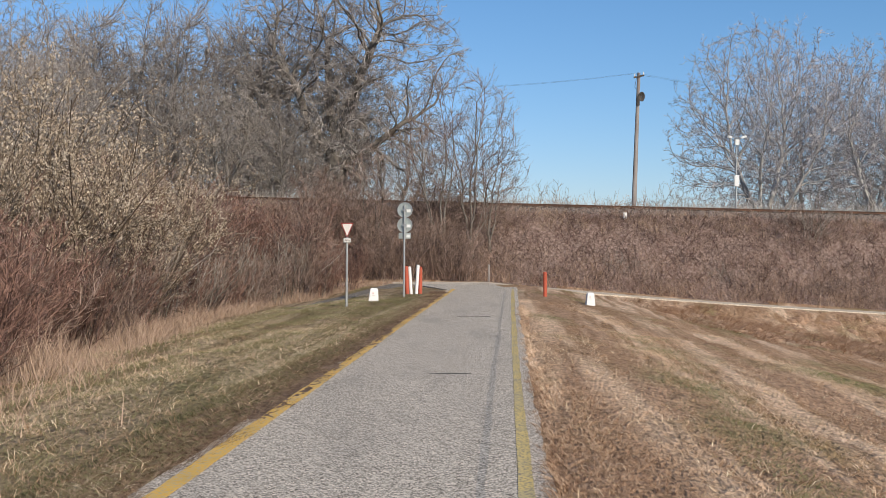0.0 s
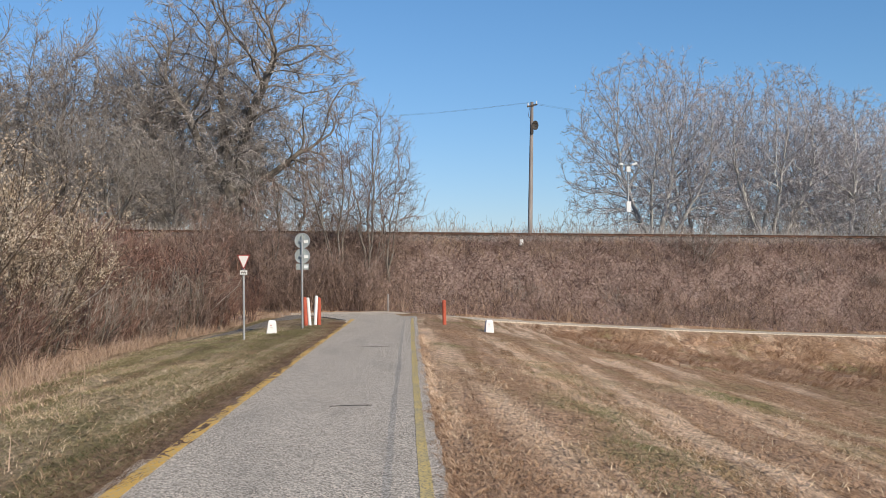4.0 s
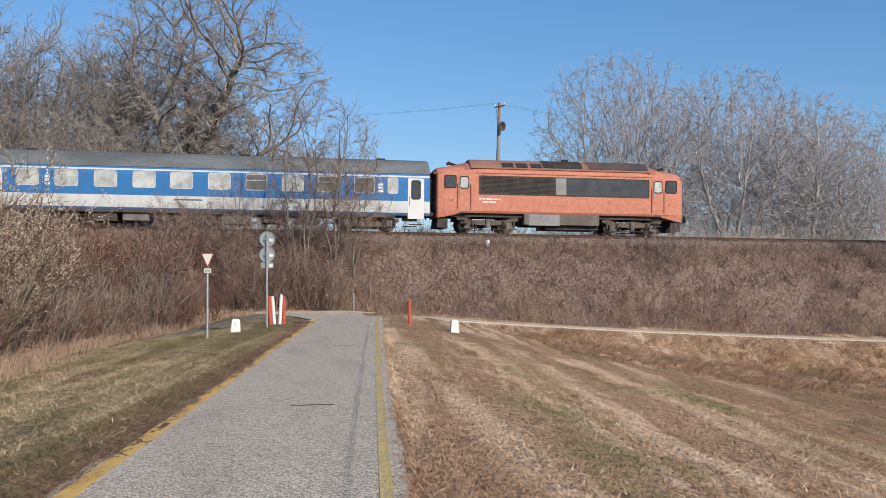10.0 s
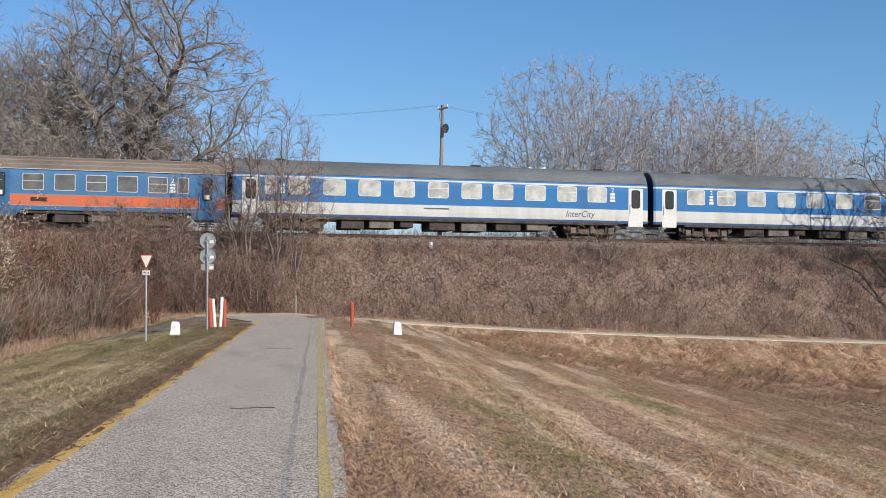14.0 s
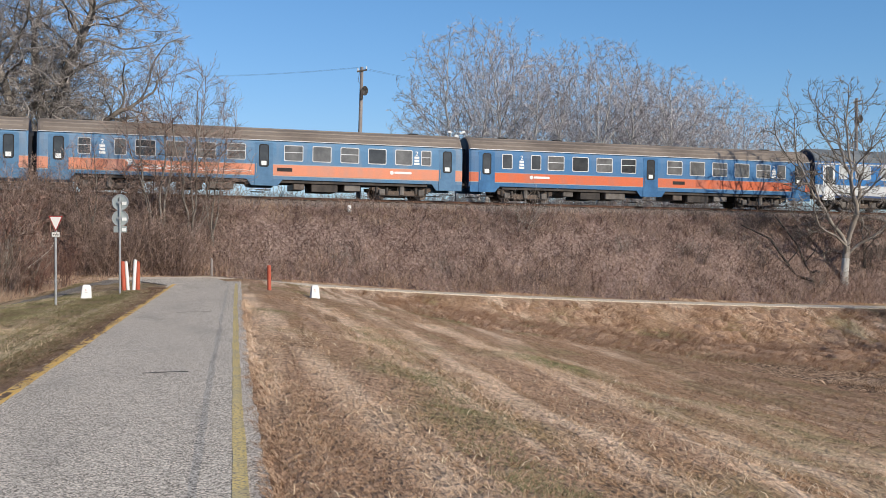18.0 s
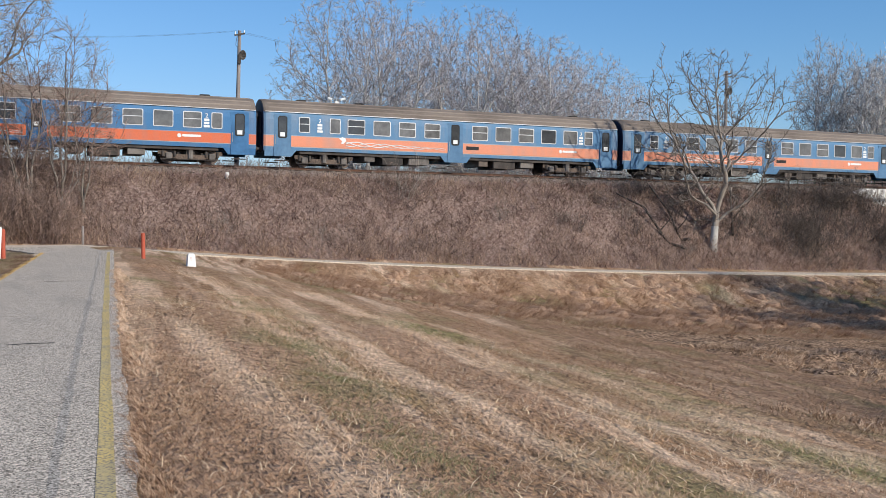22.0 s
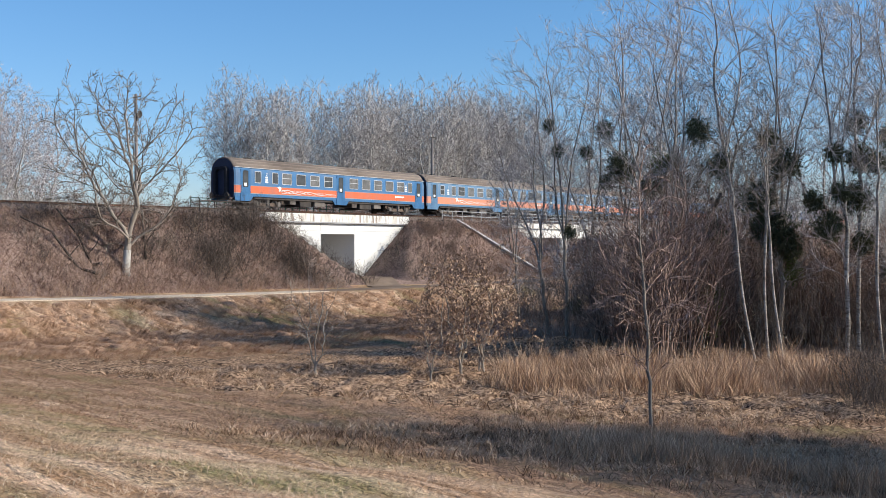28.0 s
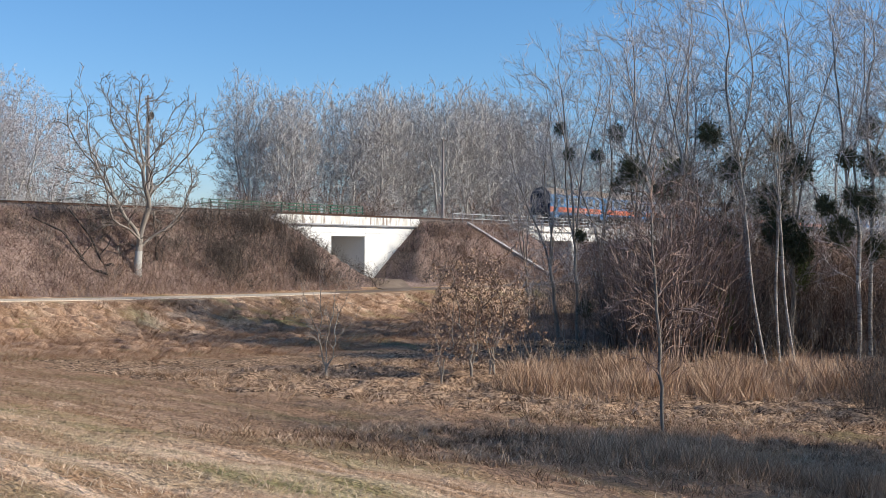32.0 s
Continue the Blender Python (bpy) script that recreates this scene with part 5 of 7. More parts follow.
def telegraph_pole(x, coil):
    y = float(axis_y(x)) + 2.75
    z = float(land(x, y))
    t = thing("telegraph_pole", pose(x, y, z, 0, 1.6 if x == 12.0 else 0.4, 0), "weathered wooden telegraph pole with a crossarm", "pole", "telegraph poles")
    part("shaft", Build().tube([(0, 0, -0.6), (0, 0, 3), (0, 0, 9.3)], [0.16, 0.145, 0.10], 12), POLE_WOOD, t)
    part("stub", Build().box(-0.45, -0.2, -0.14, 0.14, -0.6, 0.55, 0.03), TAR_WOOD, t)
    part("crossarm", Build().box(-0.34, 0.34, -0.15, -0.06, 9.0, 9.1).matrix(pose(0, 0, 0, 0, -14 if coil else 0, 0), (0, 0, 9.05)), TAR_WOOD, t)
    for q in (-0.28, 0.28):
        part("insulator", Build().tube([(q, -0.11, 9.1 + 0.25 * q * (1 if coil else 0)), (q, -0.11, 9.28 + 0.25 * q * (1 if coil else 0))], [0.045, 0.03], 8), WHITE, t)
    part("brace", Build().tube([(-0.16, -0.1, 8.95), (-0.24, -0.1, 8.35), (-0.1, -0.1, 8.2)], 0.015, 5), DARK_STEEL, t)
    if coil:
        c = Build()
        for k in range(5):
            pts = [(0.2 + (0.04 + 0.034 * k) * math.cos(a * math.pi / 9), -0.14 - 0.02 * k, 7.75 + (0.08 + 0.05 * k) * math.sin(a * math.pi / 9)) for a in range(19)]
            c.tube(pts, 0.035, 6)
        part("cable_coil", c, DARK_STEEL, t, "coil of spare cable")
        part("junction_box", Build().box(-0.09, 0.09, -0.24, -0.1, 7.2, 7.8, 0.02), TAR_WOOD, t)


def boxed(self, m, about):
    c = Vector(about)
    self.v = [tuple(m @ (Vector(p) - c) + c) for p in self.v]
    return self


Build.matrix = boxed
for x in POLES:
    telegraph_pole(x, x in (12.0, 50.0))


def wires():
    for q, dz in ((-0.28, 0.0), (0.28, 0.06)):
        for a, b in zip(POLES[:-1], POLES[1:]):
            pa = Vector((a + q * 0.2, float(axis_y(a)) + 2.64, float(land(a, axis_y(a) + 2.75)) + 9.2 + dz))
            pb = Vector((b + q * 0.2, float(axis_y(b)) + 2.64, float(land(b, axis_y(b) + 2.75)) + 9.2 + dz))
            pts = [pa.lerp(pb, k / 12) - Vector((0, 0, 6.0 * (k / 12) * (1 - k / 12))) for k in range(13)]
            tagged(part("telegraph_wire", Build().tube(pts, 0.0045, 4), DARK_STEEL), "thin sagging telegraph wire between poles", "wire", "telegraph wires")


wires()


def camera_mast(x):
    y = float(axis_y(x)) + 2.9
    t = thing("lamp_mast", pose(x, y, float(land(x, y)) - 0.2), "slender pale steel mast with two white heads", "mast")
    part("pole", Build().tube([(0, 0, -0.3), (0, 0, 2.6), (0, 0, 5.6)], [0.06, 0.055, 0.045], 10), STEEL, t)
    part("box", Build().box(-0.16, 0.16, -0.2, -0.05, 2.4, 3.1, 0.02), WHITE, t)
    part("arm", Build().tube([(-0.5, 0, 5.5), (0.5, 0, 5.6)], 0.03, 6), STEEL, t)
    for q, s in ((-0.45, 0.8), (0.42, 1.1)):
        part("head", Build().box(q - 0.18 * s, q + 0.18 * s, -0.18, 0.12, 5.5, 5.64, 0.04).matrix(pose(0, 0, 0, 0, 14 if q < 0 else -18, 0), (q, 0, 5.57)), WHITE, t)
    part("head_box", Build().box(-0.14, 0.14, -0.22, -0.04, 5.05, 5.4, 0.02), WHITE, t)


camera_mast(18.65)

# ---- plants ----


def grow(rng, P, R, n, length, spread, t0=0.25, t1=1.0, seg=3, up=0.0, wob=0.15, rad=0.5, tip=0.25, by_parent=0.5, rmin=0.004):
    """Side branches on polylines P (N, K, 3) with radii R (N, K): n on each. length is absolute, shortened towards the parent's tip."""
    N, K, _ = P.shape
    i = np.repeat(np.arange(N), n)
    t = rng.uniform(t0, t1, N * n)
    k = t * (K - 1)
    a = np.minimum(k.astype(int), K - 2)
    w = (k - a)[:, None]
    p = P[i, a] * (1 - w) + P[i, a + 1] * w
    r = R[i, a] * (1 - w[:, 0]) + R[i, a + 1] * w[:, 0]
    d = P[i, a + 1] - P[i, a]
    d /= np.linalg.norm(d, axis=1)[:, None] + 1e-9
    q = rng.normal(size=d.shape)
    q -= (q * d).sum(1)[:, None] * d
    q /= np.linalg.norm(q, axis=1)[:, None] + 1e-9
    ang = np.radians(rng.uniform(spread * 0.6, spread * 1.3, N * n))[:, None]
    d = d * np.cos(ang) + q * np.sin(ang)
    L = length * rng.uniform(0.55, 1.2, N * n) * (1 - by_parent * t)
    pts = [p]
    for s in range(seg):
        d = d + rng.normal(0, wob, d.shape) + np.array([0, 0, up])
        d /= np.linalg.norm(d, axis=1)[:, None]
        p = p + d * (L / seg)[:, None]
        pts.append(p)
    rr = np.maximum(r * rad, rmin)[:, None] * np.linspace(1, tip, seg + 1)[None, :]
    return np.stack(pts, 1), np.maximum(rr, rmin * 0.6)


def stems(rng, base, heads, length, seg=5, wob=0.08, up=0.05, r=0.05, tip=0.3):
    """First polylines from base points along given headings."""
    p, d = np.array(base, float), np.array(heads, float)
    d /= np.linalg.norm(d, axis=1)[:, None]
    L = np.broadcast_to(np.asarray(length, float), (len(p),))
    pts = [p]
    for s in range(seg):
        p = p + d * (L / seg)[:, None]
        pts.append(p)
        d = d + rng.normal(0, wob, d.shape) + np.array([0, 0, up])
        d /= np.linalg.norm(d, axis=1)[:, None]
    rr = np.broadcast_to(np.asarray(r, float), (len(p),))[:, None] * np.linspace(1, tip, seg + 1)[None, :]
    return np.stack(pts, 1), rr


def tubes(P, R, sides=3):
    """Vertices and quads of tubes along polylines."""
    N, K, _ = P.shape
    d = np.gradient(P, axis=1)
    d /= np.linalg.norm(d, axis=2)[..., None] + 1e-9
    ref = np.where(np.abs(d[..., 2:3]) > 0.9, np.array([1.0, 0, 0]), np.array([0, 0, 1.0]))
    u = np.cross(d, ref)
    u /= np.linalg.norm(u, axis=2)[..., None] + 1e-9
    w = np.cross(d, u)
    a = np.arange(sides) * 2 * math.pi / sides
    v = P[:, :, None, :] + R[:, :, None, None] * (np.cos(a)[None, None, :, None] * u[:, :, None, :] + np.sin(a)[None, None, :, None] * w[:, :, None, :])
    base = (np.arange(N)[:, None, None] * K + np.arange(K - 1)[None, :, None]) * sides
    j = np.arange(sides)[None, None, :]
    j2 = (j + 1) % sides
    f = np.stack([base + j, base + j2, base + sides + j2, base + sides + j], -1)
    return v.reshape(-1, 3), f.reshape(-1, 4)


def slips(rng, P, R):
    """Flat slivers along polylines, for the finest twigs."""
    N, K, _ = P.shape
    d = P[:, -1] - P[:, 0]
    u = np.cross(d, rng.normal(size=d.shape))
    u /= np.linalg.norm(u, axis=1)[:, None] + 1e-9
    v = np.stack([P - u[:, None] * R[..., None] * 1.15, P + u[:, None] * R[..., None] * 1.15], 2)
    base = (np.arange(N)[:, None] * K + np.arange(K - 1)[None, :]) * 2
    f = np.stack([base, base + 1, base + 3, base + 2], -1)
    return v.reshape(-1, 3), f.reshape(-1, 4)


def joined(list_of):
    vs, fs, k = [], [], 0
    for v, f in list_of:
        vs.append(v)
        fs.append(f + k)
        k += len(v)
    return np.concatenate(vs), np.concatenate(fs)


def leaves(rng, pts, size, droop=0.5, slim=0.5):
    """Small folded leaves (two triangles as a quad) at points."""
    n = len(pts)
    a = rng.normal(size=(n, 3))
    a[:, 2] = a[:, 2] * (1 - droop) - droop * 1.2
    a /= np.linalg.norm(a, axis=1)[:, None]
    b = np.cross(a, rng.normal(size=(n, 3)))
    b /= np.linalg.norm(b, axis=1)[:, None] + 1e-9
    c = np.cross(a, b)
    s = (size * rng.uniform(0.6, 1.3, n))[:, None]
    v = np.stack([pts, pts + s * (0.5 * a + slim * 0.5 * b + 0.1 * c), pts + s * a, pts + s * (0.5 * a - slim * 0.5 * b + 0.1 * c)], 1).reshape(-1, 3)
    return v, np.arange(4 * n).reshape(-1, 4)


def spread_points(rng, P, n):
    """n points along polylines."""
    N, K, _ = P.shape
    i, k = rng.integers(0, N, n), rng.integers(0, K - 1, n)
    w = rng.random(n)[:, None]
    return P[i, k] * (1 - w) + P[i, k + 1] * w


def crown_points(rng, n, centre, radii, shell=2.2, lumps=0.16, flat=0.0):
    """Points inside a lumpy ellipsoid, denser towards its skin; flat cuts off the underside."""
    d = rng.normal(size=(n * 2, 3))
    d /= np.linalg.norm(d, axis=1)[:, None]
    ph = rng.uniform(0, 6.28, 6)
    lump = 1 + lumps * (np.sin(3 * d[:, 0] * 1.7 + ph[0]) * np.sin(3.3 * d[:, 1] + ph[1]) + 0.8 * np.sin(5.5 * d[:, 2] + ph[2]) * np.sin(4.7 * d[:, 0] + ph[3]))
    p = d * (rng.random(n * 2) ** (1 / shell) * lump)[:, None]
    p = p[p[:, 2] > -1 + flat][:n]
    return p * np.asarray(radii, float) + np.asarray(centre, float)


def skeleton(rng, starts, targets, step, reach, kill, up=0.1, wob=0.18, keep=0.45, rounds=90, most=3):
    """Nodes and parents of a branch system that grows from polylines towards the target points."""
    pos, par, head, kids = [], [], [], []
    for line, root in starts:
        for j, p in enumerate(line):
            q = Vector(p)
            prev = root if j == 0 else len(pos) - 1
            d = (q - Vector(pos[prev])).normalized() if prev >= 0 else Vector((0, 0, 1))
            pos.append(np.array(p, float)), par.append(prev), head.append(np.array(d)), kids.append(0)
    pos, par, head, kids = np.array(pos), np.array(par), np.array(head), np.array(kids)
    A = np.array(targets, float)
    near, best = np.full(len(A), -1), np.full(len(A), 1e9)
    fresh = np.arange(len(pos))
    for _ in range(rounds):
        D = np.linalg.norm(A[:, None] - pos[fresh][None], axis=2)
        k = D.argmin(1)
        dk = D[np.arange(len(A)), k]
        better = dk < best
        near[better], best[better] = fresh[k[better]], dk[better]
        left = best > kill
        A, near, best = A[left], near[left], best[left]
        act = best < reach
        if not act.any():
            break
        w = (A[act] - pos[near[act]]) / best[act][:, None]
        tot = np.zeros((len(pos), 3))
        np.add.at(tot, near[act], w)
        grow_at = np.unique(near[act])
        grow_at = grow_at[kids[grow_at] < most]
        if not len(grow_at):
            break
        d = tot[grow_at]
        d /= np.linalg.norm(d, axis=1)[:, None] + 1e-9
        d = d + keep * head[grow_at] + rng.normal(0, wob, d.shape) + np.array([0, 0, up])
        d /= np.linalg.norm(d, axis=1)[:, None]
        fresh = np.arange(len(pos), len(pos) + len(grow_at))
        kids[grow_at] += 1
        pos, par = np.concatenate([pos, pos[grow_at] + d * step]), np.concatenate([par, grow_at])
        head, kids = np.concatenate([head, d]), np.concatenate([kids, np.zeros(len(grow_at), int)])
    return pos, par


def limb_tubes(p0, p1, d0, d1, r0, r1, sides):
    """Tubes from p0 to p1, cut square to the headings d0 and d1 so that they meet in the joints."""
    rings = []
    a = np.arange(sides) * 2 * math.pi / sides
    for p, d, r in ((p0, d0, r0), (p1, d1, r1)):
        u = np.cross(d, np.array([0.31, 0.95, 0.02]))
        u /= np.linalg.norm(u, axis=1)[:, None] + 1e-9
        w = np.cross(d, u)
        rings.append(p[:, None] + r[:, None, None] * (np.cos(a)[None, :, None] * u[:, None] + np.sin(a)[None, :, None] * w[:, None]))
    v = np.stack(rings, 1).reshape(-1, 3)
    k = np.arange(len(p0))[:, None] * 2 * sides
    j = np.arange(sides)[None]
    j2 = (j + 1) % sides
    return v, np.stack([k + j, k + j2, k + sides + j2, k + sides + j], -1).reshape(-1, 4)


def tree_meshes(name, seed, starts, targets, trunk_r, bark, twig_mat, step=0.6, reach=9.0, kill=None, up=0.1, wob=0.18, keep=0.45, most=3, tip_r=0.014, bole_r=0.045, thin=0.035, twigs=2, twig_len=1.1, sprigs=3, sprig_len=0.55, fine=0.011, lift=0.06, spread=45, rounds=90, leaf=None):
    """Trunk and crown meshes of one bare tree at the origin: a branch system, thickened by what it carries, with twigs and sprigs on its thin ends."""
    rng = np.random.default_rng(seed)
    pos, par = skeleton(rng, starts, targets, step, reach, kill or step * 1.15, up, wob, keep, rounds, most)
    n = len(pos)
    for _ in range(3):
        # ease the kinks between the nodes
        q, p = np.arange(n)[par >= 0], par[par >= 0]
        mean, many = np.zeros((n, 3)), np.zeros(n)
        np.add.at(mean, p, pos[q])
        np.add.at(many, p, 1)
        inner = (many > 0) & (par >= 0)
        pos[inner] = 0.5 * pos[inner] + 0.25 * pos[par[inner]] + 0.25 * mean[inner] / many[inner][:, None]
    tips = np.ones(n)
    has = np.zeros(n, bool)
    has[par[par >= 0]] = True
    tips[has] = 0
    for i in range(n - 1, 0, -1):
        if par[i] >= 0:
            tips[par[i]] += tips[i]
    e = math.log(max(tips.max(), 2)) / math.log(trunk_r / tip_r)
    rad = tip_r * np.maximum(tips, 1) ** (1 / e)
    main = np.full(n, -1)
    for i in range(n):
        q = par[i]
        if q >= 0 and (main[q] < 0 or rad[i] > rad[main[q]]):
            main[q] = i
    kid = np.arange(n)[par >= 0]
    p, q = par[kid], kid
    seg = pos[q] - pos[p]
    seg /= np.linalg.norm(seg, axis=1)[:, None] + 1e-9
    came = np.zeros((n, 3))
    came[q] = seg
    goes = np.where((main >= 0)[:, None], came[np.maximum(main, 0)], came)
    head = came + goes
    head /= np.linalg.norm(head, axis=1)[:, None] + 1e-9
    on = main[p] == q
    d0 = np.where(on[:, None] & (par[p] >= 0)[:, None], head[p], seg)
    r0 = np.where(on, rad[p], np.minimum(rad[p], rad[q] * 1.25))
    r0 = np.where(par[p] < 0, r0 * 1.35, r0)
    thick = []
    for lo, hi, sides in ((0.12, 9, 8), (bole_r, 0.12, 5), (0, bole_r, 3)):
        m = (rad[q] >= lo) & (rad[q] < hi)
        thick.append(limb_tubes(pos[p][m], pos[q][m], d0[m], head[q][m], r0[m], rad[q][m], sides))
    ends = rad[q] < thin
    E, ER = np.stack([pos[p][ends], pos[q][ends]], 1), np.minimum(np.stack([r0[ends], rad[q][ends]], 1), fine * 1.5)
    C, CR = grow(rng, E, ER, twigs, twig_len, spread, 0.1, 1.0, 2, lift, 0.08, 0.7, 0.6, 0.1, fine)
    crown = [thick[2], slips(rng, C, CR)]
    if sprigs:
        D, DR = grow(rng, C, CR, sprigs, sprig_len, 34, 0.1, 1.0, 1, lift, 0.1, 0.8, 0.6, 0.3, fine * 0.85)
        crown.append(slips(rng, D, DR))
    made = {"trunk": fast_mesh(name + "_trunk", *joined(thick[:2]), bark, True), "crown": fast_mesh(name + "_crown", *joined(crown), twig_mat)}
    if leaf:
        made["leaf_cover"] = fast_mesh(name + "_leaves", *leaves(rng, spread_points(rng, C, leaf[0]), leaf[1], 0.7, 0.36), leaf[2])
    return made


def bole(rng, a, b, n, sway=0.1):
    """A gently crooked line of n + 1 points from a to b."""
    t = np.linspace(0, 1, n + 1)
    p = np.array(a, float) * (1 - t)[:, None] + np.array(b, float) * t[:, None]
    for k in range(1, 5):
        q = rng.normal(0, sway / k, 2)
        p[:, :2] += np.sin(math.pi * t * k)[:, None] * q
    return [tuple(q) for q in p]


def dome_tree(name, seed, H, bole_h, rx, bark, twig_mat, n=650, trunk_r=0.34, flat=0.35, forks=3, wide=0.9, lumps=0.16, **more):
    """A broad tree: a short bole, a few stems, a rounded crown."""
    rng = np.random.default_rng(seed)
    starts = [(bole(rng, (0, 0, -0.5), (0.1, 0, bole_h), 5, 0.05), -1)]
    mid = bole_h + (H - bole_h) * 0.36
    for k in range(forks):
        an = 2 * math.pi * (k + rng.uniform(-0.25, 0.25)) / forks + seed
        r = rx * 0.30 * wide * rng.uniform(0.6, 1.2)
        starts.append((bole(rng, (0.1 + 0.1 * math.cos(an), 0.1 * math.sin(an), bole_h + 0.3), (r * math.cos(an), r * math.sin(an), mid * rng.uniform(0.85, 1.1)), 7, 0.16), 5))
    half = (H - bole_h * 0.6) / 2
    return tree_meshes(name, seed, starts, crown_points(rng, n, (0, 0, H - half), (rx, rx, half), lumps=lumps, flat=flat), trunk_r, bark, twig_mat, **more)


def pole_tree(name, seed, H, from_, rx, bark, twig_mat, n=260, trunk_r=0.16, sway=0.3, **more):
    """A slim tree with one leader and rising side branches."""
    rng = np.random.default_rng(seed)
    top = (rng.normal(0, 0.02 * H), rng.normal(0, 0.02 * H), H * 0.9)
    starts = [(bole(rng, (0, 0, -0.5), top, 22, sway), -1)]
    half = (H - from_) / 2
    tg = crown_points(rng, n, (0, 0, H - half), (rx, rx, half), 2.0, 0.2)
    tg[:, :2] += (tg[:, 2:] / H) * np.array(top[:2])
    return tree_meshes(name, seed, starts, tg, trunk_r, bark, twig_mat, **more)


def vase_tree(name, seed, H, fork, rx, bark, twig_mat, n=420, trunk_r=0.16, stems_=4, **more):
    """A slim tree that parts into a few steep stems, with a crown that widens upwards."""
    rng = np.random.default_rng(seed)
    starts = [(bole(rng, (0, 0, -0.5), (rng.normal(0, 0.25), 0, fork), 8, 0.14), -1)]
    base = starts[0][0][-1]
    for k in range(stems_):
        an = 2 * math.pi * (k + rng.uniform(-0.3, 0.3)) / stems_ + seed
        r, top = rx * rng.uniform(0.25, 0.75), H * rng.uniform(0.72, 0.92)
        low = rng.uniform(0.0, 0.25) * fork
        foot = starts[0][0][8 - int(low / fork * 8)]
        starts.append((bole(rng, (foot[0], foot[1], foot[2] + 0.3), (base[0] + r * math.cos(an), base[1] + r * math.sin(an), top), 12, 0.22), 8 - int(low / fork * 8)))
    half = (H - fork * 0.8) / 2
    tg = crown_points(rng, n, (base[0], base[1], H - half), (rx, rx, half), 1.7, 0.25)
    low = crown_points(rng, n // 8, (base[0], base[1], fork * 0.75), (rx * 0.7, rx * 0.7, fork * 0.35), 1.5, 0.2)
    return tree_meshes(name, seed, starts, np.concatenate([tg, low]), trunk_r, bark, twig_mat, **more)


def plant_tree(meshes, x, y, scale=1.0, turn=0.0, label="", group="", z=None, lean=0.0, name="tree", tilt=0.0):
    t = new(name)
    zz = float(ground_z(x, y)) if z is None else z
    t.matrix_world = pose(x, y, zz - 0.05, lean, tilt, turn) @ Matrix.Diagonal((scale, scale, scale, 1))
    tagged(t, label, "tree", group)
    for nm, me in meshes.items():
        o = new(nm, me)
        o.parent = t
    return t


def bush_mesh(name, seed, height, width, n, mat, subs=6, twigs=5, r=0.012, up=0.05, wob=0.12, fine=0.005, open_=0.6):
    rng = np.random.default_rng(seed)
    a, q = rng.uniform(0, 2 * math.pi, n), np.sqrt(rng.random(n))
    base = np.stack([np.cos(a) * q * width * 0.3, np.sin(a) * q * width * 0.3, np.full(n, -0.1)], -1)
    s = rng.uniform(0.2, 1.0, n) * open_
    head = np.stack([np.cos(a) * s, np.sin(a) * s, np.ones(n)], -1)
    S, SR = stems(rng, base, head, height * rng.uniform(0.6, 1.1, n), 6, wob, up, r, 0.35)
    B_, BR = grow(rng, S, SR, subs, height * 0.34, 46, 0.12, 1.0, 3, up + 0.08, 0.2, 0.6, 0.4, 0.4, fine)
    C, CR = grow(rng, B_, BR, twigs, height * 0.13, 46, 0.1, 1.0, 1, 0.12, 0.2, 0.7, 0.6, 0.3, fine * 0.8)
    twigs = fast_mesh(name + "_twigs", *joined([slips(rng, B_, BR), slips(rng, C, CR)]), mat)
    return (fast_mesh(name + "_stems", *tubes(S, SR, 3), mat), twigs), (S, B_, C)


def plant_bush(me, x, y, scale, turn, label, group, z=None, name="shrub", tall=1.0):
    o = new(name)
    o.matrix_world = pose(x, y, float(ground_z(x, y)) if z is None else z, 0, 0, turn) @ Matrix.Diagonal((scale, scale, scale * tall, 1))
    for nm, m in zip(("branchwork", "twigwork"), me):
        q = new(nm, m)
        q.parent = o
        tagged(q, kind="stuff" if nm == "twigwork" else "")
    return tagged(o, label, "shrub", group)


def blades(rng, x, y, h, lean, width, z=None, bent=False, toward=None):
    """Bent blades (two quads in a strip, one island each) standing on the ground."""
    n = len(x)
    z = ground_z(x, y) if z is None else z
    a = rng.uniform(0, 2 * math.pi, n) if toward is None else rng.normal(toward, 0.95, n)
    l = lean * rng.uniform(0.3, 1.3, n) * h
    d = np.stack([np.cos(a), np.sin(a), np.zeros(n)], -1)
    b = rng.uniform(0, 2 * math.pi, n)
    s = np.stack([np.cos(b), np.sin(b), np.zeros(n)], -1) * (width * rng.uniform(0.6, 1.3, n))[:, None] / 2
    p0 = np.stack([x, y, z - 0.02], -1)
    p1 = p0 + d * (l * 0.35)[:, None] + np.array([0, 0, 1.0]) * (h * 0.62)[:, None]
    p2 = p0 + d * l[:, None] + np.array([0, 0, 1.0]) * (h * rng.uniform(0.75, 1.0, n))[:, None]
    if not bent:
        v = np.stack([p0 - s, p0 + s, p2 + s * 0.3, p2 - s * 0.3], 1).reshape(-1, 3)
        return v, np.arange(n * 4).reshape(-1, 4)
    v = np.stack([p0 - s, p0 + s, p1 + s * 0.8, p1 - s * 0.8, p2 + s * 0.25, p2 - s * 0.25], 1).reshape(-1, 3)
    k = np.arange(n)[:, None] * 6
    f = np.concatenate([k + np.array([[0, 1, 2, 3]]), k + np.array([[3, 2, 4, 5]])], 0)
    return v, f


def stuff(name, v, f, mat, label, category):
    return tagged(new(name, fast_mesh(name, v, f, mat)), label, category, kind="stuff")


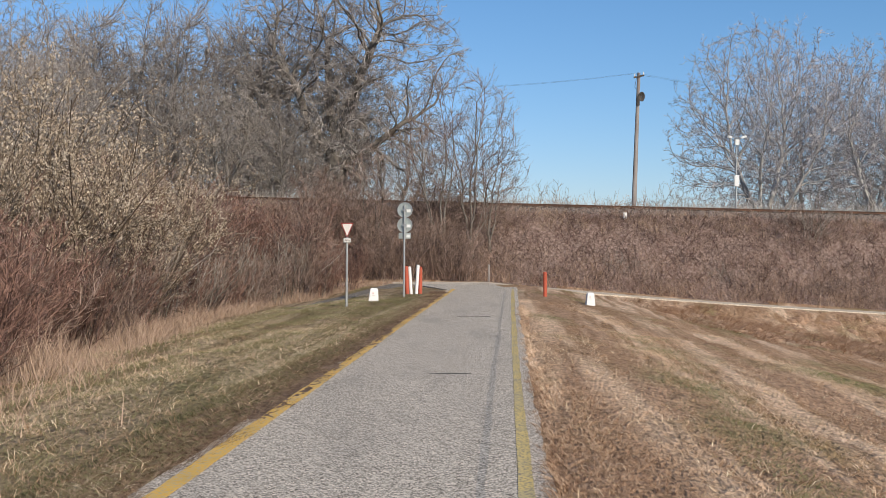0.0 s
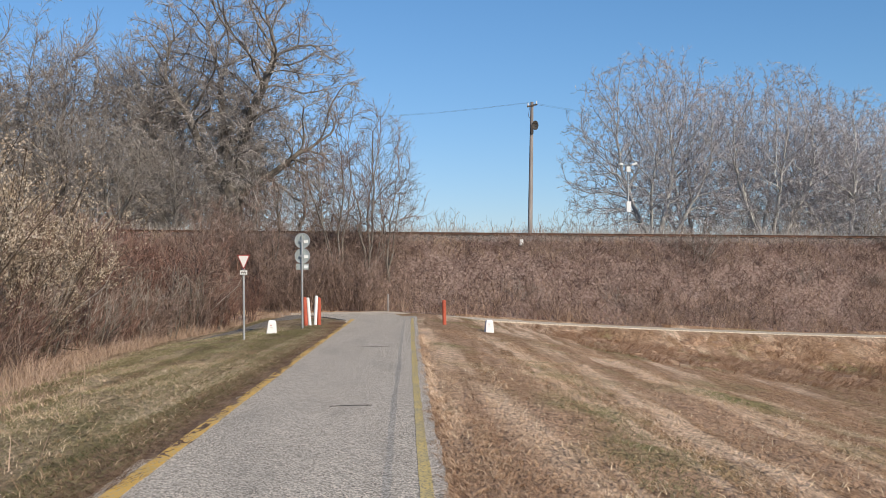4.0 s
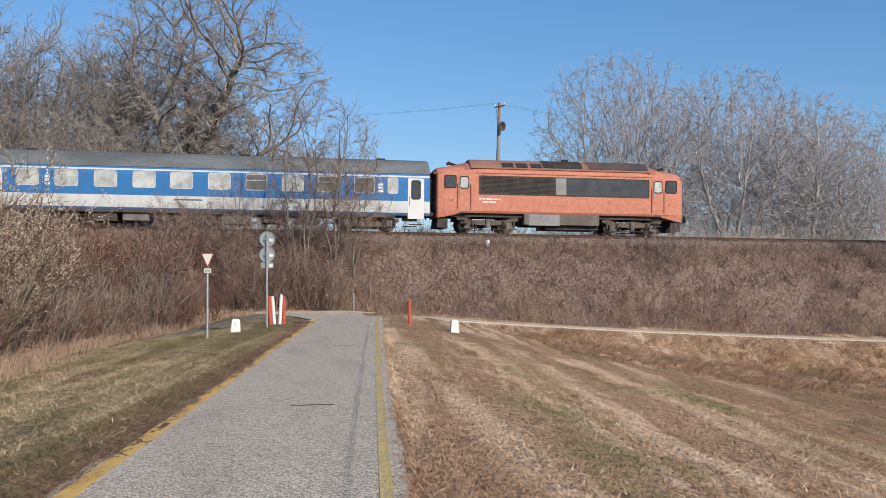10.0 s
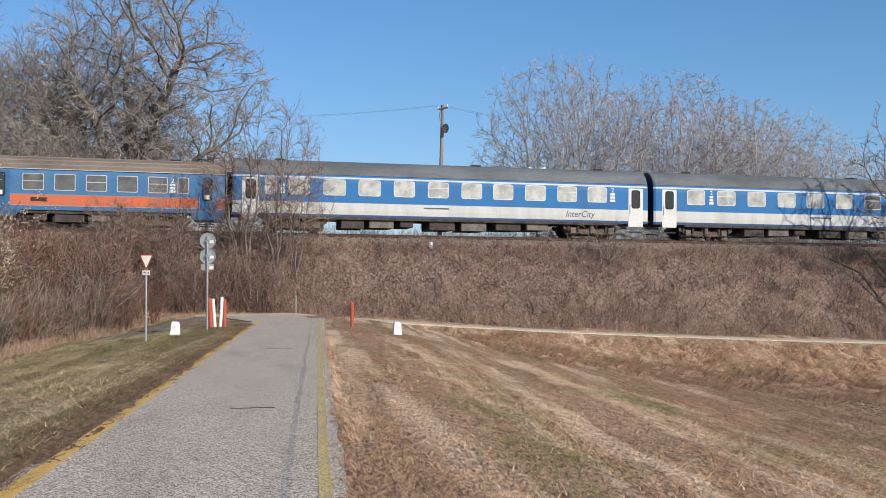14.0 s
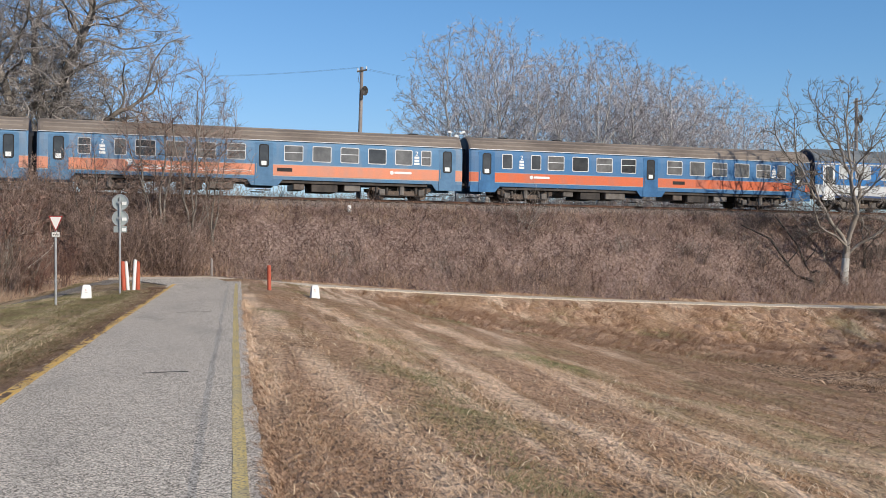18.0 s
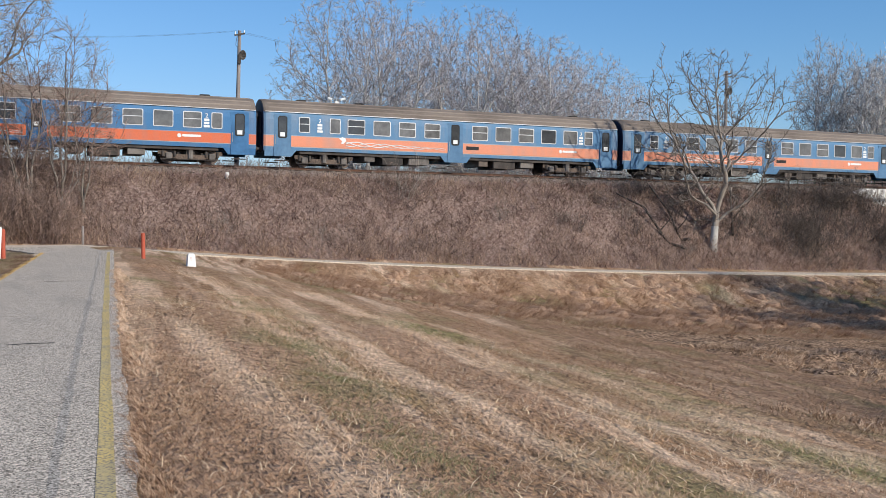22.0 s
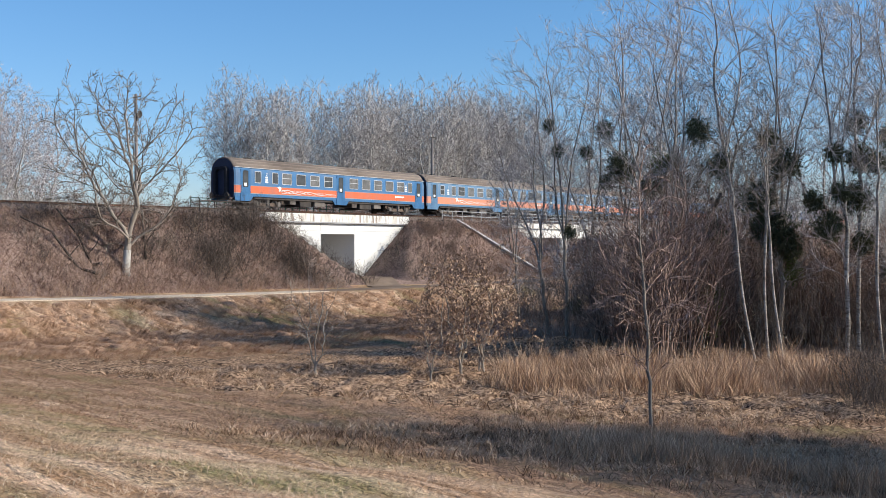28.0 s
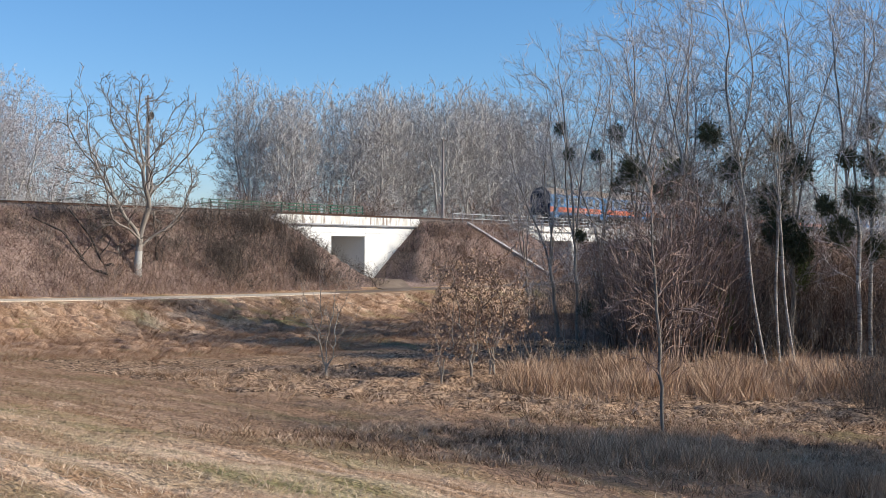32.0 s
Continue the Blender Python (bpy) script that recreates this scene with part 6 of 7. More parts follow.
def clumped(rng, x, y, s, keep):
    """Which points stay, in clumps of about s metres."""
    q = np.sin(x / s * 2.1 + 1.7 * np.sin(y / s * 1.3)) * np.sin(y / s * 1.9 + 1.3 * np.sin(x / s * 1.1))
    return rng.random(len(x)) < np.clip(keep + 0.55 * q, 0.05, 1)


def mounds(rng, x, y, r, h, along=None):
    """Low uneven tussock domes, nine corners and a top each, slumped to one side."""
    n, k = len(x), 9
    a = np.arange(k)[None, :] * 2 * math.pi / k + rng.uniform(0, 6.28, n)[:, None]
    rr = r[:, None] * rng.uniform(0.7, 1.3, (n, k))
    bx, by = x[:, None] + rr * np.cos(a), y[:, None] + rr * np.sin(a)
    mx, my = x[:, None] + 0.6 * rr * np.cos(a), y[:, None] + 0.6 * rr * np.sin(a)
    if along is not None:
        # drawn out to twice the length along one heading
        q = rng.normal(along, 0.35, n)
        for px, py in ((bx, by), (mx, my)):
            u = (px - x[:, None]) * np.cos(q)[:, None] + (py - y[:, None]) * np.sin(q)[:, None]
            px += u * np.cos(q)[:, None]
            py += u * np.sin(q)[:, None]
    gz = ground_z(x, y)
    mid = gz[:, None] + h[:, None] * rng.uniform(0.45, 1.0, (n, k))
    ring0 = np.stack([bx, by, ground_z(bx, by) - 0.05], -1)
    ring1 = np.stack([mx, my, mid], -1)
    top = np.stack([x + rng.normal(0, 0.2, n) * r, y + rng.normal(0, 0.2, n) * r, gz + h], -1)
    v = np.concatenate([ring0, ring1, top[:, None]], 1).reshape(-1, 3)
    b = np.arange(n)[:, None] * (2 * k + 1)
    j = np.arange(k)[None, :]
    j2 = (j + 1) % k
    f = np.concatenate([np.stack([b + j, b + j2, b + k + j2], -1).reshape(-1, 3), np.stack([b + j, b + k + j2, b + k + j], -1).reshape(-1, 3),
                        np.stack([b + k + j, b + k + j2, np.broadcast_to(b + 2 * k, (n, k))], -1).reshape(-1, 3)])
    return v, f


def meadow():
    rng = np.random.default_rng(3)
    # mown dry grass beside the path, thinner with distance
    n = 270000
    y = 4.5 + 30 * rng.random(n) ** 2.0
    d = 1.32 + 0.06 * np.sin(y * 3.1) + 15 * rng.random(n) ** 1.25
    x = path_x(y) + d
    ok = clumped(rng, x, y * 0.35, 0.8, 0.6) & (x < mown_edge(y) + 0.4 * np.sin(y * 0.8) + rng.normal(0, 0.2, n))
    x, y = x[ok], y[ok]
    h = rng.uniform(0.015, 0.06, len(x)) * (1 + 0.35 * np.sin(x * 1.9 + np.sin(y * 0.4)))
    stuff("mown_grass", *blades(rng, x, y, h, 1.5, 0.0046 + 0.00032 * y), DRY_GRASS, "short dry straw-coloured mown grass", "grass")
    n = 190000
    y = 4.5 + 33 * rng.random(n) ** 1.7
    d = 1.46 + 0.1 * np.sin(y * 2.3) + 0.08 * np.sin(y * 5.1) + 5.8 * rng.random(n) ** 0.9
    x = path_x(y) - d
    ok = clumped(rng, x, y * 0.5, 0.7, 0.6)
    x, y = x[ok], y[ok]
    h = rng.uniform(0.02, 0.075, len(x))
    stuff("verge_grass", *blades(rng, x, y, h, 1.6, 0.0055 + 0.0003 * y), GREEN_GRASS, "short straw and green verge grass", "grass")
    n = 52000
    y = 4.5 + 36 * rng.random(n) ** 1.6
    x = path_x(y) - 1.24 - 0.05 * np.sin(y * 2.7) - 0.04 * np.sin(y * 6.1 + 1) - 0.62 * rng.random(n) ** 0.8 - np.clip((9 - y) * 0.05, 0, 0.16)
    stuff("verge_thatch", *blades(rng, x, y, rng.uniform(0.02, 0.055, n), 3.0, 0.006 + 0.0003 * y, z=np.maximum(ground_z(x, y), land(path_x(y), y) + 0.055)), THATCH, "flattened dead grass along the asphalt edge", "grass")
    n = 20000
    y = 4.5 + 30 * rng.random(n) ** 1.6
    x = path_x(y) - 1.38 - 0.07 * np.sin(y * 2.1) - 0.7 * rng.random(n) ** 0.8
    stuff("verge_thatch", *blades(rng, x, y, rng.uniform(0.03, 0.07, n), 3.2, 0.007 + 0.0003 * y, bent=True), GREEN_GRASS, "long flattened straws over the muddy verge", "grass")
    n = 26000
    y = 5.5 + 32 * rng.random(n) ** 1.5
    x = path_x(y) - 1.30 - 0.08 * np.sin(y * 1.7) * np.sin(y * 0.6) - 0.45 * rng.random(n) - np.clip((10 - y) * 0.05, 0, 0.2)
    stuff("verge_straw", *blades(rng, x, y, rng.uniform(0.012, 0.035, n), 4.5, 0.006 + 0.0003 * y, z=np.maximum(ground_z(x, y), land(path_x(y), y) + 0.058), toward=0.2), THATCH, "flattened straws over the muddy edge", "grass")
    # clods of mud trodden over the edge line
    n = 170
    y = 10 + 30 * rng.random(n) ** 1.2
    x = path_x(y) - 1.27 - 0.13 * rng.random(n)
    r = rng.uniform(0.05, 0.16, n)
    v, f = mounds(rng, x, y, r, r * 0.03, 1.57)
    v[:, 2] = np.maximum(v[:, 2], np.repeat(land(path_x(y), y), len(v) // n) + 0.054 + 0.004 * rng.random(len(v)))
    stuff("mud_clods", v, f, MUD, "clods of dry mud on the path's edge line", "mud")
    n = 9000
    y = 4.5 + 26 * rng.random(n) ** 1.7
    x = path_x(y) + 1.36 + 0.05 * np.sin(y * 2.3) + 0.04 * np.sin(y * 7.1) + 0.14 * rng.random(n)
    ok = clumped(rng, x * 3, y, 0.35, 0.55)
    x, y = x[ok], y[ok]
    stuff("edge_tufts", *blades(rng, x, y, rng.uniform(0.03, 0.085, len(x)), 1.6, 0.0045 + 0.0003 * y, bent=True, toward=2.6), DRY_GRASS, "tufts of dry grass over the asphalt edge", "grass")
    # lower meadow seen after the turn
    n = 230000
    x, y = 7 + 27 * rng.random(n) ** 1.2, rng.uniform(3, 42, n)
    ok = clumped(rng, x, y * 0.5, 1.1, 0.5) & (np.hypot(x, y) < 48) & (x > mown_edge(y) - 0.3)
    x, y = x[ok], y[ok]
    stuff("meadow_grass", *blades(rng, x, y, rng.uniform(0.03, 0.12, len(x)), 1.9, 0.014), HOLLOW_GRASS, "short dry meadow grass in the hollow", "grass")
    # tufted bank between gravel road and hollow
    n = 90000
    x = rng.uniform(8, 66, n)
    y = 49.0 + 0.045 * x - 16 * rng.random(n) ** 1.2
    ok = clumped(rng, x, y, 1.2, 0.45)
    x, y = x[ok], y[ok]
    stuff("bank_grass", *blades(rng, x, y, rng.uniform(0.08, 0.3, len(x)) * (1 + 0.5 * np.sin(x * 1.4) * np.sin(y)), 1.9, 0.022, toward=-1.1), BANK_GRASS, "tufted reddish dry grass on the bank", "grass")
    # coarse tussocks lying downslope
    n, m = 5200, 20
    cx, cy = rng.uniform(14, 62, n), rng.uniform(19, 52, n)
    lo = 49.2 + 0.045 * cx
    ok = (cy < lo) & (cy > lo - 20 + 0.12 * cx) & (cx + 0.55 * (cy - 12) > 21) & (rng.random(n) < np.clip((cx - 12) / 22, 0.12, 1)) & clumped(rng, cx, cy, 2.3, 0.65)
    cx, cy = cx[ok], cy[ok]
    x, y = (np.repeat(q, m) + rng.normal(0, 0.12, len(q) * m) for q in (cx, cy))
    stuff("tussocks", *blades(rng, x, y, rng.uniform(0.1, 0.34, len(x)), 1.7, 0.02, bent=True, toward=-1.2), BANK_GRASS, "coarse reddish tussocks on the bank", "grass")
    # tall weeds along the foot of the embankment
    n = 24000
    x = rng.uniform(-9, 96, n)
    y = axis_y(x) - 9.5 + 3.0 * rng.random(n) ** 1.6
    ok = clumped(rng, x, y, 1.6, 0.6) & ~((x > 61) & (x < 72))
    x, y = x[ok], y[ok]
    stuff("embankment_weeds", *blades(rng, x, y, rng.uniform(0.25, 0.95, len(x)), 0.7, 0.02), WEED, "tall dead weeds along the embankment foot", "weeds")
    n = 26000
    x = rng.uniform(-12, 100, n)
    y = axis_y(x) - 5.2 + 2.2 * rng.random(n)
    ok = clumped(rng, x, y, 1.8, 0.6) & ~((x > 57) & (x < 78)) & (x < 92)
    x, y = x[ok], y[ok]
    stuff("crest_grass", *blades(rng, x, y, rng.uniform(0.2, 0.55, len(x)), 0.7, 0.022), CREST_GRASS, "dry grass along the top of the embankment", "grass")
    n = 42000
    x = rng.uniform(-16, 100, n)
    y = axis_y(x) + 2.7 + 2.0 * rng.random(n)
    ok = clumped(rng, x, y, 1.5, 0.7) & ~((x > 57) & (x < 78)) & (x < 92)
    x, y = x[ok], y[ok]
    stuff("far_side_brush", *blades(rng, x, y, rng.uniform(0.5, 1.6, len(x)), 0.45, 0.03), PALE_BRUSH, "pale dead brush on the far side of the track", "weeds")
    # greener bands between the mown swaths
    n = 36000
    y = 4.5 + 20 * rng.random(n) ** 1.3
    x = np.where(rng.random(n) < 0.93, 1.95 + 0.1 * y + rng.normal(0, 0.3, n) * (0.6 + 0.03 * y), 10.6 + rng.normal(0, 1.3, n))
    y = np.where(x > 7, y * 0.6 + 11, y)
    ok = clumped(rng, x, y * 0.5, 0.6, 0.5)
    x, y = x[ok], y[ok]
    stuff("green_grass", *blades(rng, x, y, rng.uniform(0.02, 0.06, len(x)), 1.6, 0.006 + 0.0003 * y), FRESH_GRASS, "greener grass between the mown swaths", "grass")
    n = 70000
    y = 4.5 + 33 * rng.random(n) ** 1.5
    x = path_x(y) - 2.2 - 4.5 * rng.random(n)
    ok = clumped(rng, x, y * 0.4, 1.1, 0.6)
    x, y = x[ok], y[ok]
    stuff("green_grass", *blades(rng, x, y, rng.uniform(0.02, 0.07, len(x)), 1.5, 0.006 + 0.0003 * y), FRESH_GRASS, "greener grass on the verge", "grass")
    # matted stalks on the embankment's slope
    n = 110000
    x = rng.uniform(-12, 100, n)
    y = axis_y(x) - 9.4 + 6.2 * rng.random(n)
    ok = clumped(rng, x, y, 0.9, 0.6) & ~((x > 60.5) & (x < 73))
    x, y = x[ok], y[ok]
    stuff("slope_thatch", *blades(rng, x, y, rng.uniform(0.15, 0.55, len(x)), 1.6, 0.027), BANK_MAT, "matted dead stalks on the embankment slope", "weeds")
    n, m = 5200, 12
    cy = 4.6 + 20 * rng.random(n) ** 1.8
    cx = path_x(cy) + np.where(rng.random(n) < 0.7, 1.6 + 9 * rng.random(n), -1.7 - 5 * rng.random(n))
    x, y = (np.repeat(q, m) + rng.normal(0, 0.035, n * m) for q in (cx, cy))
    stuff("grass_tufts", *blades(rng, x, y, rng.uniform(0.03, 0.11, n * m), 1.4, 0.006), DRY_GRASS, "loose tufts of dry grass", "grass")
    n = 16000
    y = 4.5 + 17 * rng.random(n) ** 1.7
    x = path_x(y) + np.where(rng.random(n) < 0.55, 1.5 + 8 * rng.random(n), -1.5 - 4.5 * rng.random(n))
    ok = clumped(rng, x, y, 0.5, 0.45)
    x, y = x[ok], y[ok]
    stuff("loose_straw", *blades(rng, x, y, rng.uniform(0.035, 0.10, len(x)), 2.0, 0.006 + 0.0003 * y, bent=True), STRAW, "loose bright straws on the mown grass", "grass")
    # tall dead grass before the thicket beside the path
    n = 30000
    y = rng.uniform(8, 47, n)
    x = np.interp(y, [8, 15, 24, 32, 40, 47], [-5.2, -6.2, -7.7, -8.4, -8.3, -6.0]) - 0.1 + rng.normal(0, 0.8, n)
    ok = clumped(rng, x, y, 1.3, 0.4)
    x, y = x[ok], y[ok]
    n = len(x)
    stuff("thicket_weeds", *blades(rng, x, y, rng.uniform(0.12, 0.85, n) * np.clip(0.7 + 0.5 * np.sin(y * 0.9 + 2 * np.sin(x)), 0.25, 1.1), 0.7, 0.011), WEED, "tall dead weeds before the thicket", "weeds")
    n = 17000
    y = rng.uniform(24, 50, n)
    x = np.interp(y, [24, 32, 40, 47, 50], [-7.2, -7.7, -7.4, -5.2, -2.5]) + rng.normal(0, 0.55, n)
    ok = clumped(rng, x, y, 1.1, 0.35)
    x, y = x[ok], y[ok]
    stuff("thicket_grass", *blades(rng, x, y, rng.uniform(0.08, 0.5, len(x)), 1.1, 0.012, bent=True), WEED, "tan dead grass along the foot of the thicket", "grass")
    # reeds and coarse dead grass in the hollow
    n = 78000
    u, q = rng.random(n), 11 * rng.beta(1.1, 2.2, n)
    x = np.interp(u, [0, 0.25, 0.5, 0.75, 1], [27.2, 27.6, 29.0, 31.6, 37]) + q * 0.87 + rng.normal(0, 0.5, n)
    y = np.interp(u, [0, 0.25, 0.5, 0.75, 1], [19.0, 16.6, 15.0, 13.2, 10.6]) + q * 0.45 + rng.normal(0, 0.5, n)
    ok = clumped(rng, x, y, 1.2, 0.45)
    x, y = x[ok], y[ok]
    stuff("reeds", *blades(rng, x, y, rng.uniform(0.3, 1.5, len(x)) * np.clip(0.62 + 0.4 * np.sin(x * 1.9 + np.sin(y)) * np.sin(y * 1.6 + x) + 0.12 * np.sin(x * 5.1) * np.sin(y * 4.3), 0.2, 1), 0.6, 0.022), REED, "tall pale brown dead reeds in the hollow", "reeds")
    n = 40000
    x, y = rng.uniform(19, 46, n), rng.uniform(6, 28, n)
    ok = clumped(rng, x, y, 0.9, 0.15) & (x + 0.55 * (y - 12) > 25) & (y > 0.1 * x + 4)
    x, y = x[ok], y[ok]
    stuff("flattened_sedge", *blades(rng, x, y, rng.uniform(0.1, 0.35, len(x)), 2.0, 0.035), REED, "flattened clumps of dead sedge", "sedge")
    n, m = 9000, 12
    cx, cy = rng.uniform(19, 47, n), rng.uniform(5, 29, n)
    ok = (cx + 0.55 * (cy - 12) > 25.5) & (cy > 0.1 * cx + 3) & clumped(rng, cx, cy, 0.8, 0.5)
    cx, cy = cx[ok], cy[ok]
    x, y = (np.repeat(q, m) + rng.normal(0, 0.14, len(q) * m) for q in (cx, cy))
    stuff("sedge_clumps", *blades(rng, x, y, rng.uniform(0.06, 0.26, len(x)), 1.5, 0.024, bent=True), SEDGE, "matted clumps of dead sedge", "sedge")
    n = 5200
    x, y = rng.uniform(19, 47, n), rng.uniform(5, 30, n)
    ok = (x + 0.55 * (y - 12) > 25.5) & (y > 0.1 * x + 3) & clumped(rng, x, y, 1.6, 0.6)
    x, y = x[ok], y[ok]
    r = rng.uniform(0.2, 0.8, len(x))
    stuff("sedge_mounds", *mounds(rng, x, y, r, r * rng.uniform(0.1, 0.3, len(x)) * np.clip((x + 0.55 * (y - 12) - 25.5) / 5, 0.2, 1) * np.clip((30 - y) / 8, 0.25, 1)), LITTER, "matted mounds of dead sedge in the hollow", "sedge")
    n = 3600
    x, y = rng.uniform(10, 62, n), rng.uniform(20, 52, n)
    lo = 49.0 + 0.045 * x
    ok = (y < lo) & (y > lo - 15 + 0.1 * x) & clumped(rng, x, y, 2.0, 0.6)
    x, y = x[ok], y[ok]
    r = rng.uniform(0.2, 0.6, len(x))
    r *= 0.6
    stuff("tussock_mounds", *mounds(rng, x, y, r, r * np.where(x > 24, rng.uniform(0.2, 0.6, len(x)), rng.uniform(0.08, 0.25, len(x))), -1.0), RED_MAT, "matted reddish tussock mounds on the bank", "grass")
    for cx, cy, r, n, h in ((17.4, 9.3, 0.85, 3600, 0.62), (19.2, 10.4, 0.9, 2200, 0.45), (21.6, 11.2, 0.6, 1400, 0.4), (17.6, 7.4, 0.7, 2200, 0.5), (17.8, 5.6, 0.6, 2200, 0.55), (22.5, 9.0, 1.4, 900, 0.35)):
        x, y = cx + r * rng.normal(0, 1, n), cy + r * rng.normal(0, 1, n)
        stuff("sapling_weeds", *blades(rng, x, y, rng.uniform(0.1, 1.0, n) * h, 0.6, 0.011), REED, "thin dead weeds in the hollow", "weeds")
    n, m = 5200, 12
    cx, cy = rng.uniform(11.5, 26, n), rng.uniform(3, 15, n)
    w = cx + 0.55 * (cy - 12)
    ok = (w < 26) & (rng.random(n) < np.clip((w - 9.5) / 6, 0, 1)) & clumped(rng, cx, cy, 0.9, 0.55)
    cx, cy = cx[ok], cy[ok]
    x, y = (np.repeat(q, m) + rng.normal(0, 0.09, len(q) * m) for q in (cx, cy))
    stuff("hollow_tufts", *blades(rng, x, y, rng.uniform(0.05, 0.22, len(x)), 1.5, 0.014, bent=True), SEDGE, "matted tufts of dead grass in the hollow", "grass")


meadow()


def scrub_cover():
    """The tangle of bare twigs over the embankment's slope."""
    rng = np.random.default_rng(11)
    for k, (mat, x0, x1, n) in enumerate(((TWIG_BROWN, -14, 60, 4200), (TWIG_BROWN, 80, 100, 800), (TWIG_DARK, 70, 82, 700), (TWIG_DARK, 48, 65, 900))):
        x = rng.uniform(x0, x1, n)
        y = axis_y(x) - 9.2 + 5.6 * rng.random(n)
        if x1 == 60:
            ok = clumped(rng, x, y * 0.6, 3.5, 0.7)
            x, y = x[ok], y[ok]
        h = rng.uniform(0.45, 1.3, len(x)) * (1 + 0.3 * np.sin(x * 0.7))
        hd = np.stack([rng.normal(0, 0.5, len(x)), rng.normal(-0.25, 0.4, len(x)), np.ones(len(x))], -1)
        S, SR = stems(rng, np.stack([x, y, ground_z(x, y) - 0.05], -1), hd, h, 4, 0.22, -0.02, 0.012, 0.5)
        A, AR = grow(rng, S, SR, 5, 0.8, 50, 0.2, 1.0, 3, -0.03, 0.25, 0.7, 0.5, 0.2, 0.007)
        v, f = joined([tubes(S, SR), slips(rng, A, AR)])
        stuff("embankment_scrub", v, f, mat, "tangled bare brown scrub on the embankment", "scrub")


scrub_cover()


def left_thicket():
    red = [bush_mesh("red_bush", 30 + k, 2.6, 3.0, 46, TWIG_RED, 9, 7, 0.012, 0.08, 0.13, 0.006, 0.45)[0] for k in range(3)]
    brown = [bush_mesh("brown_bush", 40 + k, 3.0, 3.2, 42, TWIG_BROWN, 9, 7, 0.014, 0.06, 0.18, 0.0065, 0.5)[0] for k in range(3)]
    rng = random.Random(4)
    for y in np.arange(11, 50, 1.7):
        edge = float(np.interp(y, [11, 15, 19, 26, 36, 44, 48], [-5.9, -6.5, -7.3, -8.0, -8.3, -6.6, -4.4]))
        for row in range(3):
            x = edge - 0.7 - row * 1.9 + rng.uniform(-0.5, 0.5)
            yy = y + rng.uniform(-0.6, 0.6)
            r = rng.random() < (0.68 if y < 34 else 0.4)
            s = (0.78 + 0.2 * row + (0.2 if y < 24 else 0.45 if y > 33 and row else 0)) * rng.uniform(0.85, 1.15)
            plant_bush(rng.choice(red if r else brown), x, yy, s, rng.uniform(0, 360), "dense bare reddish-brown shrub beside the path" if r else "dense bare brown shrub beside the path", "thicket shrubs")
    for k in range(18):
        x, y = rng.uniform(-10, 1.5), rng.uniform(54.5, 60)
        plant_bush(rng.choice(brown), x, y, rng.uniform(0.7, 1.1), rng.uniform(0, 360), "bare brown shrub on the embankment slope", "embankment shrubs")
    tangle = bush_mesh("tangled_bush", 53, 3.0, 3.0, 22, TWIG_SHADE, 6, 4, 0.016, 0.0, 0.2, 0.007, 0.9)[0]
    plant_bush(tangle, 20.6, float(axis_y(20.6)) - 5.0, 1.0, 0, "tangled bare shrub on the embankment slope", "embankment shrubs")
    for k in range(7):
        x = (9.5, 15.0, 26.5, 31.0, 35.5, 39.0, 45.5)[k]
        plant_bush(tangle, x, float(axis_y(x)) - rng.uniform(5.5, 8.0), rng.uniform(0.35, 0.6), rng.uniform(0, 360), "low tangled shrub on the embankment slope", "embankment shrubs")
    for k in range(10):
        x = rng.uniform(76, 98)
        y = float(axis_y(x)) - rng.uniform(4.4, 8.8)
        plant_bush(rng.choice(brown), x, y, rng.uniform(0.35, 0.6), rng.uniform(0, 360), "low bare brown shrub on the embankment slope", "embankment shrubs")
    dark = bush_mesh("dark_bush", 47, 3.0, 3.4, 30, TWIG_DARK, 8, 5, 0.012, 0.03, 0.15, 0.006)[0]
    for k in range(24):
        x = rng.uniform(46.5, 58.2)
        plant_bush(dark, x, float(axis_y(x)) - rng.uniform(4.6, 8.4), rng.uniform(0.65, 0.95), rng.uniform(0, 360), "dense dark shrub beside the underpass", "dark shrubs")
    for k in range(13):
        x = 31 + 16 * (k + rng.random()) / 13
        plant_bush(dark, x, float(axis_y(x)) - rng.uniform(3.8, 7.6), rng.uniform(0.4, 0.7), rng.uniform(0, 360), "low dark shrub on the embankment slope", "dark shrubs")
    for k, pts in enumerate((((35.9, 61.9), (37.2, 60.6), (38.3, 59.4), (39.2, 58.6)), ((38.6, 62.2), (39.2, 60.8), (39.4, 59.6), (39.6, 58.9)), ((45.2, 62.4), (44.4, 61.0), (43.6, 59.8)))):
        line = [Vector((x, y, float(ground_z(x, y)) + 0.35 + 0.5 * math.sin(j * 2.1 + k))) for j, (x, y) in enumerate(pts)]
        fine = [a.lerp(b, u) for a, b in zip(line[:-1], line[1:]) for u in (0, 0.34, 0.67)] + [line[-1]]
        t = thing("fallen_limb", Matrix(), "dark dead limb lying on the embankment slope", "branch", "fallen limbs")
        part("limb", Build().tube(fine, [0.05 + 0.06 * j / len(fine) for j in range(len(fine))], 7), TAR_WOOD, t)
        q = fine[len(fine) // 2]
        part("side_limb", Build().tube([q, q + Vector((0.5, -0.3, 0.7)), q + Vector((0.7, -0.5, 1.5))], [0.05, 0.035, 0.015], 6), TAR_WOOD, t)
    pale = bush_mesh("pale_stemmed_bush", 52, 3.6, 3.2, 11, TWIG_SHADE, 4, 3, 0.032, 0.1, 0.28, 0.009, 0.45)[0]
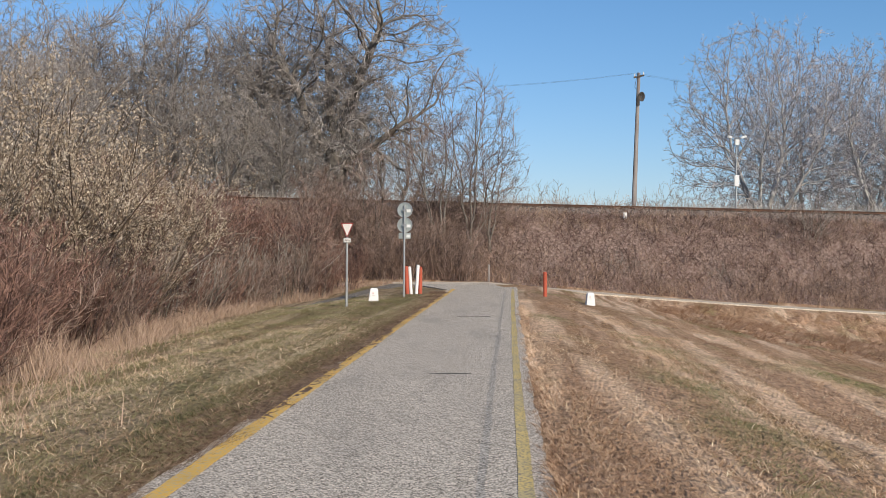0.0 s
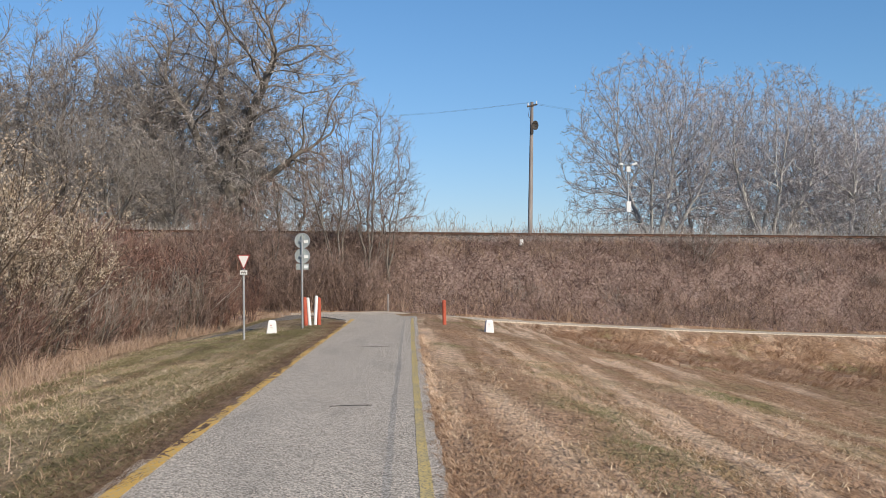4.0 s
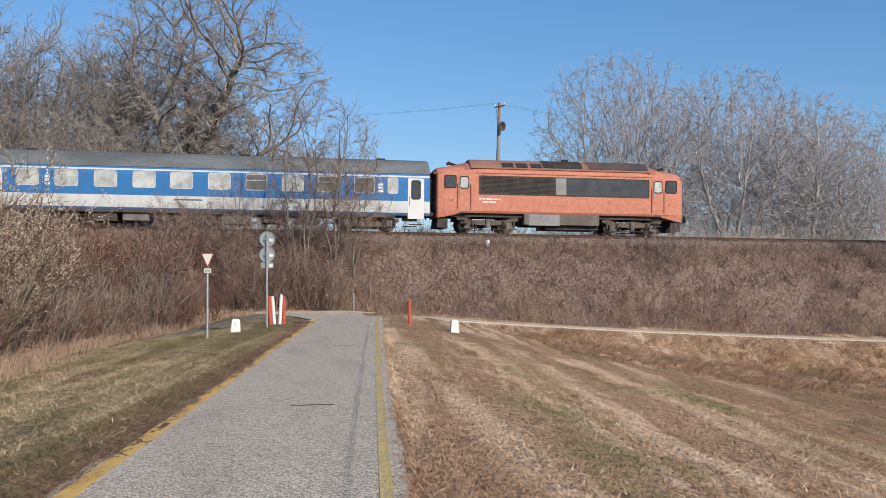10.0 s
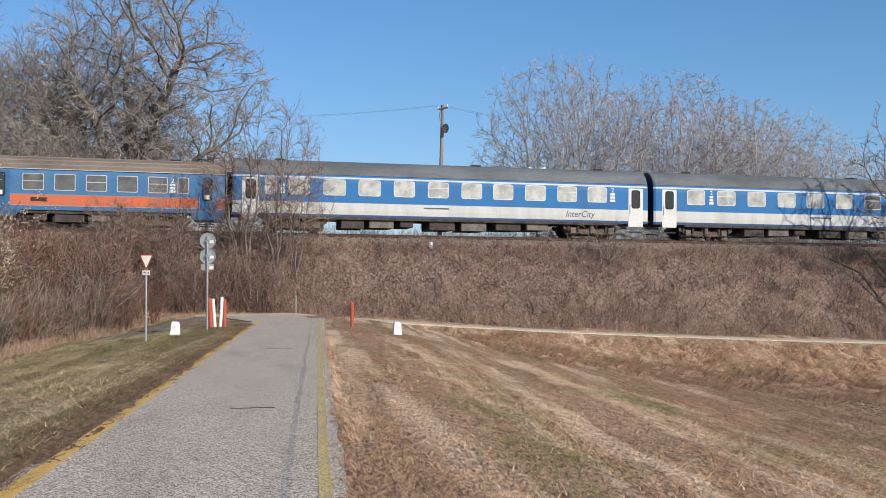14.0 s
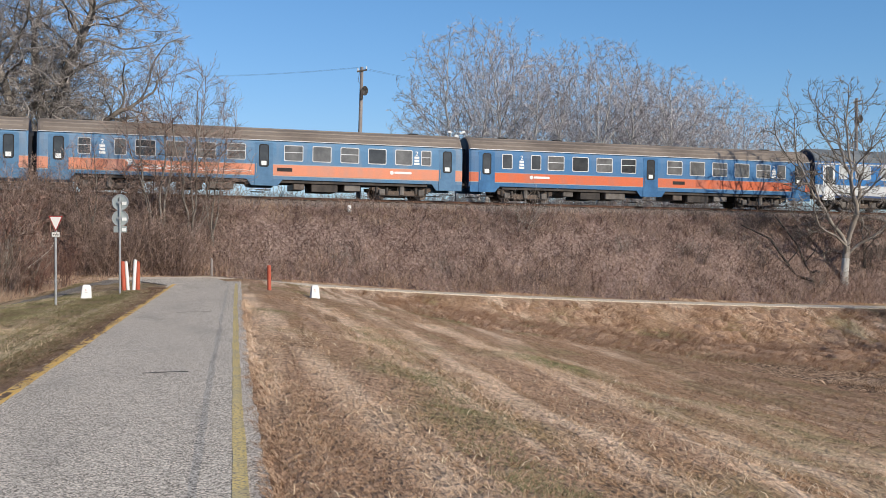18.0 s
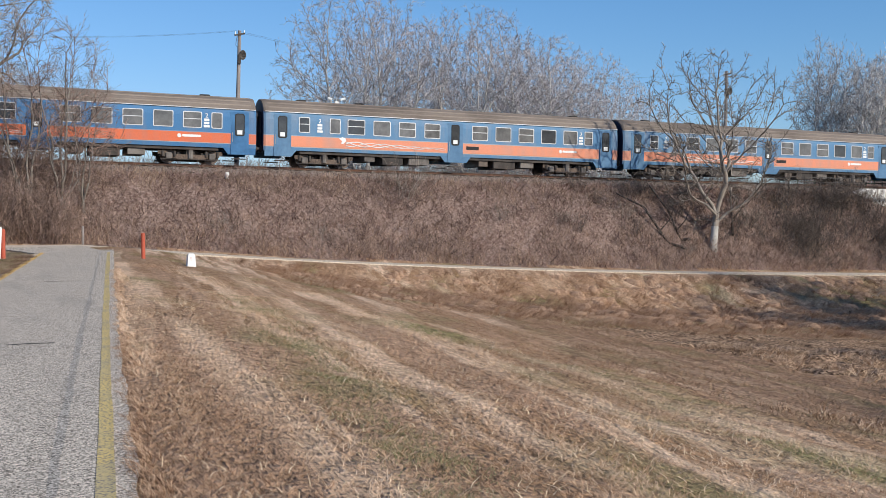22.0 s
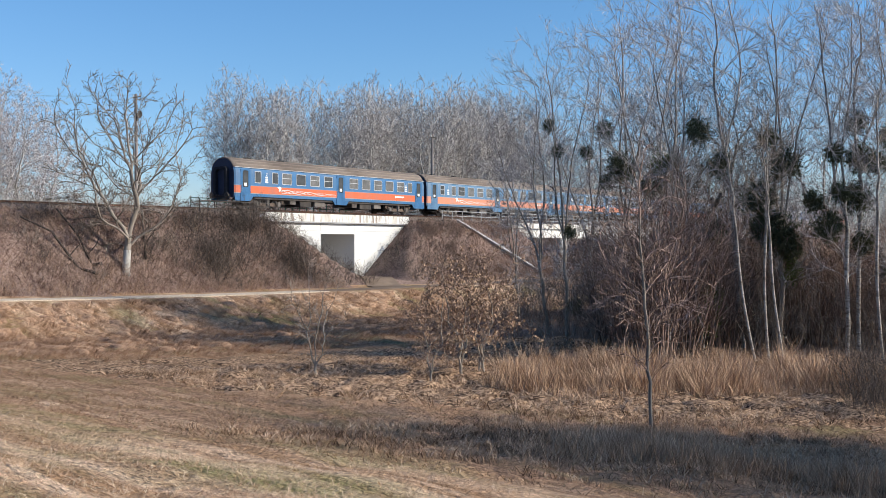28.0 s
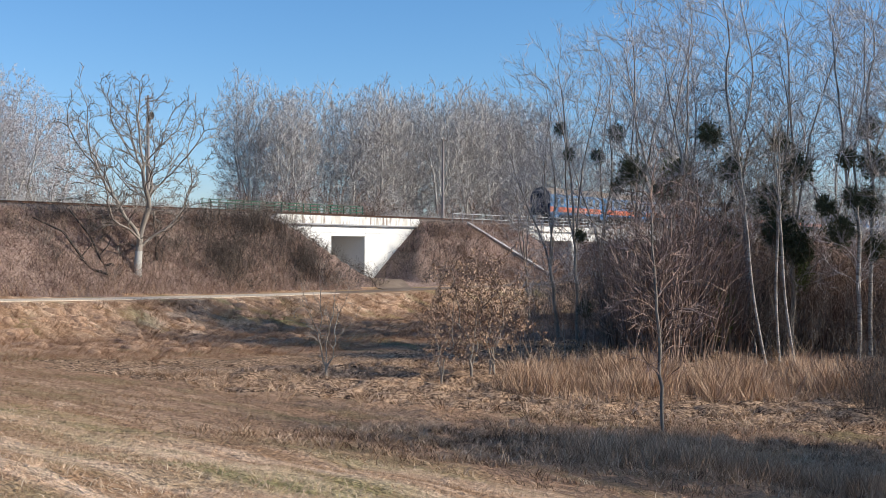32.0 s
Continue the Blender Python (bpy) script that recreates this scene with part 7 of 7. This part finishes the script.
    for k in range(20):
        y = 26 + 1.1 * k + rng.uniform(-0.5, 0.5)
        x = float(np.interp(y, [26, 36, 44, 48], [-8.0, -8.3, -6.6, -4.6])) - rng.uniform(0.2, 1.0)
        plant_bush(pale, x, y, rng.uniform(0.65, 1.05), rng.uniform(0, 360), "bare shrub with pale tangled stems beside the path", "thicket shrubs")
    # catkin willow at the path's left
    me, (S, B_, C) = bush_mesh("catkin_willow", 61, 6.0, 4.5, 34, TWIG_OLIVE, 9, 5, 0.03, 0.05, 0.1, 0.007, 0.75)
    r2 = np.random.default_rng(8)
    pts = np.concatenate([spread_points(r2, C, 17000), spread_points(r2, B_, 5000)])
    pts = pts[pts[:, 2] > 1.7 + r2.normal(0, 0.5, len(pts))]
    v, f = leaves(r2, pts, 0.078, 0.75, 0.4)
    cat = fast_mesh("catkins", v, f, CATKIN)
    for x, y, s, tn in ((-10.4, 25.0, 0.95, 0), (-12.9, 28.5, 1.15, 120), (-11.6, 22.6, 0.85, 200), (-14.0, 33.5, 1.25, 60), (-14.5, 26.0, 1.2, 300), (-9.3, 29.0, 0.8, 150), (-11.2, 34.5, 0.95, 40)):
        t = new("willow_shrub")
        t.matrix_world = pose(x, y, float(ground_z(x, y)), 0, 0, tn) @ Matrix.Diagonal((s, s, s, 1))
        tagged(t, "olive-twigged willow shrub covered with pale catkins", "shrub", "catkin willows")
        for nm, m in (("branchwork", me[0]), ("twigwork", me[1]), ("catkin_cover", cat)):
            o = new(nm, m)
            o.parent = t


left_thicket()


def woods():
    rng = random.Random(7)
    r2 = np.random.default_rng(9)
    # the old tree: a leaning bole, two great stems, limbs that hang at their ends
    starts = [(bole(r2, (0, 0, -0.5), (-0.4, 0, 9.2), 9, 0.1), -1),
              (bole(r2, (-0.6, 0, 9.6), (-4.4, -1.2, 16.0), 9, 0.35), 9), (bole(r2, (-0.1, 0, 9.8), (2.6, 0.4, 18.0), 10, 0.35), 9),
              (bole(r2, (-0.5, 0.3, 9.8), (-1.2, 2.6, 17.5), 9, 0.3), 9), (bole(r2, (-0.4, 0, 7.5), (-6.0, -1.0, 11.0), 8, 0.35), 8), (bole(r2, (-0.3, 0, 8.2), (4.8, -0.8, 11.6), 8, 0.35), 8)]
    crown = np.concatenate([crown_points(r2, 2100, (-0.3, 0, 15.2), (8.2, 7.0, 9.6), 2.0, 0.2, 0.12), crown_points(r2, 420, (-6.5, 0, 9.0), (4.5, 4, 4.0), 2.0, 0.2), crown_points(r2, 260, (5.0, 0, 9.5), (3, 3, 3.2), 2.0, 0.2), crown_points(r2, 420, (-2.0, 0, 7.6), (5.5, 5, 3.4), 1.8, 0.2)])
    old = tree_meshes("old_tree", 9, starts, crown, 0.78, BARK, TWIG_GREY, 0.5, 7, tip_r=0.024, up=0.0, wob=0.2, keep=1.0, twigs=2, twig_len=0.75, sprigs=7, sprig_len=0.45, fine=0.012, lift=0.0, thin=0.07)
    old2 = [dome_tree("old_tree_b", 6 + k, 21, 4.5, 6.5, BARK, TWIG_GREY, 1500, 0.42, 0.2, 3, 1.2, step=0.55, wob=0.16, keep=1.0, up=0.03, twigs=2, twig_len=0.85, sprigs=4, sprig_len=0.5, fine=0.0125, lift=0.03, thin=0.045) for k in range(2)]
    slim = [pole_tree("slim_tree", 70 + k, 18, 3, 2.6, BARK, TWIG_GREY, 750, 0.17, step=0.5, up=0.35, wob=0.15, twigs=3, twig_len=1.4, sprigs=3, sprig_len=0.8, fine=0.014, lift=0.16, spread=34) for k in range(3)]
    pale = [dome_tree("pale_tree", 183 + k, 21, 3.2, 7.6, BARK_PALE, TWIG_DOME, 4000, 0.36, 0.3, 5, 1.25, lumps=0.04, step=0.48, wob=0.08, keep=1.1, up=0.0, twigs=2, twig_len=0.5, sprigs=4, sprig_len=0.36, fine=0.0105, lift=0.0, bole_r=0.032, thin=0.04) for k in range(2)]
    far = [dome_tree("far_tree", 90 + k, 23, 6, 4.2, BARK_PALE, TWIG_MID, 760, 0.22, 0.1, 3, 0.8, step=0.6, keep=1.0, up=0.2, wob=0.1, twigs=2, twig_len=1.1, sprigs=3, sprig_len=0.55, fine=0.017, lift=0.12, spread=34, bole_r=0.05, thin=0.06) for k in range(4)]
    L = "old bare broad-crowned tree behind the railway"
    plant_tree(old, -7.6, 76, 1.0, 0, L, "trees behind the railway")
    for j, (x, y, s, tn) in enumerate(((-12.2, 79, 1.0, 70), (-20, 77, 1.0, 150), (-29, 82, 1.0, 10), (-16.0, 84, 0.95, 210), (-24, 73, 0.75, 300), (-35, 78, 0.9, 20), (-4.0, 86, 0.75, 80))):
        plant_tree(old2[j % 2], x, y, s, tn, L, "trees behind the railway")
    for k in range(24):
        x = -46 + k * 1.8 + rng.uniform(-0.8, 0.8)
        y = rng.uniform(73, 92)
        s = rng.uniform(0.85, 1.15) if x < -5 else rng.uniform(0.3, 0.42)
        plant_tree(rng.choice(slim), x, y, s, rng.uniform(0, 360), "slim bare grey tree behind the railway", "trees behind the railway")
    for j, (x, y, s, tn) in enumerate(((-16, 44, 0.5, 0), (-19, 50, 0.55, 90), (-18.5, 71.5, 0.55, 160), (-22, 54, 0.55, 250), (-24, 60, 0.6, 310), (-14.5, 70.5, 0.5, 40), (-10.8, 71, 0.45, 190))):
        plant_tree(old2[j % 2], x, y, s, tn, "bare tangled tree beside the railway", "thicket trees")
    for j, (x, y, s, tn) in enumerate(((25.6, 86, 1.02, 0), (35.8, 86.5, 0.98, 100), (42.6, 87, 0.88, 220), (47.6, 87, 0.82, 320), (31.0, 93, 0.97, 60), (41, 95, 0.95, 170), (54.5, 92, 0.72, 140), (47.5, 96, 0.85, 260))):
        plant_tree(pale[j % 2], x, y, s, tn, "pale bare many-limbed tree behind the railway", "pale trees behind the railway")
    for k in range(44):
        x = 96 + k * 1.65 + rng.uniform(-1, 1)
        y = 106 + rng.uniform(-6, 14)
        plant_tree(rng.choice(far), x, y, rng.uniform(1.02, 1.2), rng.uniform(0, 360), "slender pale bare tree in the woods beyond the railway", "woods beyond the railway")
    for k in range(26):
        az = 57.5 + 23 * (k + rng.random()) / 26
        d = (80 + rng.uniform(0, 12)) / math.cos(radians(az)) if az < 65 else rng.uniform(112, 135)
        plant_tree(rng.choice(far), d * math.sin(radians(az)), d * math.cos(radians(az)), rng.uniform(0.42, 0.6) * d / 125, rng.uniform(0, 360), "slender pale bare tree in the woods behind the grove", "woods beyond the railway")
    for k in range(14):
        x = 58 + k * 2.2 + rng.uniform(-1, 1)
        plant_tree(rng.choice(far), x, 98 + rng.uniform(-4, 8), rng.uniform(0.17, 0.3), rng.uniform(0, 360), "low pale bare tree beyond the railway", "woods beyond the railway")
    haze = bush_mesh("wood_edge_bush", 58, 4.0, 4.0, 30, TWIG_BROWN, 7, 5, 0.016, 0.05, 0.12, 0.012, 0.5)[0]
    for k in range(24):
        x = -44 + k * 1.9 + rng.uniform(-0.6, 0.6)
        plant_bush(haze, x, rng.uniform(71.5, 78), rng.uniform(0.8, 1.2) if -14 < x < -4 else rng.uniform(1.2, 1.8) if x < -5 else rng.uniform(0.9, 1.2), rng.uniform(0, 360), "tall bare brown shrub at the edge of the wood", "wood edge shrubs", z=0.0)
    for k in range(20):
        x = 76 + k * 3.6 + rng.uniform(-1, 1)
        plant_bush(haze, x, 92 + rng.uniform(-5, 8), rng.uniform(1.3, 2.0), rng.uniform(0, 360), "tall bare brown shrub at the edge of the wood", "wood edge shrubs", z=0.0)
    for k in range(22):
        az = 58 + 22 * (k + rng.random()) / 22
        d = rng.uniform(92, 106)
        plant_bush(haze, d * math.sin(radians(az)), d * math.cos(radians(az)), rng.uniform(1.1, 1.7), rng.uniform(0, 360), "tall bare brown shrub behind the grove", "wood edge shrubs")
    # young thin trees before the railway
    young = [dome_tree("young_tree", 100 + k, 10.5, 0.6, 2.6, BARK, TWIG_BROWN, 420, 0.13, 0.15, 6, 1.1, step=0.35, keep=1.1, up=0.2, wob=0.06, twigs=2, twig_len=0.8, sprigs=2, sprig_len=0.4, fine=0.0065, lift=0.1, tip_r=0.009, bole_r=0.03, thin=0.022, spread=36) for k in range(2)]
    for j, (x, y, s, tn) in enumerate(((-0.6, 57.6, 0.95, 0), (1.4, 57.8, 1.02, 140), (2.4, 58.4, 0.72, 250), (-4.0, 57.8, 0.6, 30))):
        plant_tree(young[j % 2], x, y, s, tn, "thin many-stemmed young tree on the embankment slope", "young trees")
    # low bushes on the skyline beyond the track
    shr = bush_mesh("skyline_bush", 55, 3.2, 3.0, 22, TWIG_SHADE, 6, 3, 0.014, 0.12, 0.07, 0.009, 0.2)[0]
    for k in range(38):
        x = -10 + k * 1.8 + rng.uniform(-0.4, 0.4)
        plant_bush(shr, x, float(axis_y(x)) + rng.uniform(8, 12), rng.uniform(1.1, 1.4), rng.uniform(0, 360), "thin pale bare shrub beyond the track", "shrubs beyond the track", z=0.3, tall=rng.uniform(1.15, 1.5))
    # white-trunked tree at the foot of the embankment
    wr = np.random.default_rng(123)
    starts = [(bole(wr, (0, 0, -0.5), (0.22, 0, 2.2), 5, 0.04), -1), (bole(wr, (0.2, 0, 2.4), (-1.5, 0.5, 5.2), 6, 0.2), 5), (bole(wr, (0.3, 0, 2.5), (0.1, -0.6, 6.2), 6, 0.25), 5),
              (bole(wr, (0.3, 0.1, 2.4), (1.7, 0.9, 5.4), 6, 0.2), 5), (bole(wr, (0.3, 0, 2.1), (2.9, -0.7, 4.0), 5, 0.25), 4), (bole(wr, (0.15, 0, 2.0), (-2.4, -0.8, 3.6), 5, 0.25), 4)]
    wt = tree_meshes("white_trunk_tree", 123, starts, crown_points(wr, 820, (-0.2, 0, 7.4), (5.5, 5.2, 5.7), 1.9, 0.2, 0.0), 0.23, BARK_MID, TWIG_SHADE, 0.45, 6, wob=0.3, keep=1.0, up=0.06, tip_r=0.018, bole_r=0.055, thin=0.04, twigs=2, twig_len=0.55, sprigs=2, sprig_len=0.32, fine=0.013, lift=0.1)
    foot = np.array([(0.0, 0.0, -0.4), (0.05, 0.0, 0.4), (0.1, 0.0, 1.0), (0.14, 0.0, 1.5)])[None]
    wt["whitewashed_foot"] = fast_mesh("whitewashed_foot", *tubes(foot + wr.normal(0, 0.01, foot.shape), np.array([[0.30, 0.264, 0.25, 0.242]]), 10), BARK_PALE, smooth=True)
    plant_tree(wt, 41.62, 59.2, 1.0, 0, "spreading bare grey tree with a whitewashed foot", "")


woods()


def grove():
    rng, r2 = random.Random(12), np.random.default_rng(12)
    fine = dict(step=0.42, keep=0.7, up=0.6, wob=0.04, reach=6, tip_r=0.008, bole_r=0.022, thin=0.016, twigs=3, twig_len=1.0, sprigs=1, sprig_len=0.4, fine=0.0062, lift=0.3, spread=26)
    tall = [vase_tree("tall_tree", 130 + k, 19, (7.0, 5.0, 6.0, 8.5)[k], (2.6, 3.2, 3.0, 2.4)[k], (BIRCH, BARK_MID, BARK_MID, BIRCH)[k], TWIG_PALE, (300, 400, 380, 270)[k], (0.10, 0.13, 0.12, 0.10)[k], (2, 3, 3, 2)[k], **fine) for k in range(4)]
    birch = pole_tree("birch", 151, 15, 8.5, 1.7, BIRCH, TWIG_SHADE, 150, 0.082, 0.13, **fine)
    # mistletoe: a ball of forked twigs with leaves
    n = 170
    a = r2.normal(size=(n, 3))
    S, SR = stems(r2, np.zeros((n, 3)), a, 0.42, 3, 0.2, 0, 0.006, 0.8)
    A, AR = grow(r2, S, SR, 3, 0.28, 40, 0.3, 1.0, 2, 0, 0.2, 0.9, 0.8, 0.2, 0.005)
    v1, f1 = joined([slips(r2, S, SR), slips(r2, A, AR)])
    v2, f2 = leaves(r2, spread_points(r2, A, 1200), 0.085, 0.0, 0.45)
    ball = fast_mesh("mistletoe", *joined([(v1, f1), (v2, f2)]), MISTLETOE)
    # trees of the grove: bearing, distance, form, scale, tilt, and mistletoe by offset, height and size
    for az, d, form, s, tilt, clumps in (
        (55.6, 66, 2, 0.62, -4, ()),
        (57.1, 58, 1, 0.80, -7, ((0.17, 11.2, 0.66),)),
        (58.15, 57, 2, 0.86, -2, ((-0.43, 9.8, 0.6), (0.19, 5.5, 0.65), (0.4, 1.6, 0.75))),
        (59.5, 60, 1, 0.88, -3, ((-0.29, 9.9, 0.79), (0.73, 11.1, 0.9))),
        (61.0, 58, 2, 1.02, 2, ((0.09, 9.0, 1.43), (-0.74, 8.2, 0.72))),
        (62.7, 56, 1, 1.02, 0, ((0.78, 8.8, 1.18), (-0.07, 7.9, 1.09))),
        (65.15, 50, 0, 0.9, -6, ((-0.11, 10.1, 1.1), (0.64, 5.5, 0.88))),
        (67.3, 52, 3, 1.05, -3, ((-1.1, 8.7, 1.1), (0.65, 7.0, 1.47))),
        (69.0, 52, 2, 0.95, 1, ((-0.47, 9.9, 0.92), (0.29, 8.7, 1.37), (-0.02, 5.5, 1.65), (-0.63, 5.7, 1.28), (0.49, 4.7, 1.1))),
        (70.6, 63, 1, 0.9, 2, ()),
        (72.2, 50, 0, 0.98, -1, ((-0.45, 8.9, 0.79), (-0.19, 7.2, 0.84), (-1.3, 6.9, 0.88), (-0.7, 5.8, 1.19))),
        (72.85, 52, 3, 0.98, 2, ((-0.14, 10.4, 0.92), (-0.01, 8.8, 1.24), (-0.11, 7.0, 1.28), (0.15, 5.0, 1.01), (0.72, 8.6, 0.92))),
        (74.5, 51, 2, 0.95, 0, ((-0.2, 9.6, 0.9), (0.07, 8.2, 0.81), (-0.01, 3.6, 0.9))),
        (76.2, 50, 1, 0.95, 1, ((0.2, 9.0, 0.9), (-0.3, 7.2, 1.1))),
    ):
        q = radians(az)
        t = plant_tree(tall[form], 0.3 + d * math.sin(q), 0.2 + d * math.cos(q), s, -az, "tall slim bare tree laden with dark mistletoe clumps" if clumps else "tall slim bare tree in the grove", "grove trees", tilt=tilt)
        for off, h, size in clumps:
            m = new("mistletoe", ball)
            m.parent = t
            m.matrix_basis = pose((off - h * math.tan(radians(tilt))) / s, rng.uniform(-0.6, 0.0), h / s, 0, 0, rng.uniform(0, 360)) @ Matrix.Diagonal((size * 1.2 / s, size * 1.2 / s, size * 1.3 / s, 1))
            tagged(m, "dark round mistletoe clump")
    # slim birches at the foot of the grove
    for az, d, s, tilt in ((67.9, 45, 0.72, -5), (68.55, 46, 0.75, 2), (69.3, 45.5, 0.7, -3), (74.0, 47, 0.8, 1), (63.6, 47, 0.6, 3)):
        plant_tree(birch, 0.3 + d * math.sin(radians(az)), 0.2 + d * math.cos(radians(az)), s, -az, "slim white-barked birch at the edge of the grove", "grove birches", tilt=tilt)
    # trees on the sunny side, whose shade falls into the hollow
    for x, y in ((29.5, -3.5), (31, -6), (24, -1.2), (38, -11), (44, -2), (41.5, -3)):
        plant_tree(rng.choice(tall), x, y, rng.uniform(0.5, 0.65), rng.uniform(0, 360), "slim bare tree at the sunny edge of the hollow", "grove trees", lean=rng.uniform(-5, 5))
    # coppiced shrubs with many upright stems
    coppice = bush_mesh("coppice", 69, 7.6, 3.4, 26, TWIG_BROWN, 7, 5, 0.034, 0.1, 0.1, 0.009, 0.34)[0]
    for az, d, s in ((60.6, 52, 0.75), (61.6, 47, 0.95), (62.7, 46, 1.0), (63.7, 47, 1.0), (64.6, 49, 0.9), (66.2, 52, 0.75), (71.0, 55, 0.7)):
        plant_bush(coppice, d * math.sin(radians(az)), d * math.cos(radians(az)), s, rng.uniform(0, 360), "tall brown coppiced shrub with many upright stems", "grove undergrowth")
    # ivy on two trunks
    for az, d, h, r in ((65.5, 49.6, 1.5, 0.55), (65.7, 49.6, 2.4, 0.5), (69.6, 51.6, 3.6, 0.45), (63.0, 55.6, 8.9, 0.6)):
        q = r2.normal(size=(900, 3)) * (r * 0.5, r * 0.5, r * 0.7)
        me = fast_mesh("ivy", *leaves(r2, q, 0.09, 0.3, 0.5), IVY)
        o = new("ivy", me)
        o.matrix_world = pose(0.3 + d * math.sin(radians(az)), 0.2 + d * math.cos(radians(az)), -3.9 + h)
        tagged(o, "yellow-green ivy on a trunk of the grove", "ivy", "ivy on the trunks", "stuff")
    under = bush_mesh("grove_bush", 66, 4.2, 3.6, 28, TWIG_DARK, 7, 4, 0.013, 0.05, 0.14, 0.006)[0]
    mid = bush_mesh("brown_grove_bush", 68, 4.4, 3.4, 24, TWIG_BROWN, 8, 5, 0.016, 0.05, 0.14, 0.006)[0]
    grey = bush_mesh("grey_grove_bush", 67, 5.0, 3.4, 12, TWIG_SHADE, 6, 4, 0.015, 0.08, 0.16, 0.006, 0.6)[0]
    for k in range(22):
        az = radians(55 + 24 * (k + rng.random()) / 22)
        d = rng.uniform(48, 58)
        plant_bush(grey, d * math.sin(az), d * math.cos(az), rng.uniform(0.5, 0.9), rng.uniform(0, 360), "thin grey bare shrub at the edge of the grove", "grove undergrowth")
    for k in range(58):
        az = radians(54.5 + 27 * (k + rng.random()) / 58)
        d = rng.uniform(52, 76)
        plant_bush(rng.choice((under, mid, mid)), d * math.sin(az), d * math.cos(az), rng.uniform(0.9, 1.5) * (0.6 if az < radians(60) else 1.0), rng.uniform(0, 360), "dark bare undergrowth shrub in the grove", "grove undergrowth")
    for k in range(30):
        az = radians(62 + 15 * (k + rng.random()) / 30)
        d = rng.uniform(52, 64)
        plant_bush(mid if az < radians(66) else rng.choice((under, mid)), d * math.sin(az), d * math.cos(az), rng.uniform(1.1, 1.6), rng.uniform(0, 360), "tall dark bare shrub in the grove", "grove undergrowth")
    for k in range(4):
        s = (k + rng.random()) / 4
        x, y = 32 + 12 * s + rng.uniform(-1, 1), 1.5 - 5.0 * s + rng.uniform(-3.5, 0.5)
        plant_bush(under, x, y, rng.uniform(0.9, 1.6), rng.uniform(0, 360), "dark bare shrub at the sunny edge of the hollow", "grove undergrowth")
    for x, y, s in ((31.0, 9.7, 0.42), (32.4, 9.3, 0.5), (29.8, 8.7, 0.34), (33.8, 10.4, 0.5), (30.4, 9.0, 0.4), (31.8, 8.6, 0.5), (33.2, 9.4, 0.55), (35.5, 10.6, 0.6), (34.6, 9.6, 0.5)):
        plant_bush(under, x, y, s, rng.uniform(0, 360), "low dark bramble in the hollow", "grove undergrowth")
    old = dome_tree("dark_tree", 6, 17, 4.5, 6.6, BARK, TWIG_DARK, 1100, 0.34, 0.3, 4, 1.1, step=0.55, keep=0.7, wob=0.22, up=0.06, twigs=2, twig_len=1.2, sprigs=3, sprig_len=0.6, fine=0.0105, lift=0.06, thin=0.04)
    for x, y, s, tn in ((56.4, 26.6, 0.9, 0), (66.0, 29.0, 0.7, 140), (25.8, -2.4, 0.74, 30), (25.0, -5.6, 0.8, 200), (23.6, -7.4, 0.7, 300), (27.6, -4.4, 0.7, 120)):
        plant_tree(old, x, y, s, tn, "dark broad-limbed bare tree in the grove", "grove trees")
    # saplings in the hollow
    sap = pole_tree("sapling", 141, 6.4, 1.0, 1.35, BARK, TWIG_BROWN, 280, 0.042, 0.03, step=0.25, keep=0.6, up=0.35, wob=0.12, tip_r=0.008, bole_r=0.02, thin=0.016, twigs=2, twig_len=0.5, sprigs=1, sprig_len=0.25, fine=0.0055, lift=0.14, spread=34)
    plant_tree(sap, 22.6, 11.75, 1.03, 0, "thin bare sapling in the hollow", "saplings")
    pale = dome_tree("pale_sapling", 105, 4.8, 0.4, 1.5, BARK_MID, TWIG_SHADE, 160, 0.055, 0.1, 4, 0.9, step=0.25, keep=0.6, up=0.16, wob=0.12, tip_r=0.007, bole_r=0.018, thin=0.014, twigs=2, twig_len=0.45, sprigs=1, sprig_len=0.2, fine=0.005, lift=0.1, spread=36)
    plant_tree(pale, 26.2, 26.3, 0.85, 90, "thin bare sapling at the foot of the bank", "saplings")
    # shrub with dry leaves left on it
    leafy = [dome_tree("leafy_shrub", 77 + k, 5.2, 0.5, 1.7, BARK_MID, TWIG_BROWN, 150, 0.06, 0.2, 4, 0.9, step=0.28, up=0.2, wob=0.1, keep=0.9, tip_r=0.007, bole_r=0.018, thin=0.014, twigs=2, twig_len=0.5, sprigs=2, sprig_len=0.3, fine=0.0055, lift=0.12, spread=34, leaf=(1500, 0.15, DEAD_LEAF)) for k in range(2)]
    for j, (x, y, s, tn) in enumerate(((29.4, 22.6, 0.95, 0), (30.6, 22.4, 0.92, 100), (28.2, 22.9, 0.7, 210), (31.8, 23.6, 0.8, 300))):
        t = plant_tree(leafy[j % 2], x, y, s, tn, "shrub hung with dry brown leaves in the hollow", "leafy shrubs", name="leafy_shrub")
        tagged(t, category="shrub")


grove()

motions()
